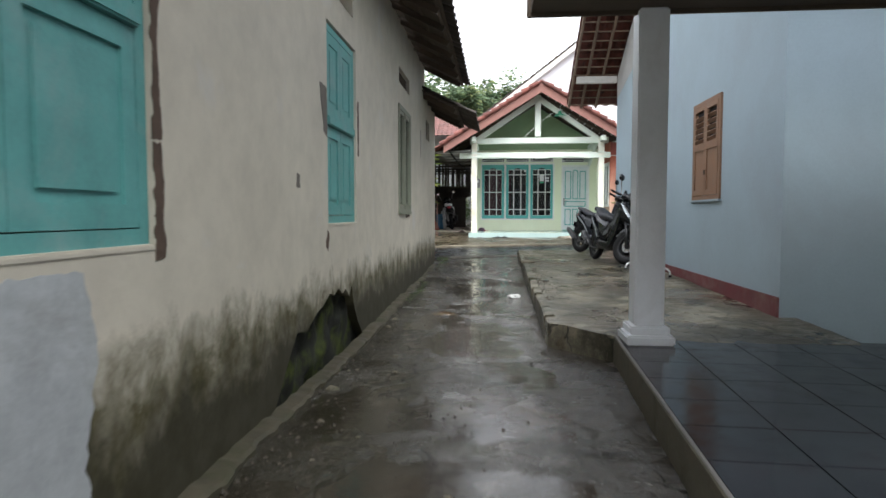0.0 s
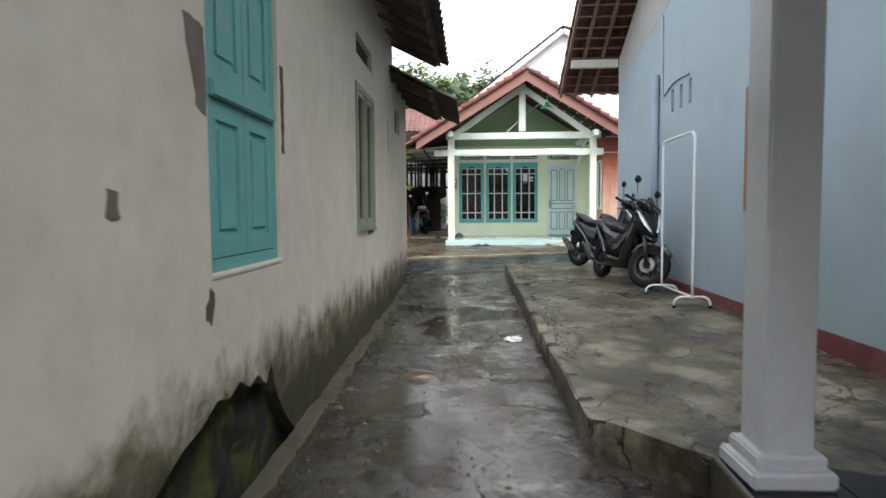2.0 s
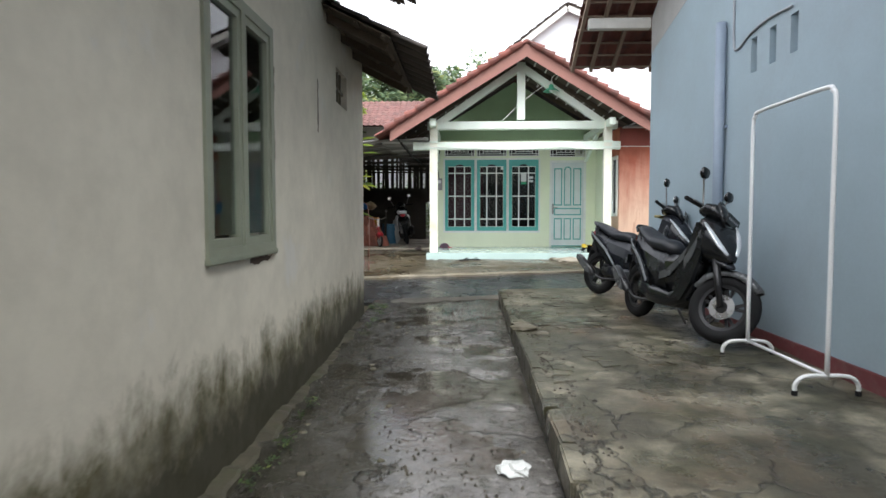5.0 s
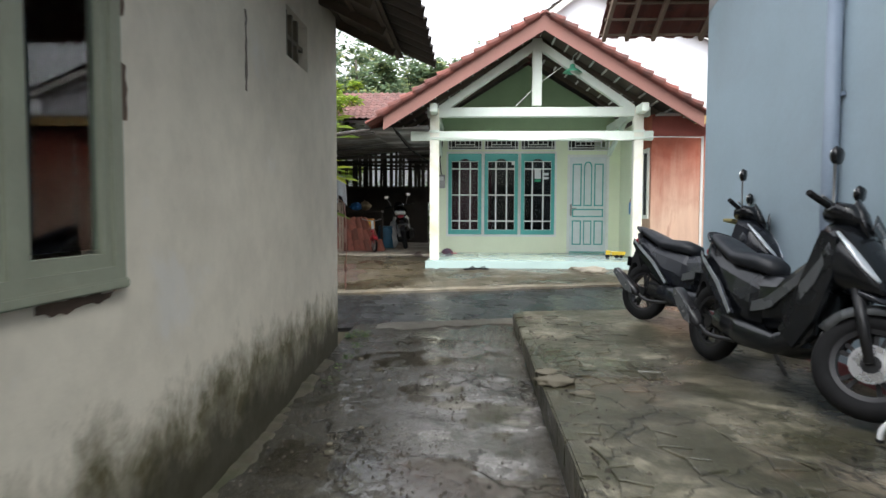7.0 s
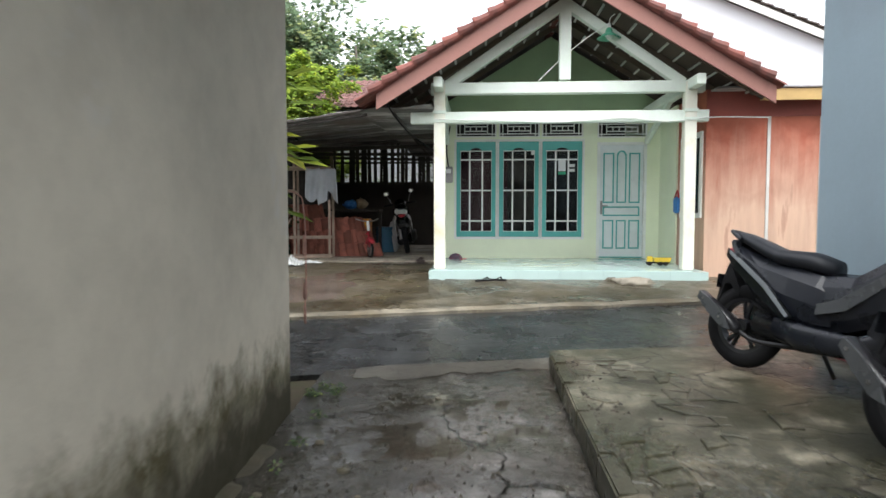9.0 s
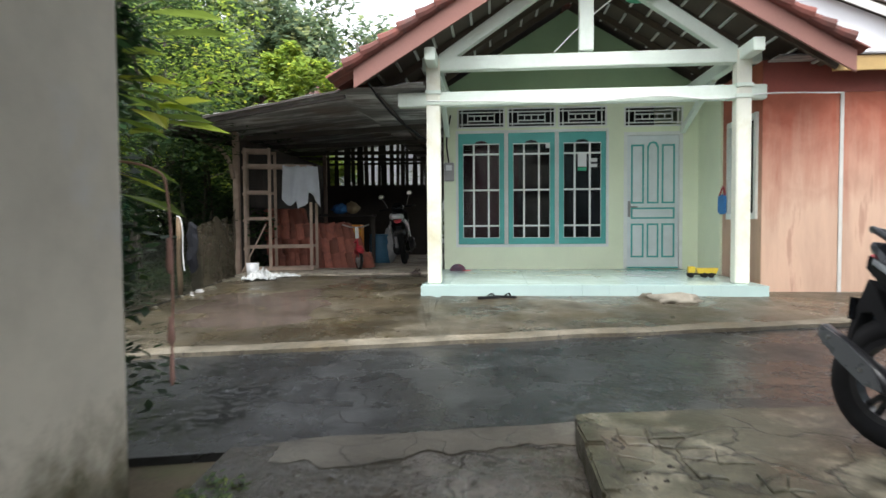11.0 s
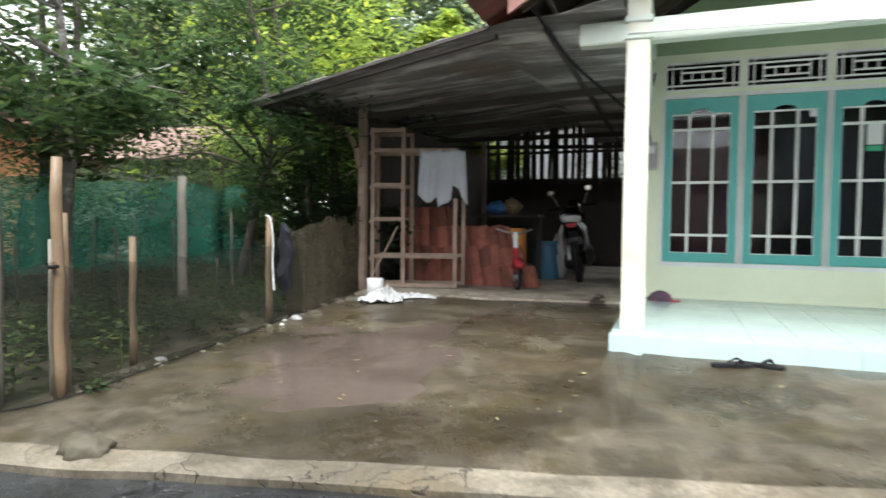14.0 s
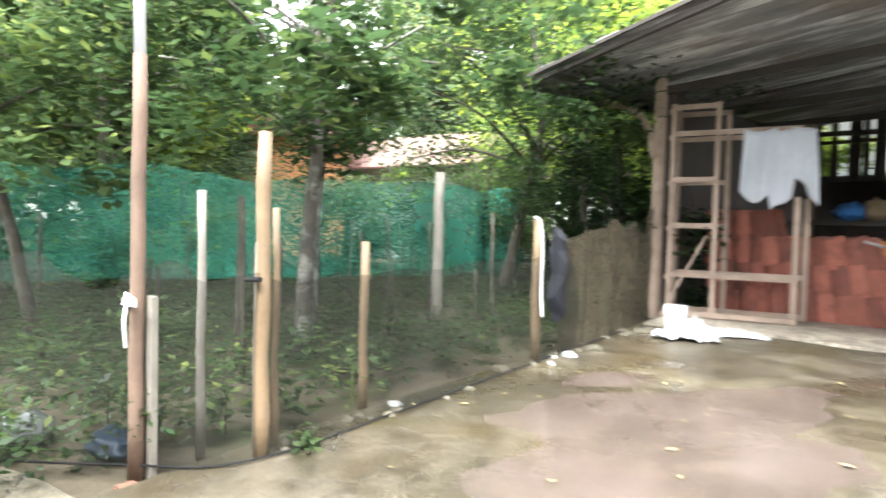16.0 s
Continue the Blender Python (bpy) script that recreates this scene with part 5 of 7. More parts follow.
cap = thing("cap", "small dark patterned cap lying on the porch", "cap", (-0.50, 13.72, 0.15))
bm = B()
bmesh.ops.create_uvsphere(bm, u_segments=16, v_segments=10, radius=0.12)
bmesh.ops.delete(bm, geom=[v for v in bm.verts if v.co.z < -0.005], context="VERTS")
bmesh.ops.scale(bm, verts=bm.verts, vec=(1.0, 0.9, 0.85))
part("crown", bm, plain("dark_patterned_cloth", (0.10, 0.07, 0.10), 0.9, 0.6, 20, 60, 0.2, dirt=(0.35, 0.06, 0.08), dirt_amount=0.8), cap, smooth=True)
part("brim", panel(B(), [(0.06, -0.08), (0.17, -0.06), (0.2, 0.0), (0.17, 0.06), (0.06, 0.08)], [], lambda u, v: (u, v, 0.002), Vector((0, 0, 0.008))), M_RED, cap)

toy = thing("toy_truck", "small yellow plastic toy truck on the porch edge", "toy", (2.62, 12.55, 0.15), -5)
part("bed", panel(B(), [(-0.02, 0.055), (0.20, 0.055), (0.225, 0.12), (-0.04, 0.12)], [], lambda u, v: (u, -0.05, v), Vector((0, 0.1, 0))), M_YELLOW, toy)
part("cab", box(B(), -0.13, -0.05, -0.045, 0.045, 0.055, 0.14, 0.008), M_YELLOW, toy)
part("chassis", box(B(), -0.14, 0.2, -0.035, 0.035, 0.035, 0.055), M_BLACKRUB, toy)
for x in (-0.10, 0.06, 0.14):
    for y in (-0.05, 0.05):
        part("wheel", tube(B(), [(x, y - 0.012, 0.032), (x, y + 0.012, 0.032)], 0.032, 12), M_BLACKRUB, toy)

def stone(at, size, seed, mat, label, name="stone", flat=0.5, group="loose stones"):
    bm = B()
    bmesh.ops.create_icosphere(bm, subdivisions=3 if size > 0.1 else 2, radius=1)
    for v in bm.verts:
        k = 1 + 0.4 * noise.noise(v.co * 4 + Vector((seed, 2, 0))) * (size > 0.1) + 0.35 * noise.noise(v.co * 1.3 + Vector((seed, 0, 0)))
        v.co = Vector((v.co.x * size * k, v.co.y * size * 0.75 * k, max(v.co.z * size * flat * k, -0.02)))
    return solo(name, bm, mat, label, "stone", group=group, at=at, smooth=size > 0.1)


stone((1.98, 11.36, G(11.36)), 0.26, 3, plain("worn_step_stone", (0.27, 0.24, 0.19), 0.8, 0.25, 7, 50, 0.4, dirt=(0.12, 0.10, 0.06), dirt_amount=0.5), "pale flat step stone before the porch", "step_stone", 0.3)
stone((1.72, 11.50, G(11.5)), 0.09, 5, M_CONC_EDGE, "rough mossy stone by the porch", flat=0.6)
stone((-2.84, 9.10, G(9.1)), 0.125, 8, M_CONC_EDGE, "low rough concrete lump at the road edge", "concrete_lump", 0.6)
rng = random.Random(4)
for k in range(26):
    y = rng.uniform(9.5, 13.2)
    stone((-3.62 + rng.uniform(-0.08, 0.1), y, G(y)), rng.uniform(0.025, 0.07), k, M_CONC_EDGE if k % 7 else M_BAREPLASTER, "small broken stone along the fence foot")
for k in range(60):
    y = rng.uniform(-4.5, 7.0)
    x = LX + 0.14 + abs(rng.gauss(0, 0.22)) if k % 2 else rng.uniform(-0.9, 0.45)
    stone((x, y, G(y)), rng.uniform(0.012, 0.036) if k % 2 else rng.uniform(0.008, 0.022), k + 50, M_CONC_EDGE, "small pebble on the wet alley", "pebble", 0.6, "pebbles in the alley")
grit = B()
for k in range(1500):
    if k % 3 == 0:
        x, y = LX + 0.10 + abs(rng.gauss(0, 0.20)), rng.uniform(-4.5, 7.0)
    elif k % 3 == 1:
        x, y = rng.gauss(-0.25, 0.25), rng.uniform(-3.0, 7.0)
    else:
        x, y = rng.uniform(-0.9, 0.42), rng.uniform(2.0, 7.0)
    if x > 0.42 or x < LX + 0.06:
        continue
    r = rng.uniform(0.004, 0.013)
    o = Vector((x, y, G(y) + 0.006))
    a = rng.uniform(0, 6.28)
    ring = [grit.verts.new(o + Vector((math.cos(a + q * 1.26) * r * rng.uniform(0.7, 1.3), math.sin(a + q * 1.26) * r * rng.uniform(0.7, 1.3), -0.004))) for q in range(5)]
    tip = grit.verts.new(o + Vector((0, 0, r * 0.8)))
    for q in range(5):
        grit.faces.new((ring[q], ring[(q + 1) % 5], tip))
for k in range(420):
    y = rng.uniform(1.0, 7.4)
    x = 0.50 + abs(rng.gauss(0, 0.10))
    r = rng.uniform(0.005, 0.022)
    o = Vector((x, y, SLAB(y) + 0.012))
    a = rng.uniform(0, 6.28)
    ring = [grit.verts.new(o + Vector((math.cos(a + q * 1.26) * r * rng.uniform(0.7, 1.3), math.sin(a + q * 1.26) * r * rng.uniform(0.7, 1.3), -0.006))) for q in range(5)]
    tip = grit.verts.new(o + Vector((0, 0, r * 0.5)))
    for q in range(5):
        grit.faces.new((ring[q], ring[(q + 1) % 5], tip))
solo("grit", grit, plain("mixed_grit", (0.075, 0.063, 0.047), 0.8, 0.4, 30, 90, 0.3, rand=0.8), "loose grit and crumbs of concrete on the paving", "grit", kind="stuff")
M_BRICK = plain("wet_red_brick", (0.22, 0.10, 0.065), 0.7, 0.3, 12, 60, 0.4)


def brick(at, rz, group="loose bricks", sz=(0.17, 0.09, 0.032), mat=None, label="worn loose brick lying at the slab edge"):
    bm = box(B(), -sz[0] / 2, sz[0] / 2, -sz[1] / 2, sz[1] / 2, 0, sz[2], 0.008)
    for v in bm.verts:
        v.co += Vector((noise.noise(v.co * 9), noise.noise(v.co * 9 + Vector((4, 0, 0))), 0)) * 0.012
    ob = solo("brick", bm, mat or M_BRICK, label, "brick", group=group)
    ob.matrix_basis = pose(*at, 0, 0, rz)
    return ob


stone((0.53, 5.02, SLAB(5.0) + 0.018), 0.125, 14, M_CONC_EDGE, "broken lump of concrete at the slab edge", "concrete_lump", 0.30)
stone((0.50, 5.26, SLAB(5.2) + 0.014), 0.085, 22, M_CONC_EDGE, "broken lump of concrete at the slab edge", "concrete_lump", 0.26)
stone((0.66, 4.78, SLAB(4.8) + 0.014), 0.07, 31, M_CONC_EDGE, "broken lump of concrete at the slab edge", "concrete_lump", 0.24)
brick((-3.76, 9.12, G(9.12) - 0.06), 12, label="loose red brick at the fence foot")
M_PLASTIC = plain("dirty_clear_plastic", (0.56, 0.57, 0.56), 0.25, 0.1, 10, 60, 0.1)
bm = B()
bmesh.ops.create_icosphere(bm, subdivisions=3, radius=0.085)
for v in bm.verts:
    v.co *= 1 + 0.5 * noise.noise(v.co * 22)
    v.co.z = max(v.co.z * 0.4, -0.005)
solo("plastic_bag", bm, M_PLASTIC, "crumpled clear plastic bag on the wet alley", "bag", at=(0.225, 2.40, G(2.40) + 0.012))
M_DRYLEAF = plain("fallen_yellow_leaf", (0.45, 0.38, 0.18), 0.7, 0.3, 5, 40, 0.0, rand=0.5)
lb = B()
for k in range(90):
    x, y = rng.uniform(-3.6, 1.5), rng.uniform(9.6, 13.3)
    if x > -0.9 and y > 11.5:
        continue
    a, s = rng.uniform(0, 6.28), rng.uniform(0.012, 0.03)
    c, d = Vector((math.cos(a), math.sin(a), 0)) * s, Vector((-math.sin(a), math.cos(a), 0)) * s * 0.45
    o = Vector((x, y, G(y) + 0.012))
    lb.faces.new([lb.verts.new(o + q) for q in (c, d, -c, -d)])
solo("fallen_leaves", lb, M_DRYLEAF, "scattered small fallen leaves on damp concrete", "leaves", kind="stuff")

# ---- plywood shed beside the porch ----
shed = thing("plywood_shed", "red-washed plywood lean-to beside the porch", "shed", (3.10, 11.90, 0.02))
for k, (a, b) in enumerate(((0.0, 0.84), (0.875, 1.55), (1.585, 2.4), (2.435, 3.2))):
    part("board", box(B(), a, b, 0.0, 0.02, 0.0, 2.28, 0.003), M_PLY, shed)
    part("cover_strip", box(B(), b - 0.004, b + 0.039, -0.012, 0.0, 0.0, 2.28, 0.003), M_WHITETIMBER, shed, "pale vertical cover strip")
part("upper_board", box(B(), 0.0, 3.2, -0.004, 0.016, 2.283, 2.66, 0.003), plain("brick_red_board_paint", (0.30, 0.075, 0.055), 0.7, 0.2, 3, 40, 0.15), shed, "brick-red upper board")
side = panel(B(), [(0.02, 0.0), (1.2, 0.0), (1.2, 2.66), (0.02, 2.66)], [rect(0.12, 0.98, 0.88, 2.08)], lambda u, v: (0.0, u, v), Vector((0.02, 0, 0)))
part("side_board", side, M_PLY, shed)
part("window_frame", panel(B(), rect(0.10, 1.0, 0.86, 2.10), [rect(0.17, 0.52, 0.93, 2.03), rect(0.58, 0.93, 0.93, 2.03)], lambda u, v: (-0.03, u, v), Vector((0.06, 0, 0))), M_WHITE, shed)
g = part("pane", box(B(), 0.004, 0.008, 0.16, 0.94, 0.92, 2.04), M_GLASS, shed)
g.visible_shadow = False
part("curtain", box(B(), 0.10, 0.11, 0.12, 0.98, 0.88, 2.08), M_CURTAIN, shed, "dark red curtain behind the shed window")
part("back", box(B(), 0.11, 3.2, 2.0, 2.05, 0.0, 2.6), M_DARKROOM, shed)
part("end", box(B(), 3.2, 3.24, 0.0, 2.05, 0.0, 2.6), M_PLY, shed)
part("fascia", box(B(), 0.62, 3.5, -0.26, -0.23, 2.46, 2.62, 0.004), plain("ochre_board_paint", (0.50, 0.33, 0.13), 0.7, 0.15, 3, 40, 0.15), shed, "ochre painted fascia board")
part("roof_sheet", box(B(), 0.05, 3.5, -0.28, 2.1, 2.63, 2.65), M_CORR, shed)
bag = thing("hanging_bag", "blue cloth bag with red strap hanging by the window", "bag", (3.03, 12.98, 0.95))
part("pouch", box(B(), 0.0, 0.05, -0.12, 0.12, 0, 0.26, 0.02), plain("blue_cloth", (0.06, 0.22, 0.50), 0.9, 0.15, 8, 60, 0.2), bag)
part("strap", tube(B(), smooth_path([(0.02, 0.10, 0.24), (0.03, 0.0, 0.36), (0.02, -0.10, 0.24)]), 0.012, 6), M_RED, bag)

# ---- larger white house behind ----
big = thing("white_house", "white rendered gable house with dark tile verge", "house", (0, 17.0, 0))
GX, GZ, SLL, SLR = 2.85, 6.82, 0.76, 0.42
part("gable_wall", panel(B(), [(-0.7, 0.1), (9.0, 0.1), (9.0, GZ - SLR * (9.0 - GX) - 0.15), (GX, GZ - 0.15), (-0.7, GZ - SLL * (GX + 0.7) - 0.15)], [], lambda u, v: (u, 0.12, v), Vector((0, 0.15, 0))), M_WHITEWALL, big)
for s, xe, GS in ((-1, -1.2, SLL), (1, 9.4, SLR)):
    ze = GZ - GS * abs(xe - GX)
    part("roof_slope", bar(B(), (GX, 3.0, GZ), (xe, 3.0, ze), 6.1, 0.05), M_OLDTILE, big)
    part("bargeboard", bar(B(), (GX, -0.07, GZ - 0.12), (xe, -0.07, ze - 0.12), 0.03, 0.16), M_WHITETIMBER, big)
    n = int(math.hypot(xe - GX, ze - GZ) / 0.26)
    for k in range(n):
        t = (k + 0.5) / n
        x, z = GX + (xe - GX) * t, GZ + (ze - GZ) * t
        a = math.atan2(ze - GZ, (xe - GX))
        part("verge_tile", bar(B(), (x - 0.15 * math.cos(a), 0.02, z - 0.15 * math.sin(a) + 0.02), (x + 0.15 * math.cos(a), 0.02, z + 0.15 * math.sin(a) + 0.06), 0.26, 0.03), M_OLDTILE, big)

M_DUSKTILE = plain("dusky_weathered_tile", (0.20, 0.095, 0.085), 0.85, 0.3, 5, 50, 0.3, dirt=(0.16, 0.12, 0.11), dirt_amount=0.7, rand=0.35)
far = thing("tiled_house", "low house with weathered terracotta tile roof", "house", (-3.6, 20.6, 0.3))
part("wall", box(B(), -2.5, 2.4, 1.6, 5.2, 0.0, 3.9), M_WHITEWALL, far)
a = math.atan2(1.0, 1.7)
tiled_slope(far, (-2.8, 1.9, 4.85), (1, 0, 0), Vector((0, -math.cos(a), -math.sin(a))), 5.2, 2.2, M_DUSKTILE, 0, w=0.20, d=0.23)
part("back_slope", bar(B(), (-0.2, 1.9, 4.83), (-0.2, 5.6, 3.4), 5.2, 0.04), M_TILE, far)
far2 = thing("tiled_house", "distant pale house with faded pink tile roof", "house", (-13.8, 18.6, 0), 12)
part("wall", box(B(), -2.8, 2.8, 0, 4, 0, 2.5), M_BAREPLASTER, far2)
part("front_slope", bar(B(), (0, -0.6, 2.35), (0, 2.0, 3.5), 6.4, 0.05), plain("faded_pink_tile", (0.27, 0.17, 0.145), 0.8, 0.25, 4, 40, 0.3), far2)
part("back_slope", bar(B(), (0, 4.6, 2.35), (0, 2.0, 3.5), 6.4, 0.05), M_TILE, far2)
far3 = thing("tiled_house", "distant orange-walled house among trees", "house", (-16.0, 15.2, 0), 50)
part("wall", box(B(), -3, 3, 0, 4, 0, 3.2), plain("orange_wall_paint", (0.60, 0.27, 0.13), 0.8, 0.1, 2, 40, 0.1), far3)
part("front_slope", bar(B(), (0, -0.6, 3.0), (0, 2.0, 4.4), 6.8, 0.05), M_TILE, far3)
part("back_slope", bar(B(), (0, 4.6, 3.0), (0, 2.0, 4.4), 6.8, 0.05), M_TILE, far3)

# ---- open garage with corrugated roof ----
M_GARAGETIMBER = plain("dark_garage_timber", (0.065, 0.055, 0.048), 0.9, 0.3, 5, 60, 0.3)
gar = thing("garage", "open timber garage with rusted corrugated roof", "garage", (0, 0, 0))
GR_S = 0.103


def gar_z(x, y=12.5):
    z = 2.16 + GR_S * (x + 4.64) + 0.055 * (y - 12.5)
    return min(z, 2.41 + 1.3 * max(0.0, -1.74 - x))


bm = B()
nx, ny = 24, 330
gv = []
for i in range(nx + 1):
    col = []
    for j in range(ny + 1):
        x = -4.64 + (4.64 - 0.74) * i / nx
        yf = 12.50 - 0.28 * (x + 4.64)
        y = yf + (19.2 - yf) * j / ny
        col.append(bm.verts.new((x, y, gar_z(x, y) + 0.016 * math.sin(y * 2 * math.pi / 0.19) + 0.005 * noise.noise(Vector((x, y, 0))))))
    gv.append(col)
for a, b in zip(gv, gv[1:]):
    for j in range(ny):
        bm.faces.new((a[j], b[j], b[j + 1], a[j + 1]))
ob = part("roof_sheet", bm, M_CORR, gar, smooth=True)
sol = ob.modifiers.new("thickness", "SOLIDIFY")
sol.thickness = 0.008
part("edge_strip", bar(B(), (-4.645, 12.49, gar_z(-4.64, 12.49) - 0.012), (-4.645, 19.2, gar_z(-4.64, 19.2) - 0.012), 0.02, 0.06), M_GARAGETIMBER, gar)
part("front_strip", bar(B(), (-4.645, 12.49, gar_z(-4.645, 12.49) - 0.01), (-1.75, 11.685, gar_z(-1.75, 11.685) - 0.004), 0.02, 0.026), M_GARAGETIMBER, gar)
part("edge_beam", bar(B(), (-4.60, 12.54, gar_z(-4.6, 12.54) - 0.055), (-1.7, 11.75, gar_z(-1.7, 11.75) - 0.055), 0.04, 0.035), M_GARAGETIMBER, gar)
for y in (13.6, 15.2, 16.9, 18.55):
    part("rafter", bar(B(), (-4.5, y, gar_z(-4.5, y) - 0.115), (-0.74, y, gar_z(-0.74, y) - 0.115), 0.05, 0.07), M_GARAGETIMBER, gar)
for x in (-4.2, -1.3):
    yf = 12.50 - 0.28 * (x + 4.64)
    part("purlin", bar(B(), (x, yf + 0.08, gar_z(x, yf) - 0.062), (x, 19.1, gar_z(x, 19.1) - 0.062), 0.04, 0.035), M_GARAGETIMBER, gar)
for x, y in ((-3.82, 13.56), (-3.85, 18.55), (-0.80, 18.55)):
    part("post", box(B(), x - 0.042, x + 0.042, y - 0.045, y + 0.045, G(y) - 0.02, gar_z(x, y) - 0.05, 0.008), M_RAWWOOD, gar)
part("brace", tube(B(), smooth_path([(-3.84, 13.50, 1.55), (-3.90, 13.50, 1.80), (-4.06, 13.50, 2.0), (-4.34, 13.50, 2.10)]), 0.036, 7), M_RAWWOOD, gar)
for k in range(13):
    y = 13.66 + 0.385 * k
    part("side_board", box(B(), -3.90, -3.875, y, y + 0.375, G(y), 2.2), M_GARAGETIMBER, gar)
part("back_board", box(B(), -3.85, -1.25, 18.60, 18.63, 0.1, 1.72), M_GARAGETIMBER, gar)
part("back_rail", box(B(), -3.85, -0.8, 18.57, 18.60, 1.68, 1.76), M_GARAGETIMBER, gar)
part("back_rail", box(B(), -3.85, -0.8, 18.57, 18.60, 2.22, 2.27), M_GARAGETIMBER, gar)
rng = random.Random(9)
slat = finish("slat", box(B(), -0.045, 0.045, 0, 0.018, 1.4, 2.80, 0.002), M_GARAGETIMBER)
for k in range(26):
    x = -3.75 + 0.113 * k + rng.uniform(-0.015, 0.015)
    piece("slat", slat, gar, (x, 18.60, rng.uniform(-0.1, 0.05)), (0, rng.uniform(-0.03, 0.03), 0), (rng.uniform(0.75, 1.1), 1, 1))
part("ledge", box(B(), -3.8, -2.1, 15.3, 15.7, 1.0, 1.04), M_GARAGETIMBER, gar)
part("ledge_leg", box(B(), -2.16, -2.1, 15.5, 15.56, G(15.5), 1.0), M_GARAGETIMBER, gar)
part("ledge_leg", box(B(), -3.8, -3.74, 15.5, 15.56, G(15.5), 1.0), M_GARAGETIMBER, gar)

rack = thing("timber_shelf", "open ladder-like shelf of bare weathered timber", "shelf", (-3.70, 13.58, G(13.6) + 0.018), 16)
H0 = 1.87
for u, w, h in ((0.0, 0, H0), (0.36, 0, H0), (0.0, 0.32, H0), (0.42, 0.32, H0 - 0.05), (0.97, 0, 1.05), (1.05, 0.32, 1.05)):
    part("upright", box(B(), u - 0.022, u + 0.022, w - 0.022, w + 0.022, 0.0, h, 0.003), M_RAWWOOD, rack)
for z in (0.03, 0.37, 0.80, 1.20, 1.60, H0 - 0.04):
    long = z < 0.5 or z == 1.60
    part("rung", box(B(), -0.02, 1.0 if long else 0.38, -0.04, -0.022, z - 0.02, z + 0.025, 0.003), M_RAWWOOD, rack)
    part("rung", box(B(), -0.02, 1.06 if long else 0.44, 0.342, 0.36, z - 0.02, z + 0.025, 0.003), M_RAWWOOD, rack)
    part("side_rung", box(B(), -0.04, -0.022, -0.02, 0.34, z - 0.045, z - 0.005, 0.003), M_RAWWOOD, rack)
part("leaning_stick", bar(B(), (-0.05, -0.12, 0.0), (0.30, -0.045, 0.72), 0.03, 0.02), M_RAWWOOD, rack)

# a grey cloth over the upper bar
bm = B()
nu, nv = 22, 20
cv = []
for i in range(nu + 1):
    u = i / nu
    col = []
    for j in range(nv + 1):
        v = j / nv
        drop = 0.52 + 0.10 * math.sin(u * 7) + (0.16 if 0.42 < u < 0.68 else 0.0) + (0.06 if u > 0.85 else 0)
        s = v * (drop + 0.22) - 0.22
        x = 0.56 + u * 0.52 + (0.06 * s if u > 0.5 else -0.03 * s)
        fold = 0.03 * math.sin(u * 19 + v * 2) * min(1, abs(s) * 3)
        if s < 0:
            y, z = 0.03 + 0.02, 1.635 + s * 0.9
        else:
            y, z = -0.055 - fold - 0.03 * s, 1.635 - s
        col.append(bm.verts.new((x, y, z)))
    cv.append(col)
for a, b in zip(cv, cv[1:]):
    for j in range(nv):
        bm.faces.new((a[j], b[j], b[j + 1], a[j + 1]))
M_CLOTH = plain("light_grey_cloth", (0.46, 0.48, 0.52), 0.9, 0.12, 6, 80, 0.2)
cloth = solo("cloth", bm, M_CLOTH, "light grey cloth draped over the shelf bar", "cloth", smooth=True)
cloth.matrix_basis = pose(-3.70, 13.58, G(13.6), 0, 0, 16)
cloth.modifiers.new("thickness", "SOLIDIFY").thickness = 0.006

# stacked roof tiles
stack = thing("roof_tile_stack", "stack of new red clay roof tiles on end", "tile stack", (-3.55, 14.25, G(14.3)))
bm = B()
ring0 = [(-0.10, 0.0), (-0.06, 0.022), (0.0, 0.03), (0.06, 0.022), (0.10, 0.0)]
vs = [[bm.verts.new((x, -y, z)) for x, y in ring0] + [bm.verts.new((x, -y + 0.035, z)) for x, y in ring0[::-1]] for z in (0.0, 0.27)]
for k in range(10):
    bm.faces.new((vs[0][k], vs[0][(k + 1) % 10], vs[1][(k + 1) % 10], vs[1][k]))
bm.faces.new(vs[1])
bm.faces.new(vs[0][::-1])
M_NEWTILE = plain("new_red_clay", (0.38, 0.125, 0.085), 0.75, 0.3, 9, 60, 0.3, dirt=(0.13, 0.05, 0.04), dirt_amount=0.7, rand=0.55)
tl = finish("roof_tile", bm, M_NEWTILE)
for layer, n in enumerate((13, 12, 11, 5)):
    for r in range(4):
        for k in range(n):
            x = 0.0 + 0.132 * k + rng.uniform(-0.012, 0.012) - 0.04 * layer + (0.04 if layer == 3 else 0)
            piece("roof_tile", tl, stack, (x, 0.05 + 0.06 * r + 0.03 * layer + 0.012 * (k % 2), 0.235 * layer + rng.uniform(0, 0.012)), (rng.uniform(-0.12, 0.0), -0.05 - 0.32 * (k / n) ** 2 + rng.uniform(-0.04, 0.04), rng.uniform(-0.3, 0.3)), (0.78, 1, rng.uniform(0.92, 1.04)))


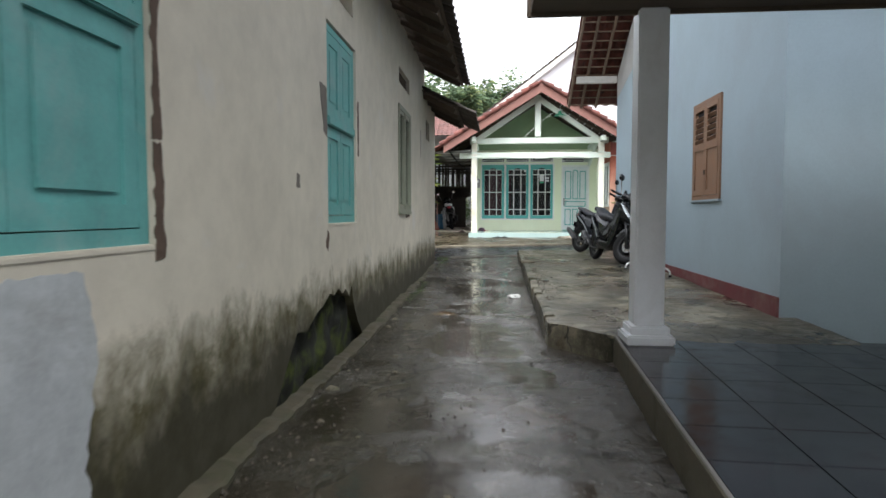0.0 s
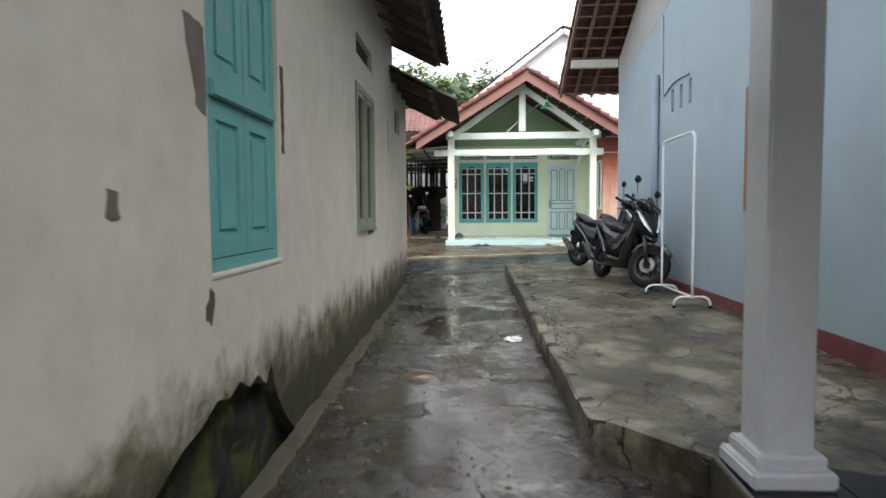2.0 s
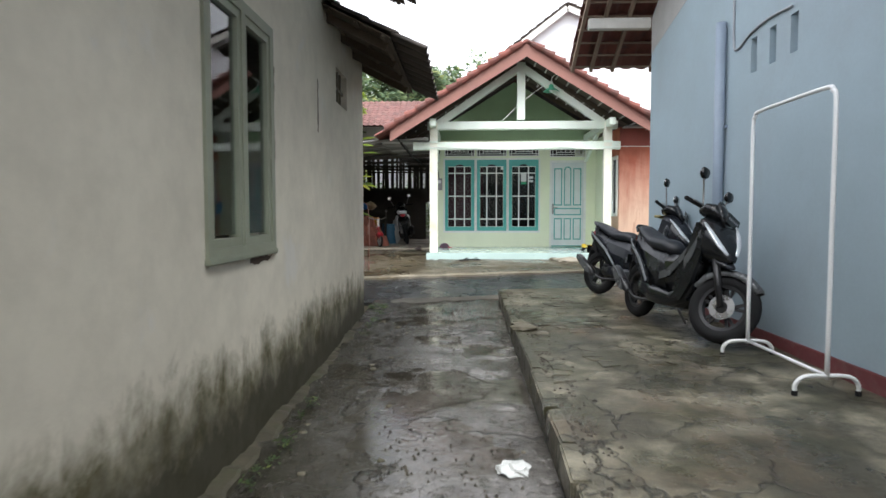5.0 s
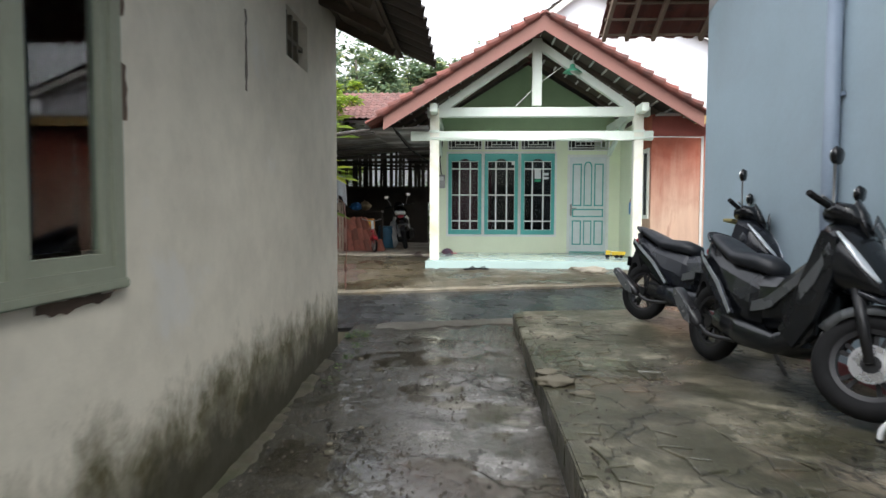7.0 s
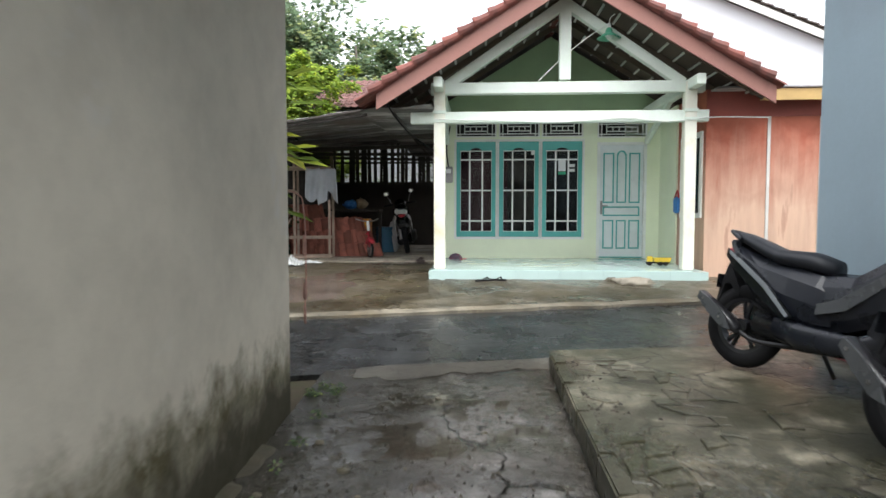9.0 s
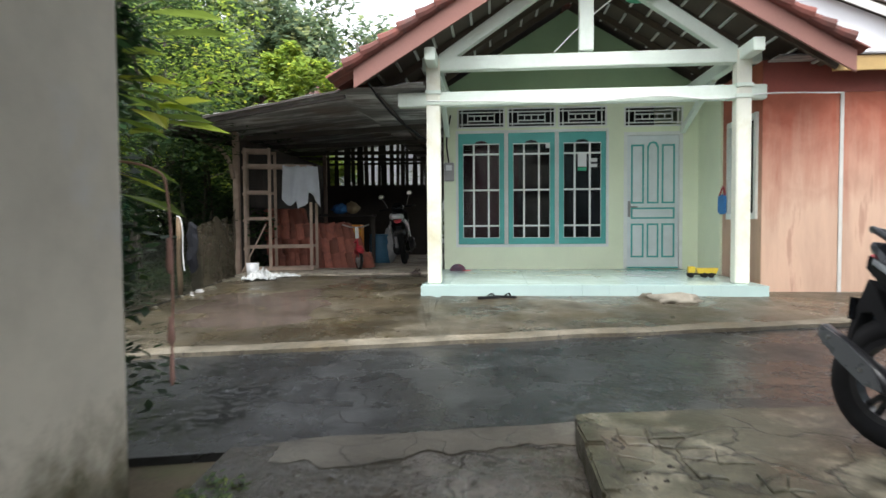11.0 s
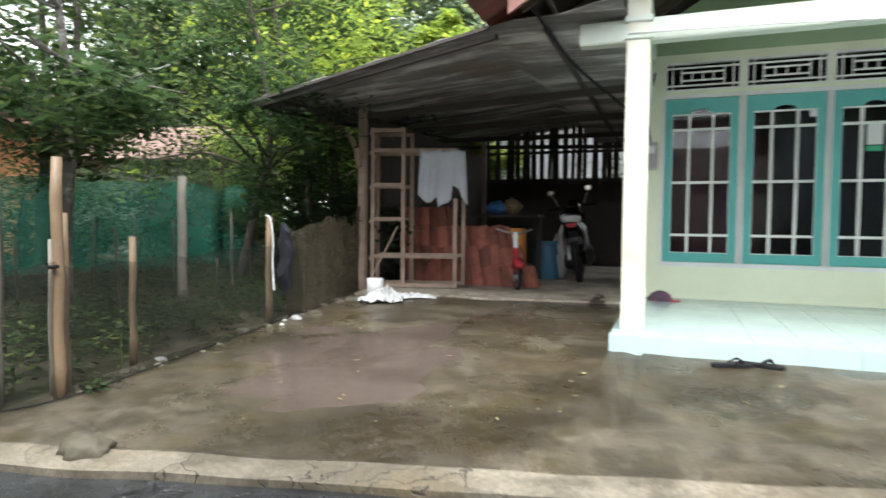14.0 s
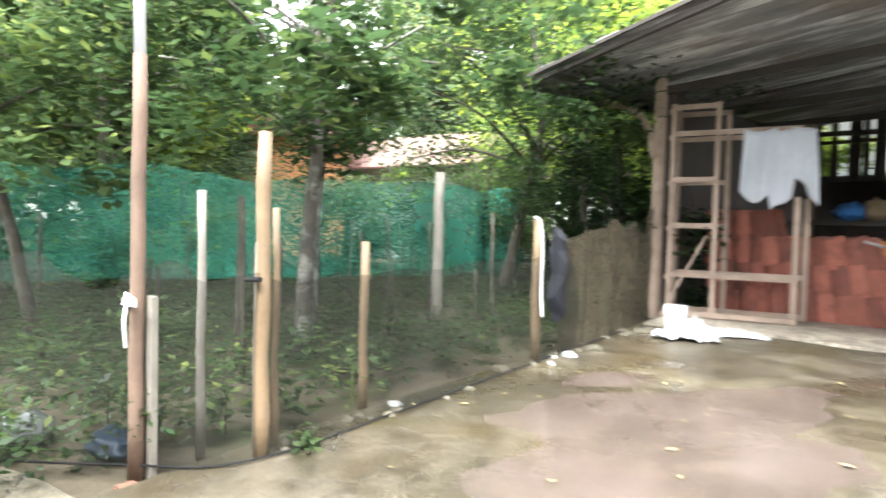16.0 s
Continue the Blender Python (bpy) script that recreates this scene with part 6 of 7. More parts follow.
def wheel(parent, x, z, r, w, tyre_mat, rim_mat, name="wheel", spokes=5, disc=True, y=0.0):
    """A tyred wheel with an axle along y."""
    bm = B()
    n, m = 28, 8
    rr = w / 2
    vs = [[bm.verts.new((x + (r - rr + rr * 1.05 * math.cos(b)) * math.cos(a), y + rr * math.sin(b), z + (r - rr + rr * 1.05 * math.cos(b)) * math.sin(a))) for b in [2 * math.pi * k / m for k in range(m)]] for a in [2 * math.pi * i / n for i in range(n)]]
    for i in range(n):
        for k in range(m):
            bm.faces.new((vs[i][k], vs[i][(k + 1) % m], vs[(i + 1) % n][(k + 1) % m], vs[(i + 1) % n][k]))
    t = part(name, bm, tyre_mat, parent, smooth=True)
    bm = B()
    ro, ri = r - w * 0.86, r - w * 1.12
    ring = [[bm.verts.new((x + q * math.cos(a), y + s, z + q * math.sin(a))) for q, s in ((ro, -rr * 0.7), (ro, rr * 0.7), (ri, rr * 0.6), (ri, -rr * 0.6))] for a in [2 * math.pi * i / n for i in range(n)]]
    for i in range(n):
        for k in range(4):
            bm.faces.new((ring[i][k], ring[i][(k + 1) % 4], ring[(i + 1) % n][(k + 1) % 4], ring[(i + 1) % n][k]))
    rim = part("rim", bm, rim_mat, t)
    for i in range(spokes):
        a = 2 * math.pi * i / spokes + 0.3
        for da in (-0.16, 0.16):
            part("spoke", bar(B(), (x + 0.035 * math.cos(a), y, z + 0.035 * math.sin(a)), (x + ri * 1.02 * math.cos(a + da), y, z + ri * 1.02 * math.sin(a + da)), 0.022, 0.018, up=(0, 1, 0)), rim_mat, t)
    part("hub", tube(B(), [(x, y - 0.055, z), (x, y + 0.055, z)], 0.045, 12), rim_mat, t)
    if disc:
        bm = tube(B(), [(x, y - 0.052, z), (x, y - 0.048, z)], 0.095, 20)
        part("brake_disc", bm, M_DISC, t)
    return t


M_PAINTBLACK = plain("glossy_black_bodywork", (0.007, 0.008, 0.010), 0.22, 0.3, 4, 50, 0.0, dirt=(0.03, 0.03, 0.03), dirt_amount=0.25)
M_PAINTGREY = plain("dark_grey_bodywork", (0.012, 0.0140, 0.020), 0.28, 0.2, 4, 50, 0.0, dirt=(0.035, 0.035, 0.035), dirt_amount=0.3)
M_SILVER = plain("silver_grey_bodywork", (0.32, 0.34, 0.36), 0.35, 0.1, 4, 50, 0.0, metal=0.4)
M_SEAT = plain("black_vinyl_seat", (0.012, 0.014, 0.019), 0.5, 0.2, 8, 90, 0.15)
M_LENS = plain("clear_headlight_lens", (0.70, 0.74, 0.78), 0.12, 0.1, 5, 40, 0.0, metal=0.3)
M_WHITEPAINT = plain("white_bodywork", (0.75, 0.75, 0.76), 0.3, 0.05, 4, 50, 0.0)
M_MIRROR = plain("mirror_face", (0.8, 0.8, 0.8), 0.04, 0.02, 4, 40, 0.0, metal=1.0)
M_FENDER = plain("satin_grey_fender", (0.10, 0.105, 0.11), 0.3, 0.1, 5, 40, 0.0, metal=0.3)
M_DISC = plain("bright_brake_steel", (0.62, 0.62, 0.63), 0.3, 0.1, 9, 60, 0.0, metal=0.9)
M_RIMMETAL = plain("black_alloy", (0.018, 0.018, 0.020), 0.35, 0.1, 5, 40, 0.0)


def scooter(at, rz, label, body, accent, size=1.1, steer=0.0):
    """An automatic scooter heading along its own x axis, rear axle at x = 0."""
    s = thing("scooter", label, "scooter", at, rz, group="parked scooters")
    s.scale = (size, size, size)
    s.rotation_euler[0] = radians(-9)
    R = 0.265
    wheel(s, 0.0, R, R, 0.10, M_BLACKRUB, M_RIMMETAL, "rear_wheel", disc=False)
    wheel(s, 1.27, R, R, 0.10, M_BLACKRUB, M_RIMMETAL, "front_wheel")
    for y in (-0.075, 0.075):
        part("fork_leg", tube(B(), [(1.27, y, R), (1.10, y, 0.66)], [0.024, 0.028], 10), M_RIMMETAL, s, smooth=True)
    bm = B()
    prev = None
    for k in range(13):
        a = math.radians(38 + 118 * k / 12)
        rr = R + 0.028
        half = 0.062 if 1 < k < 11 else 0.04
        ring = [bm.verts.new((1.27 + (rr + dz) * math.cos(a) + 0.0, y, R + (rr + dz) * math.sin(a))) for y, dz in ((-half, -0.05), (-half * 0.8, 0.0), (0, 0.012), (half * 0.8, 0.0), (half, -0.05))]
        if prev:
            for i in range(4):
                bm.faces.new((prev[i], prev[i + 1], ring[i + 1], ring[i]))
        prev = ring
    f = part("front_fender", bm, M_FENDER if accent is not M_WHITEPAINT else accent, s, smooth=True)
    f.modifiers.new("thickness", "SOLIDIFY").thickness = 0.008
    part("body", loft(B(), [(-0.38, 0.795, 0.025, 0.035), (-0.25, 0.755, 0.060, 0.075), (-0.08, 0.67, 0.105, 0.115), (0.12, 0.56, 0.165, 0.135), (0.32, 0.49, 0.20, 0.145), (0.48, 0.45, 0.20, 0.135), (0.58, 0.43, 0.17, 0.11)], 2.1, 12), body, s)
    for y in (-0.13, 0.13):
        sg = 1 if y > 0 else -1
        part("side_panel", panel(B(), [(-0.28, 0.70), (-0.05, 0.62), (0.18, 0.46), (0.34, 0.34), (0.40, 0.37), (0.22, 0.55), (0.0, 0.70), (-0.26, 0.75)], [], lambda u, v: (u, y + sg * (0.028 - 0.16 * max(0, -u)), v), Vector((0, 0.008 * sg, 0))), accent, s)
        part("silver_trim", panel(B(), [(-0.20, 0.715), (0.02, 0.655), (0.20, 0.52), (0.36, 0.36), (0.375, 0.372), (0.22, 0.54), (0.03, 0.68), (-0.19, 0.735)], [], lambda u, v: (u, y + sg * (0.037 - 0.16 * max(0, -u)), v), Vector((0, 0.006 * sg, 0))), M_SILVER, s)
        part("shield_trim", panel(B(), [(0.90, 0.60), (0.93, 0.52), (1.0, 0.62), (1.06, 0.78), (1.04, 0.80)], [], lambda u, v: (u, y * 1.25 + sg * 0.002 - sg * 0.10 * max(0, u - 0.95), v), Vector((0, 0.004 * sg, 0))), M_FENDER, s)
        part("side_skirt", loft(B(), [(0.28, 0.30, 0.06, 0.03, y), (0.45, 0.26, 0.075, 0.04, y), (0.75, 0.25, 0.06, 0.04, y), (0.92, 0.32, 0.07, 0.035, y * 0.9), (1.0, 0.42, 0.08, 0.02, y * 0.8)]), body, s, smooth=True)
        part("leg_guard", panel(B(), [(0.80, 0.34), (0.92, 0.26), (1.02, 0.42), (1.09, 0.66), (1.08, 0.86), (0.98, 0.90), (0.92, 0.70)], [], lambda u, v: (u, y * 1.25 - sg * 0.10 * max(0, u - 0.95) , v), Vector((0, -0.03 * sg, 0))), body, s)
        part("grip", tube(B(), [(0.90, y * 1.1, 0.995), (0.86, y * 2.55, 0.985)], 0.017, 10), M_BLACKRUB, s, smooth=True)
        part("brake_lever", tube(B(), smooth_path([(0.93, y * 1.2, 0.995), (0.94, y * 1.8, 0.985), (0.92, y * 2.5, 0.98)]), 0.006, 6), M_METAL, s)
        m = part("mirror", loft(B(), [(0.885, 1.225, 0.035, 0.045, y * 2.0), (0.90, 1.225, 0.047, 0.062, y * 2.0), (0.925, 1.225, 0.035, 0.045, y * 2.0)], 2.4), M_PAINTBLACK, s, smooth=True)
        part("stalk", tube(B(), smooth_path([(0.93, y * 1.35, 1.0), (0.915, y * 1.55, 1.09), (0.905, y * 1.95, 1.185)]), 0.007, 6), M_METAL, m)
        part("glass", loft(B(), [(0.881, 1.225, 0.03, 0.04, y * 2.0), (0.884, 1.225, 0.03, 0.04, y * 2.0)], 2.4), M_MIRROR, m)
        part("headlight", loft(B(), [(1.265, 0.672, 0.008, 0.012, y * 0.32), (1.208, 0.738, 0.018, 0.026, y * 0.62), (1.145, 0.815, 0.018, 0.022, y * 0.88), (1.07, 0.895, 0.008, 0.012, y * 1.06)], 2.2), M_LENS, s, "clear slanted headlight", smooth=True)
    part("front_cowl", loft(B(), [(0.94, 0.78, 0.19, 0.14), (1.04, 0.76, 0.19, 0.165), (1.13, 0.73, 0.14, 0.14), (1.21, 0.685, 0.085, 0.09), (1.275, 0.635, 0.03, 0.035)], 2.4), body, s, smooth=True)
    part("nose_beak", loft(B(), [(1.08, 0.63, 0.04, 0.10), (1.2, 0.60, 0.03, 0.08), (1.29, 0.575, 0.012, 0.03)], 2.2), accent, s, smooth=True)
    part("inner_shield", loft(B(), [(0.86, 0.45, 0.16, 0.13), (0.93, 0.60, 0.28, 0.14), (0.98, 0.68, 0.24, 0.12)], 3), M_PAINTBLACK, s, smooth=True)
    part("handlebar_cover", loft(B(), [(0.86, 0.99, 0.03, 0.07), (0.92, 1.0, 0.055, 0.12), (1.0, 0.99, 0.065, 0.115), (1.07, 0.955, 0.035, 0.07)], 2.4), M_PAINTBLACK, s, smooth=True)
    part("windscreen", loft(B(), [(1.0, 1.04, 0.05, 0.085), (1.05, 0.97, 0.06, 0.09), (1.10, 0.90, 0.04, 0.07)], 2.4), M_PAINTBLACK, s, smooth=True)
    plate = part("number_plate", box(B(), 1.118, 1.124, -0.12, 0.12, 0.905, 0.985, 0.002), M_PAINTBLACK, s)
    for k, w in enumerate((0.02, 0.018, 0.018, 0.018, 0.02, 0.018)):
        yy = -0.085 + 0.034 * k
        part("mark", box(B(), 1.124, 1.126, yy - w / 3, yy + w / 3, 0.938, 0.960), M_SILVER, plate)
    part("centre_fairing", loft(B(), [(0.48, 0.46, 0.19, 0.115), (0.66, 0.48, 0.17, 0.12), (0.82, 0.56, 0.20, 0.13), (0.95, 0.66, 0.23, 0.135)], 2.1, 12), body, s)
    for sg in (1, -1):
        part("fairing_trim", panel(B(), [(0.50, 0.40), (0.66, 0.44), (0.86, 0.60), (0.92, 0.74), (0.82, 0.64), (0.62, 0.50), (0.50, 0.46)], [], lambda u, v: (u, sg * (0.118 + 0.03 * (u - 0.5)), v), Vector((0, 0.010 * sg, 0))), M_FENDER, s)
    part("floorboard", box(B(), 0.44, 0.96, -0.14, 0.14, 0.27, 0.31, 0.015), M_PAINTBLACK, s)
    part("underbody", loft(B(), [(0.1, 0.30, 0.08, 0.09), (0.4, 0.24, 0.07, 0.11), (0.8, 0.24, 0.05, 0.10), (1.0, 0.34, 0.06, 0.06)], 3), M_PAINTBLACK, s, smooth=True)
    part("seat", loft(B(), [(-0.30, 0.855, 0.018, 0.055), (-0.10, 0.825, 0.036, 0.100), (0.08, 0.775, 0.045, 0.12), (0.22, 0.715, 0.050, 0.13), (0.42, 0.70, 0.06, 0.115), (0.54, 0.67, 0.05, 0.07)], 2.6), M_SEAT, s, smooth=True)
    part("grab_rail", tube(B(), smooth_path([(-0.08, -0.11, 0.81), (-0.28, -0.08, 0.855), (-0.42, 0.0, 0.87), (-0.28, 0.08, 0.855), (-0.08, 0.11, 0.81)]), 0.015, 8), M_PAINTGREY, s, smooth=True)
    part("tail_light", loft(B(), [(-0.395, 0.72, 0.012, 0.03), (-0.36, 0.735, 0.03, 0.06), (-0.30, 0.745, 0.03, 0.07)], 2.4), M_RED, s, "red tail light", smooth=True)
    bm = B()
    panel(bm, [(-0.10, 0.50), (-0.26, 0.62), (-0.34, 0.66), (-0.46, 0.50), (-0.50, 0.40), (-0.46, 0.40), (-0.38, 0.52), (-0.28, 0.53), (-0.1, 0.44)], [], lambda u, v: (u, -0.05, v), Vector((0, 0.1, 0)))
    part("rear_fender", bm, M_BLACKRUB, s)
    part("rear_plate", box(B(), -0.435, -0.425, -0.1, 0.1, 0.49, 0.58, 0.002), M_PAINTBLACK, s)
    part("exhaust_pipe", tube(B(), smooth_path([(0.42, -0.10, 0.20), (0.18, -0.14, 0.19), (0.06, -0.15, 0.235)]), 0.014, 10), M_RIMMETAL, s, smooth=True)
    muf = part("muffler", loft(B(), [(0.08, 0.24, 0.03, 0.025, -0.16), (0.0, 0.275, 0.052, 0.045, -0.165), (-0.22, 0.375, 0.055, 0.048, -0.17), (-0.34, 0.435, 0.048, 0.042, -0.17), (-0.37, 0.45, 0.03, 0.028, -0.17)], 2.6), M_RIMMETAL, s, smooth=True)
    part("heat_shield", panel(B(), [(0.04, 0.235), (-0.02, 0.325), (-0.20, 0.425), (-0.33, 0.475), (-0.35, 0.43), (-0.22, 0.335), (-0.06, 0.25)], [], lambda u, v: (u, -0.214, v), Vector((0, -0.012, 0))), M_FENDER, muf)
    for u, v in ((-0.28, 0.425), (-0.08, 0.31)):
        part("bolt", tube(B(), [(u, -0.226, v), (u, -0.232, v)], 0.010, 8), M_METAL, muf)
    part("engine", loft(B(), [(0.0, 0.27, 0.08, 0.07, 0.09), (0.2, 0.26, 0.10, 0.08, 0.08), (0.45, 0.27, 0.09, 0.10)], 3), M_RIMMETAL, s, smooth=True)
    part("shock", tube(B(), [(-0.02, 0.09, 0.30), (0.06, 0.09, 0.58)], 0.03, 10), M_METAL, s)
    for ob in s.children:
        if ob.name.split(".")[0] in ("body", "side_panel", "silver_trim", "seat", "grab_rail", "tail_light", "rear_fender", "rear_plate"):
            for v in ob.data.vertices:
                if v.co.x < 0:
                    v.co.x *= 0.40
    for ob in [c for c in s.children if c.name.split(".")[0] in ("muffler",)] + [c for m in s.children for c in m.children if m.name.split(".")[0] == "muffler"]:
        for v in ob.data.vertices:
            v.co.x = 0.06 + (v.co.x - 0.06) * 0.66
            v.co.z = 0.24 + (v.co.z - 0.24) * 0.9
    # the handlebar and the front wheel are turned about the steering axis
    axis = Vector((-0.17, 0, 0.395)).normalized()
    turn = Matrix.Translation((1.10, 0, 0.66)) @ Matrix.Rotation(math.radians(steer), 4, axis) @ Matrix.Translation((-1.10, 0, -0.66))
    for ob in s.children:
        if ob.name.split(".")[0] in ("front_wheel", "fork_leg", "front_fender", "handlebar_cover", "grip", "brake_lever", "mirror", "windscreen", "number_plate"):
            for q in [ob] + list(ob.children):
                q.data.transform(turn)
    part("side_stand", tube(B(), [(0.42, 0.10, 0.22), (0.45, 0.235, 0.036)], 0.012, 8), M_METAL, s)
    return s


scooter((1.74, 5.65, SLAB(5.6) + 0.018), -78, "black and dark grey scooter parked by the blue wall", M_PAINTBLACK, M_PAINTGREY, 1.075, 35)
s2 = scooter((1.68, 7.22, SLAB(7.2) + 0.018), -59, "matt dark grey scooter parked behind another scooter", M_PAINTGREY, M_PAINTBLACK, 1.06, 30)
part("sticker", box(B(), 0.80, 0.89, -0.10, 0.10, 0.925, 0.950, 0.008), plain("faded_yellow_cloth", (0.42, 0.36, 0.16), 0.8, 0.2, 9, 60, 0.2), s2, "faded yellow cloth tied on the dash")
scooter((-1.53, 15.35, G(15.3) + 0.010), 97, "white and black scooter with red tail light in the garage", M_PAINTBLACK, M_WHITEPAINT, 1.05)
tc = solo("tail_cover", loft(B(), [(-0.14, 0.02, 0.025, 0.07), (0.0, 0.03, 0.06, 0.13), (0.2, 0.0, 0.05, 0.12)]), M_WHITEPAINT, "white tail cowl resting on the garage scooter", "scooter cowl", smooth=True)
tc.matrix_basis = pose(-1.66, 15.24, G(15.1) + 0.83, 0, 0, 97)

# garment rail
M_RAIL = plain("white_powder_coat", (0.80, 0.81, 0.82), 0.4, 0.05, 5, 50, 0.0)
rail = thing("clothes_rail", "white tubular clothes rail standing on the slab", "clothes rail", (2.16, 3.06, SLAB(3.2) + 0.012), 0)
L = 1.04
part("hoop", tube(B(), smooth_path([(0, 0, 0.10), (0, 0, 1.2), (0, 0, 1.755), (0, 0.03, 1.83), (0, 0.09, 1.86), (0, L / 2, 1.865), (0, L - 0.09, 1.86), (0, L - 0.03, 1.83), (0, L, 1.755), (0, L, 1.2), (0, L, 0.10)], 5), 0.0145, 10), M_RAIL, rail, smooth=True)
for y in (0, L):
    ft = part("foot", tube(B(), smooth_path([(-0.19, y, 0.012), (-0.185, y, 0.07), (-0.13, y, 0.115), (0, y, 0.12), (0.13, y, 0.115), (0.185, y, 0.07), (0.19, y, 0.012)], 5), 0.0135, 10), M_RAIL, rail, smooth=True)
    for x in (-0.19, 0.19):
        part("rubber_cap", tube(B(), [(x, y, 0.0), (x, y, 0.03)], 0.018, 10), M_BLACKRUB, ft)
part("stretcher", tube(B(), [(0, 0, 0.12), (0, L, 0.12)], 0.012, 10), M_RAIL, rail, smooth=True)
rng = random.Random(12)

# child's bicycle
kb = thing("child_bicycle", "small red child's bicycle leaning on the tiles", "bicycle", (-2.32, 14.55, G(14.5)), -62)
wheel(kb, 0.0, 0.16, 0.16, 0.045, M_BLACKRUB, M_METAL, spokes=6, disc=False)
wheel(kb, 0.52, 0.16, 0.16, 0.045, M_BLACKRUB, M_METAL, spokes=6, disc=False)
for a, b in (((0, 0, 0.16), (0.18, 0, 0.2)), ((0, 0, 0.16), (0.12, 0, 0.42)), ((0.18, 0, 0.2), (0.12, 0, 0.46)), ((0.18, 0, 0.2), (0.43, 0, 0.40)), ((0.13, 0, 0.40), (0.42, 0, 0.47)), ((0.52, 0, 0.16), (0.41, 0, 0.5))):
    part("frame_tube", tube(B(), [a, b], 0.018, 8), M_RED, kb, smooth=True)
part("front_guard", loft(B(), [(0.45, 0.28, 0.04, 0.05), (0.55, 0.34, 0.05, 0.06), (0.66, 0.3, 0.03, 0.04)]), M_RED, kb, smooth=True)
part("stem", tube(B(), [(0.41, 0, 0.5), (0.38, 0, 0.68)], 0.03, 8), M_WHITEPAINT, kb)
part("handlebar", tube(B(), smooth_path([(0.33, -0.22, 0.72), (0.38, -0.08, 0.68), (0.38, 0.08, 0.68), (0.33, 0.22, 0.72)]), 0.012, 8), M_METAL, kb)
part("saddle", loft(B(), [(0.0, 0.49, 0.02, 0.06), (0.1, 0.49, 0.025, 0.055), (0.22, 0.48, 0.015, 0.025)]), M_BLACKRUB, kb, smooth=True)

# garage clutter
M_BLUEPLASTIC = plain("blue_plastic", (0.05, 0.16, 0.26), 0.45, 0.15, 5, 40, 0.05)
drum = thing("plastic_drum", "blue plastic drum in the dark garage", "drum", (-2.05, 15.75, G(15.7)))
part("shell", tube(B(), smooth_path([(0, 0, 0), (0, 0, 0.05), (0, 0, 0.25), (0, 0, 0.42), (0, 0, 0.5)], 3), [0.18, 0.19, 0.2, 0.2, 0.2, 0.205, 0.2, 0.2, 0.2, 0.2, 0.19, 0.19, 0.18], 18), M_BLUEPLASTIC, drum, smooth=True)
part("lid", tube(B(), [(0, 0, 0.5), (0, 0, 0.54)], 0.195, 18), M_BLUEPLASTIC, drum)
M_SACK = plain("dusty_white_sack", (0.45, 0.46, 0.45), 0.9, 0.15, 6, 60, 0.3)


def heap(name, at, size, seed, mat, label, category):
    bm = B()
    bmesh.ops.create_icosphere(bm, subdivisions=3, radius=1)
    for v in bm.verts:
        k = 1 + 0.35 * noise.noise(v.co * 2.3 + Vector((seed, 0, 0))) + 0.22 * noise.noise(v.co * 6 + Vector((seed, 0, 0)))
        v.co = Vector((v.co.x * size[0] * k, v.co.y * size[1] * k, max(0.0, (v.co.z * 0.5 + 0.5) * size[2] * k)))
    return solo(name, bm, mat, label, category, at=at, smooth=True)


heap("sack", (-1.88, 15.75, G(15.6)), (0.14, 0.12, 0.60), 2, M_SACK, "upright dusty white sack beside the drum", "sack")
crate = thing("crate", "orange-yellow plastic crate standing on end", "crate", (-2.45, 15.0, G(15.0)))
part("body", box(B(), 0, 0.2, 0, 0.3, 0, 0.72, 0.015), plain("orange_plastic", (0.75, 0.28, 0.03), 0.5, 0.15, 5, 40, 0.05), crate)
for z in (0.15, 0.3, 0.45, 0.6):
    part("rib", box(B(), -0.006, 0.206, -0.006, 0.0, z, z + 0.02), M_YELLOW, crate)
heap("bundle", (-2.72, 15.45, 1.042), (0.14, 0.1, 0.16), 5, plain("blue_bundle_cloth", (0.04, 0.16, 0.42), 0.9, 0.2, 6, 60, 0.2), "blue cloth bundle on the garage ledge", "bundle")
heap("carton", (-2.5, 15.5, 1.042), (0.12, 0.12, 0.2), 9, plain("brown_card", (0.30, 0.22, 0.13), 0.9, 0.15, 6, 60, 0.1), "crumpled brown carton on the ledge", "carton")


def crumpled(at, rz, lx, ly, high, seed, label):
    """A thin sheet of plastic, thrown down in sharp folds."""
    bm = B()
    nx, ny = 18, 12
    g = []
    for i in range(nx + 1):
        col = []
        for j in range(ny + 1):
            u, v = i / nx - 0.5, j / ny - 0.5
            q = Vector((u * 7 + seed, v * 6, 0))
            ridge = 1 - abs(noise.noise(q)) * 2.4 + 0.5 * noise.noise(q * 2.3)
            edge = max(0.0, 1 - (2 * u) ** 2) * max(0.0, 1 - (2 * v) ** 2)
            col.append(bm.verts.new((u * lx + 0.06 * lx * noise.noise(q * 1.3 + Vector((0, 0, 4))), v * ly * (1 + 0.5 * noise.noise(Vector((u * 4, seed, 0)))) + 0.08 * ly * noise.noise(q + Vector((0, 0, 9))), 0.006 + high * max(0.0, ridge) * (0.25 + edge))))
        g.append(col)
    for a, b in zip(g, g[1:]):
        for j in range(ny):
            bm.faces.new((a[j], b[j], b[j + 1], a[j + 1]))
    ob = solo("plastic_sheet", bm, M_PLASTIC, label, "plastic sheet")
    ob.matrix_basis = pose(*at, 0, 0, rz)
    ob.modifiers.new("thickness", "SOLIDIFY").thickness = 0.003
    return ob


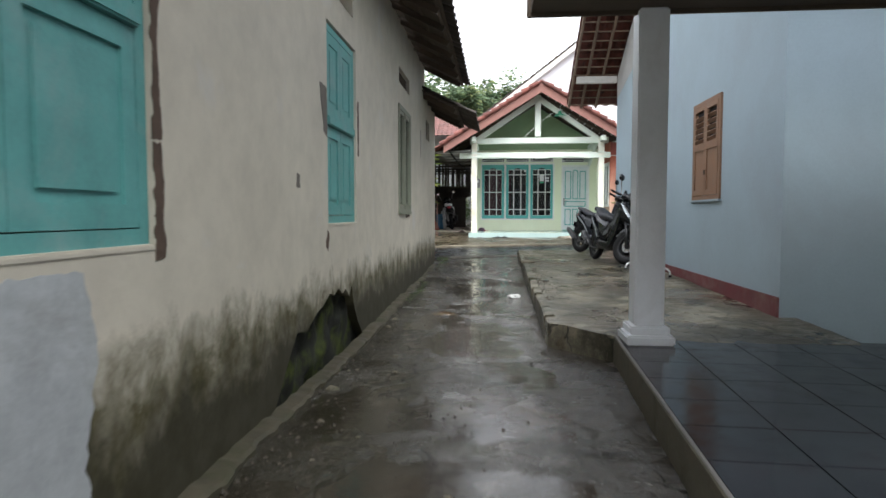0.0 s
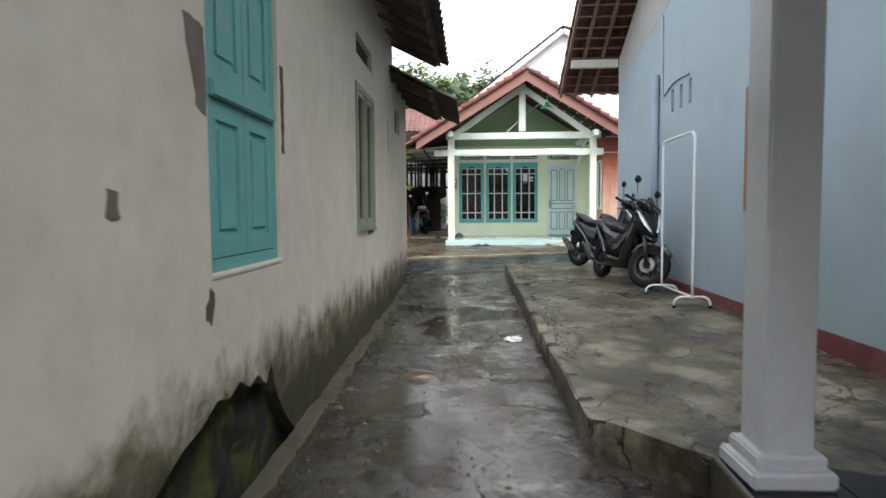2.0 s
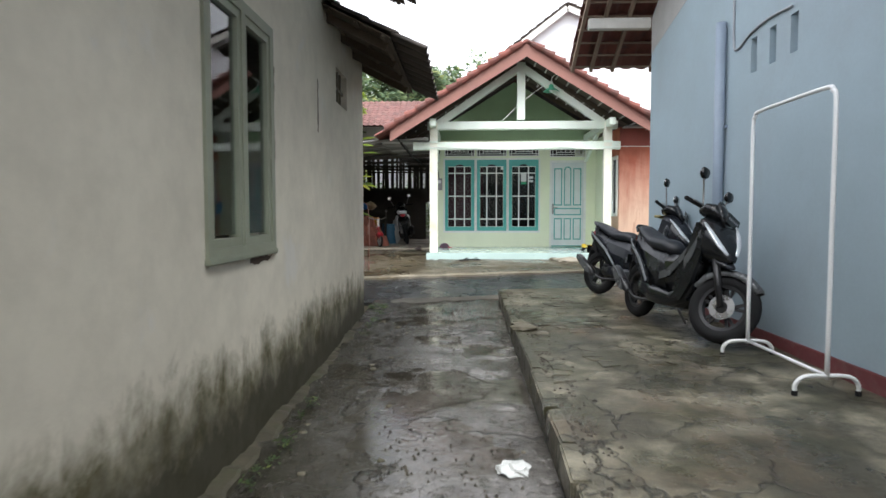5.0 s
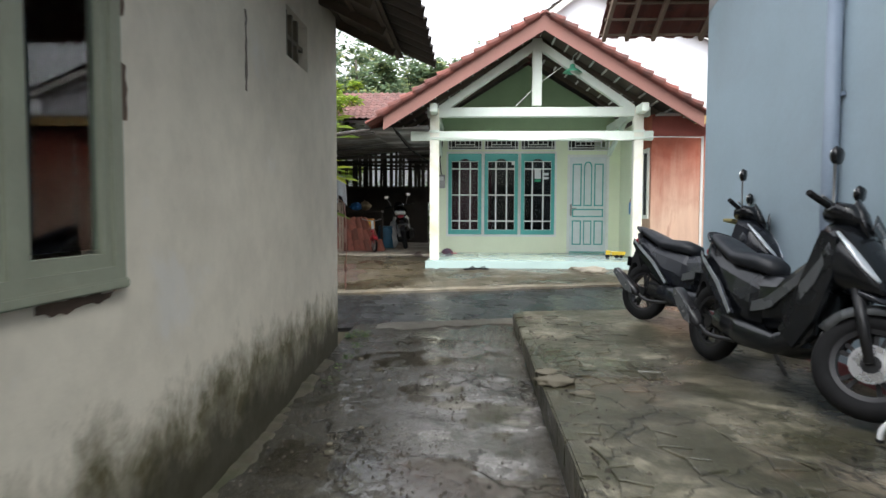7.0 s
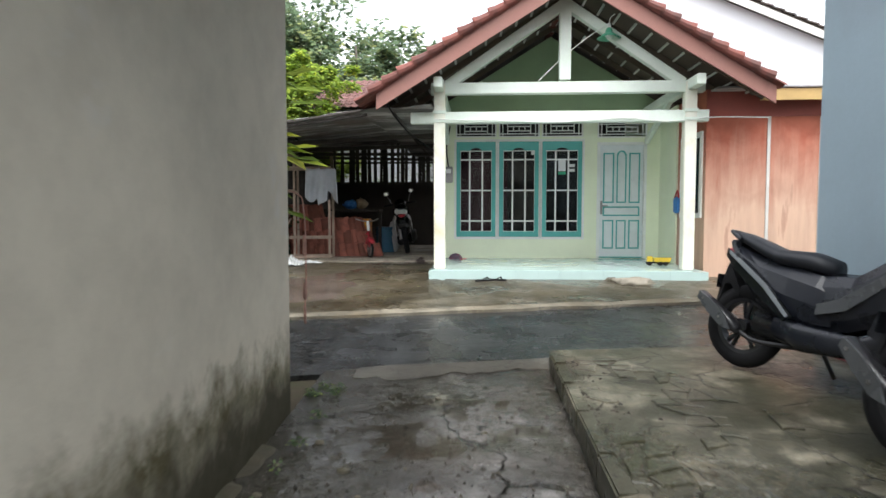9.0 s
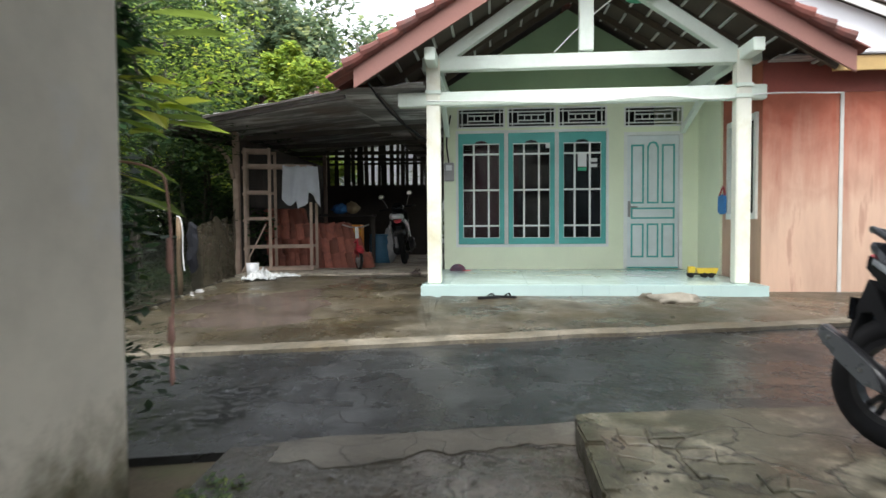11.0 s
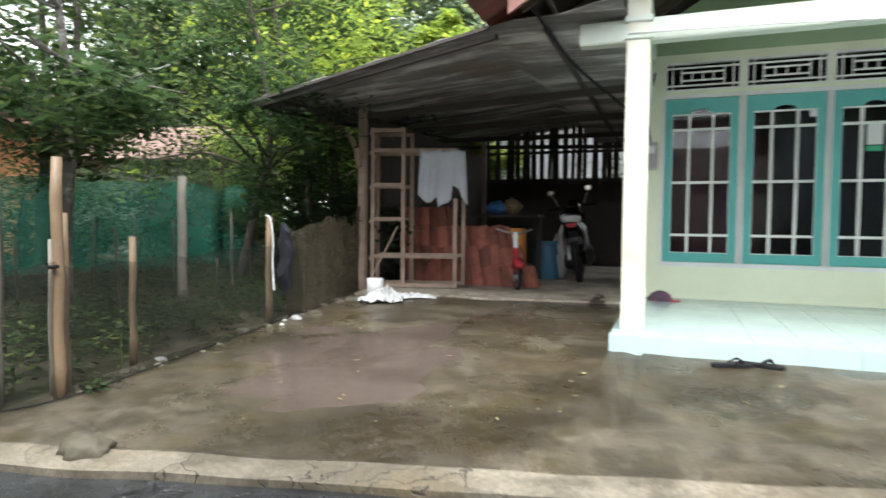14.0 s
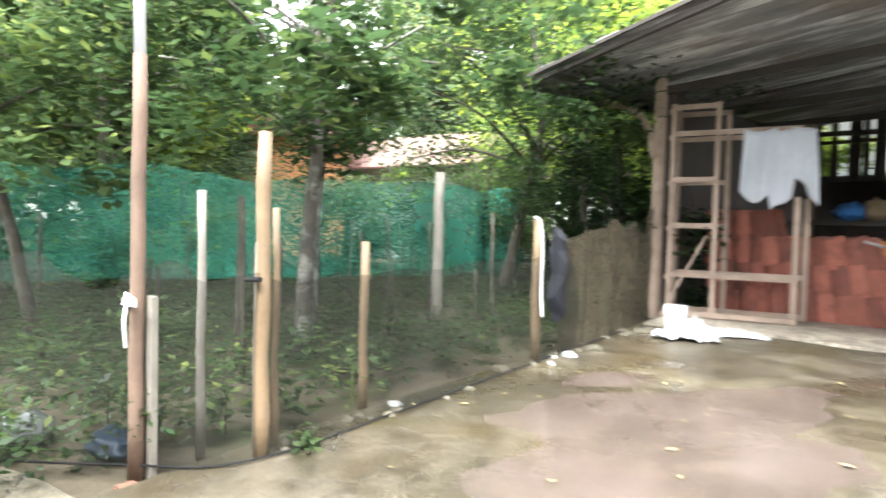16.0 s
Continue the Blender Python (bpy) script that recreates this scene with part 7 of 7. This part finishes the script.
crumpled((-3.22, 12.86, G(12.84)), 20, 0.46, 0.34, 0.13, 4, "crumpled white plastic sheet by the shelf foot")
crumpled((-3.0, 13.12, G(13.1)), 15, 0.55, 0.14, 0.05, 7, "strip of crumpled white plastic on the concrete")
tub = thing("paint_tub", "small white tub on the plastic sheet", "tub", (-3.36, 12.98, G(13.0)))
part("shell", tube(B(), [(0, 0, 0.0), (0, 0, 0.22)], [0.075, 0.09], 16), M_WHITEPAINT, tub, smooth=True)

# ---- fence and garden ----
def stake(x, y, top, r, mat, label, lean=(0.0, 0.0), name="stake", knots=True):
    z0 = G(y) - 0.06
    s = thing(name, label, "fence stake", (x, y, z0), group="fence stakes")
    h = top - z0
    pts, rs, n = [], [], max(4, int(h / 0.22))
    for k in range(n + 1):
        t = k / n
        pts.append((lean[0] * t + 0.008 * math.sin(k * 2.3), lean[1] * t, h * t))
        rs.append(r * (1.0 - 0.15 * t) * (1.12 if knots and k % 2 else 1.0))
    part("pole", tube(B(), pts, rs, 9), mat, s, smooth=True)
    return s


tall = stake(-3.90, 9.17, 1.55, 0.032, plain("rusty_pole", (0.19, 0.125, 0.09), 0.8, 0.3, 6, 50, 0.3), "tall rust-brown pole tied to a grey stake", (-0.03, 0.02), "pole_stake", False)
part("pipe", tube(B(), [(-0.03, 0.02, 1.55), (-0.14, 0.03, 3.3)], 0.024, 10), M_WHITEPAINT, tall, "white plastic pipe fixed on top", True)
for dx in (-0.045, 0.04):
    part("plank", box(B(), dx - 0.035, dx + 0.035, 0.035, 0.06, 0.0, 0.72 + dx, 0.004), M_GREYSTAKE, tall)
for k in range(5):
    part("tie", tube(B(), [(-0.08 + 0.01 * k, -0.03, 0.72 + 0.012 * k), (0.09, -0.035, 0.73 + 0.006 * k)], 0.006, 5), M_PAPER, tall)
part("loose_end", tube(B(), smooth_path([(0.02, -0.045, 0.73), (0.04, -0.06, 0.66), (0.03, -0.05, 0.56)]), 0.008, 5), M_PAPER, tall)
bam = stake(-3.61, 9.57, 1.26, 0.032, M_BAMBOO, "thick pale bamboo fence stake", (0.0, 0.0), "bamboo_stake")
part("tie", tube(B(), [(-0.06, -0.045, 0.80), (0.06, -0.045, 0.81)], 0.012, 6), M_BLACKRUB, bam)
stake(-3.69, 9.60, 0.80, 0.026, M_GREYSTAKE, "thin weathered stake beside the bamboo")
stake(-3.80, 10.25, 0.80, 0.024, M_BAMBOO, "thin bamboo fence stake")
stake(-3.66, 9.66, 0.95, 0.016, M_BAMBOO, "thin bamboo stick tied to the thick stake")
st = stake(-3.71, 11.62, 0.95, 0.032, M_BAMBOO, "orange-brown bamboo stake with white tape")
part("tape", tube(B(), smooth_path([(0.0, -0.04, 1.0), (0.05, -0.05, 0.97), (0.07, -0.04, 0.8), (0.06, -0.03, 0.55), (0.08, -0.04, 0.35)]), 0.008, 5), M_PAPER, st)
heap("sack", (-4.72, 8.95, G(8.95) - 0.07), (0.14, 0.11, 0.15), 3, plain("grey_sack_cloth", (0.24, 0.25, 0.26), 0.8, 0.25, 8, 60, 0.3), "grey stuffed sack lying behind the net", "sack")
heap("tarpaulin", (-4.25, 9.2, G(9.2) - 0.07), (0.16, 0.10, 0.12), 6, plain("dark_blue_tarpaulin", (0.03, 0.055, 0.10), 0.5, 0.2, 8, 60, 0.2), "crumpled dark blue tarpaulin at the fence", "tarpaulin")
bm = loft(B(), [(-0.02, 0.66, 0.24, 0.015), (0.02, 0.62, 0.32, 0.04), (0.06, 0.64, 0.30, 0.035), (0.10, 0.70, 0.18, 0.015)], 2.2)
for v in bm.verts:
    v.co += Vector((0.12, 0.02, 0)) + Vector((noise.noise(v.co * 7), noise.noise(v.co * 7 + Vector((3, 0, 0))), 0)) * 0.05
part("hung_bag", bm, plain("dark_blue_bag_cloth", (0.006, 0.007, 0.012), 0.8, 0.3, 9, 60, 0.3), st, "dark blue cloth bag hung on the stake")
stake(-3.93, 9.45, 1.02, 0.02, M_GREYSTAKE, "thin grey stake behind the net")
stake(-5.10, 12.06, 1.36, 0.05, M_GREYSTAKE, "thick grey stump post in the garden", name="post_stake", knots=False)
rng = random.Random(21)
for k in range(22):
    x, y = rng.uniform(-8.0, -4.4), rng.uniform(9.2, 14.2)
    stake(x, y, rng.uniform(0.5, 1.08), rng.uniform(0.010, 0.018), M_BARK, "thin grey garden stake", (rng.uniform(-0.1, 0.1), 0))


def net(name, line, z0, z1, mat, label, waves=0.04, seed=0):
    bm = B()
    pts = smooth_path([(x, y, 0) for x, y in line], 10)
    cols = []
    for i, p in enumerate(pts):
        col = []
        for j in range(9):
            t = j / 8
            top = z1(p) + 0.16 * noise.noise(Vector((i * 0.19, seed, 0)))
            bot = z0(p)
            w = waves * noise.noise(Vector((i * 0.55, t * 1.3, seed)))
            col.append(bm.verts.new((p.x + w, p.y + w, bot + (top - bot) * t)))
        cols.append(col)
    for a, b in zip(cols, cols[1:]):
        for j in range(8):
            bm.faces.new((a[j], b[j], b[j + 1], a[j + 1]))
    return solo(name, bm, mat, label, "net", kind="structure", smooth=True)


net("fence_net", [(-4.45, 8.76), (-3.95, 9.15), (-3.60, 9.52), (-3.60, 10.3), (-3.65, 11.6), (-3.68, 12.1)], lambda p: G(p.y) - 0.01,
    lambda p: 0.66 + 0.10 * max(0, p.y - 11.0), M_BLACKNET, "fine black net strung low along the stakes", 0.05, 1)
net("screen_net", [(-3.67, 11.85), (-3.70, 12.4), (-3.74, 13.0), (-3.82, 13.5)], lambda p: G(p.y) - 0.01, lambda p: 0.86 + 0.10 * (p.y - 12.0), M_BROWNNET, "dull brown screen netting tied to the garage post", 0.04, 6)
tb = tube(B(), smooth_path([(-4.45, 8.74, G(8.7) + 0.01), (-3.95, 9.12, G(9.1) + 0.01), (-3.57, 9.5, G(9.5) + 0.012), (-3.57, 10.4, G(10.4) + 0.012), (-3.62, 11.6, G(11.6) + 0.012), (-3.67, 12.8, G(12.8) + 0.012)]), 0.005, 6)
solo("net_hem", tb, M_BLACKRUB, "rolled black hem of the net on the ground", "net", kind="structure")
net("green_net", [(-6.35, 14.75), (-6.8, 14.2), (-7.5, 12.4), (-8.2, 10.5), (-8.6, 8.6), (-8.8, 6.4)], lambda p: 0.25, lambda p: 1.42, M_GREENNET, "green shade net strung across the garden", 0.16, 4)


def leaf_cloud(bm, centre, radius, count, size, rng, droop=0.3, flat=0.8):
    """Small pointed leaves scattered in an uneven blob."""
    c = Vector(centre)
    for k in range(count):
        d = Vector((rng.gauss(0, 1), rng.gauss(0, 1), rng.gauss(0, 1)))
        d = d.normalized() * radius * (rng.random() ** 0.45)
        d.z *= flat
        p = c + d
        a = rng.uniform(0, 6.283)
        s = size * rng.uniform(0.6, 1.3)
        f = Vector((math.cos(a), math.sin(a), rng.uniform(-0.6, 0.35) - droop * 0.3)).normalized() * s
        w = f.cross(Vector((rng.uniform(-0.5, 0.5), rng.uniform(-0.5, 0.5), 1))).normalized() * s * 0.24
        m = p + f * 0.45
        bm.faces.new([bm.verts.new(q) for q in (p, m + w, p + f, m - w)])


def tree(name, at, height, spread, leaf, bark, label, seed, size=0.09, clumps=30, per=90, trunk=0.09, start=0.35, stems=1, lean=(0, 0), airy=1.0, category="tree"):
    """A tapered trunk with limbs, and a crown of many small leaves round the ends of its twigs."""
    rng = random.Random(seed)
    t = thing(name, label, category, at)
    wood, crown = B(), B()
    tips = []
    for s in range(stems):
        a = rng.uniform(0, 6.28)
        top = Vector((lean[0] + math.cos(a) * 0.15 * spread * (stems > 1), lean[1] + math.sin(a) * 0.15 * spread * (stems > 1), height * rng.uniform(0.75, 0.9)))
        base = Vector((0.07 * s * math.cos(a), 0.07 * s * math.sin(a), -0.05))
        mid = base.lerp(top, 0.5) + Vector((rng.uniform(-1, 1), rng.uniform(-1, 1), 0)) * 0.08 * height
        line = smooth_path([base, base.lerp(mid, 0.5) + Vector((rng.uniform(-0.05, 0.05), rng.uniform(-0.05, 0.05), 0)), mid, top], 5)
        n = len(line)
        tube(wood, line, [trunk * (1 - 0.8 * i / (n - 1)) + 0.004 for i in range(n)], 8)
        for k in range(max(4, clumps // (3 * stems))):
            i = rng.randint(int(n * start), n - 2)
            b = rng.uniform(0, 6.28)
            ln = spread * rng.uniform(0.5, 1.0)
            e = line[i] + Vector((math.cos(b) * ln, math.sin(b) * ln, rng.uniform(0.05, 0.55) * ln))
            m = line[i].lerp(e, 0.5) + Vector((0, 0, 0.12 * ln))
            br = smooth_path([line[i], m, e], 4)
            r0 = trunk * (1 - 0.8 * i / (n - 1)) * 0.55
            tube(wood, br, [r0 * (1 - 0.85 * q / (len(br) - 1)) + 0.003 for q in range(len(br))], 6)
            tips += [e, m.lerp(e, 0.4), m]
        tips.append(top)
    for k in range(clumps):
        c = tips[k % len(tips)] + Vector((rng.gauss(0, 1), rng.gauss(0, 1), rng.gauss(0, 0.7))) * 0.22 * spread
        leaf_cloud(crown, c, spread * rng.uniform(0.2, 0.42) * airy, per, size, rng)
    part("trunk", wood, bark, t, smooth=True)
    part("crown", crown, leaf, t)
    return t


tree("garden_tree", (-5.1, 10.75, G(10.7) - 0.07), 4.8, 1.5, M_LEAFMID, plain("lichened_bark", (0.10, 0.09, 0.075), 0.9, 0.4, 9, 50, 0.5, dirt=(0.48, 0.48, 0.43), dirt_amount=0.8), "slender forked garden tree with pale lichened trunk", 3, 0.115, 46, 130, 0.065, 0.5, 2, airy=0.62)
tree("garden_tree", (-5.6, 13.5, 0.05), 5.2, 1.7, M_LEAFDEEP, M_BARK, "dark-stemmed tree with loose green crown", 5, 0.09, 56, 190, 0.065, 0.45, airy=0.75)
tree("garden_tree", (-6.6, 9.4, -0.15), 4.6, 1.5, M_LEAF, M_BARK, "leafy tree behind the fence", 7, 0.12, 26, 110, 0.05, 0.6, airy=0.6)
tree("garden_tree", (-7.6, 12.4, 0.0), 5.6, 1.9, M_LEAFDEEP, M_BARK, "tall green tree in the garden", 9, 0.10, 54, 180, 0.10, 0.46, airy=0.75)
tree("garden_tree", (-7.4, 9.2, -0.1), 5.0, 1.8, M_LEAF, M_BARK, "green tree beyond the green net", 11, 0.10, 50, 160, 0.08, 0.5)
tree("garden_tree", (-8.6, 18.3, 0.1), 7.0, 2.4, M_LEAFBRIGHT, M_BARK, "light green tree at the garden end", 13, 0.16, 70, 80, 0.12, 0.35)
tree("garden_tree", (-6.9, 17.2, 0.1), 6.4, 2.1, M_LEAFBRIGHT, M_BARK, "light green tree behind the garage", 15, 0.15, 70, 80, 0.11, 0.35)
tree("garden_tree", (-10.5, 11.0, 0.0), 6.5, 2.3, M_LEAF, M_BARK, "green tree at the garden edge", 17, 0.16, 60, 80, 0.12, 0.35)
tree("garden_tree", (-4.7, 19.6, 0.1), 5.7, 0.95, M_LEAFBRIGHT, M_BARK, "bright green leafy tree behind the garage", 19, 0.17, 120, 170, 0.07, 0.5)
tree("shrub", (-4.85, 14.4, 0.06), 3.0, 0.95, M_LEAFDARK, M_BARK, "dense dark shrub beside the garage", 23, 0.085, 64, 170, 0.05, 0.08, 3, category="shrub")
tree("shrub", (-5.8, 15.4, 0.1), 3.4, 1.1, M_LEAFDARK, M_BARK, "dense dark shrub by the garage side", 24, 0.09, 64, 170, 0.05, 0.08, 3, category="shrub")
tree("shrub", (-9.6, 8.0, -0.1), 3.0, 1.5, M_LEAFBRIGHT, M_BARK, "leafy green bush beyond the net", 26, 0.13, 50, 80, 0.06, 0.1, 3, category="shrub")
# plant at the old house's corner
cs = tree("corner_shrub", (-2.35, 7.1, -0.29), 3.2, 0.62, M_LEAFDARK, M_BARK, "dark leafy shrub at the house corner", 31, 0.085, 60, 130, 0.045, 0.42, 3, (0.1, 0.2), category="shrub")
bm = B()
rng = random.Random(2)
for k in range(26):
    z = rng.uniform(1.25, 2.2)
    a = rng.uniform(-0.7, 0.9)
    o = Vector((rng.uniform(0.5, 0.93), rng.uniform(-0.15, 0.2), z))
    f = Vector((math.cos(a), math.sin(a), rng.uniform(-0.25, 0.3))) * rng.uniform(0.24, 0.40)
    w = f.cross(Vector((0, 0, 1))).normalized() * 0.045
    q = [o, o + f * 0.3 + w, o + f * 0.7 + w + Vector((0, 0, -0.01)), o + f + Vector((0, 0, -0.05)), o + f * 0.7 - w + Vector((0, 0, -0.01)), o + f * 0.3 - w]
    bm.faces.new([bm.verts.new(v) for v in q])
part("long_leaves", bm, M_LEAFBRIGHT, cs, "long pointed light green leaves")
side = B()
for k in range(34):
    z = 0.35 + 2.3 * k / 33
    leaf_cloud(side, (0.60 + rng.uniform(-0.10, 0.04), rng.uniform(0.0, 0.35), z), rng.uniform(0.16, 0.27), 60, 0.085, rng)
part("side_leaves", side, M_LEAFDARK, cs)
M_PINK = plain("dusky_pink_bract", (0.40, 0.22, 0.18), 0.7, 0.25, 12, 60, 0.1)
hang = thing("hanging_flower", "dusky pink hanging flower stem on the shrub", "flower", (-1.22, 6.88, 0.10))
part("stem", tube(B(), smooth_path([(-0.8, 0.1, 1.02), (-0.4, 0.05, 1.02), (-0.06, 0.0, 0.97), (0.0, 0.0, 0.85), (0.01, 0.0, 0.5), (0.0, 0.0, 0.2)]), 0.005, 7), M_PINK, hang, smooth=True)
for z, r, h in ((0.56, 0.013, 0.14), (0.28, 0.016, 0.11), (0.12, 0.011, 0.12)):
    part("bract", tube(B(), [(0, 0, z + h), (0, 0, z + h * 0.5), (0, 0, z + h * 0.2), (0, 0, z)], [0.008, r * 0.8, r, 0.006], 8), M_PINK, hang, smooth=True)

# undergrowth inside the fence
ub = B()
rng = random.Random(33)
for k in range(2300):
    x, y = rng.uniform(-9.0, -3.85), rng.uniform(8.3, 16.5)
    if x > -4.1 and y > 13.0:
        continue
    if noise.noise(Vector((x * 1.1, y * 1.1, 7))) < -0.16 and y > 10.2:
        continue
    tall_weed = 0.34 * max(0.0, noise.noise(Vector((x * 0.8, y * 0.8, 2)))) + (0.20 if y < 10.2 else 0.0)
    leaf_cloud(ub, (x, y, G(y) + rng.uniform(0.0, 0.12 + tall_weed)), rng.uniform(0.08, 0.24), 30, rng.uniform(0.035, 0.075), rng, 0.0, 0.9)
for k in range(240):
    x, y = rng.uniform(-20, -2.6), rng.uniform(-2, 7.0)
    if x > -3.0 and y < 6.6 or x > -5.9 and y < 6.5:
        continue
    leaf_cloud(ub, (x, min(y, road_near(x) - 0.4), G(y) + 0.1), rng.uniform(0.15, 0.4), 26, 0.1, rng, 0.0, 0.6)
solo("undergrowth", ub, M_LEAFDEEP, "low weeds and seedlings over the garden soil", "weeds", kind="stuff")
for x, y, s in ((-3.55, 9.75, 0.09), (-4.02, 10.35, 0.22), (-4.1, 9.65, 0.25), (-4.35, 9.2, 0.28), (-4.7, 8.85, 0.25)):
    wb = B()
    leaf_cloud(wb, (0, 0, s * 0.9), s, int(40 + 200 * s), 0.05 + 0.12 * s, rng, 0.0, 0.9)
    tube(wb, [(0, 0, 0), (0, 0, s)], 0.005, 5)
    solo("seedling", wb, M_LEAF, "small bright green seedling by the fence", "plant", group="seedlings at the fence", at=(x, y, G(y) - 0.06))
mb = B()
for k in range(16):
    y = rng.uniform(1.7, 3.4) if k < 10 else rng.uniform(5.4, 6.5)
    leaf_cloud(mb, (LX + 0.16 + rng.uniform(0, 0.06), y, G(y) + 0.05), 0.05, 22, 0.03, rng, 0.0, 0.7)
for k in range(7):
    leaf_cloud(mb, (rng.uniform(-1.2, -1.02), rng.uniform(6.85, 7.1), G(7.0) + 0.02), 0.05, 26, 0.035, rng, 0.0, 0.6)
solo("weeds", mb, M_LEAF, "tiny weeds growing from the kerb", "weeds", kind="stuff")

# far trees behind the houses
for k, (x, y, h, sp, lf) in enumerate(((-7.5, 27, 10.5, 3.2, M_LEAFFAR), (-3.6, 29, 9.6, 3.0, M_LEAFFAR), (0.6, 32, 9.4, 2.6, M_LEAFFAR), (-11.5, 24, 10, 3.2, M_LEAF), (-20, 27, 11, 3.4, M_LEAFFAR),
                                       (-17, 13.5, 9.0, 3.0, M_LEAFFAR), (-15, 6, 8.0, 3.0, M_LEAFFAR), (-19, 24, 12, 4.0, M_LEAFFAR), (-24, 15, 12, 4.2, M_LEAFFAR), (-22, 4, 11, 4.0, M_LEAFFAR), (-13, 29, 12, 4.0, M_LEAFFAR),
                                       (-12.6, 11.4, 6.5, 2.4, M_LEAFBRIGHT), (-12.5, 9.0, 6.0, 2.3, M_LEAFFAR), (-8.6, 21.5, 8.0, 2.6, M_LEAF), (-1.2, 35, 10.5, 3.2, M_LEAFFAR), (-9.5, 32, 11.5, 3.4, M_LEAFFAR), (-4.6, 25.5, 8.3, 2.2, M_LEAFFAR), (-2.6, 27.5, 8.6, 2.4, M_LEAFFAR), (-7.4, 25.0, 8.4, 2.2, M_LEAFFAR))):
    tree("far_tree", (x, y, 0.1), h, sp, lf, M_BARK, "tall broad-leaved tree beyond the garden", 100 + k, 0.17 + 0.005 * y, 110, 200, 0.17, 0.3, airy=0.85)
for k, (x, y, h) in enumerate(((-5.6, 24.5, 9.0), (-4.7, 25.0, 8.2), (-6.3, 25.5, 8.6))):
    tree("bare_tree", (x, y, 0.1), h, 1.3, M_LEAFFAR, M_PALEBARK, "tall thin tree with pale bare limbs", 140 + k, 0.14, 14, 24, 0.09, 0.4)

# bushes that close the garden
for k, (x, y, h) in enumerate(((-6.4, 18.6, 3.0), (-7.4, 17.6, 3.2), (-9.4, 16.6, 1.9), (-11.0, 15.4, 1.9), (-11.8, 13.2, 2.3), (-9.6, 11.7, 1.6), (-9.9, 13.6, 1.6), (-9.9, 9.7, 1.7), (-8.4, 15.2, 1.7), (-11.4, 10.6, 2.6), (-11.8, 7.8, 2.8), (-7.6, 15.4, 2.2), (-13.0, 5.0, 3.0), (-5.2, 18.4, 2.6), (-3.4, 20.6, 2.2), (-1.9, 21.0, 2.0))):
    tree("hedge_bush", (x, y, 0.0), h, 1.25, M_LEAF if k % 2 else M_LEAFDARK, M_BARK, "dense leafy bush at the garden edge", 200 + k, 0.10, 54, 130, 0.06, 0.06, 3, category="bush")

# an added plain wall, out of view, keeps low sky out of window reflections
bm = box(B(), -8.0, 9.0, -14.3, -14.15, -0.6, 5.0)
solo("wall_south", bm, M_BEIGE, "added unseen plaster wall blocking the sky behind the alley", "wall", kind="structure")
bm = box(B(), 5.6, 5.7, -10.0, 0.17, -0.5, 3.0)
solo("wall_terrace", bm, M_BLUE, "blue-grey painted wall behind the terrace", "wall", kind="structure")
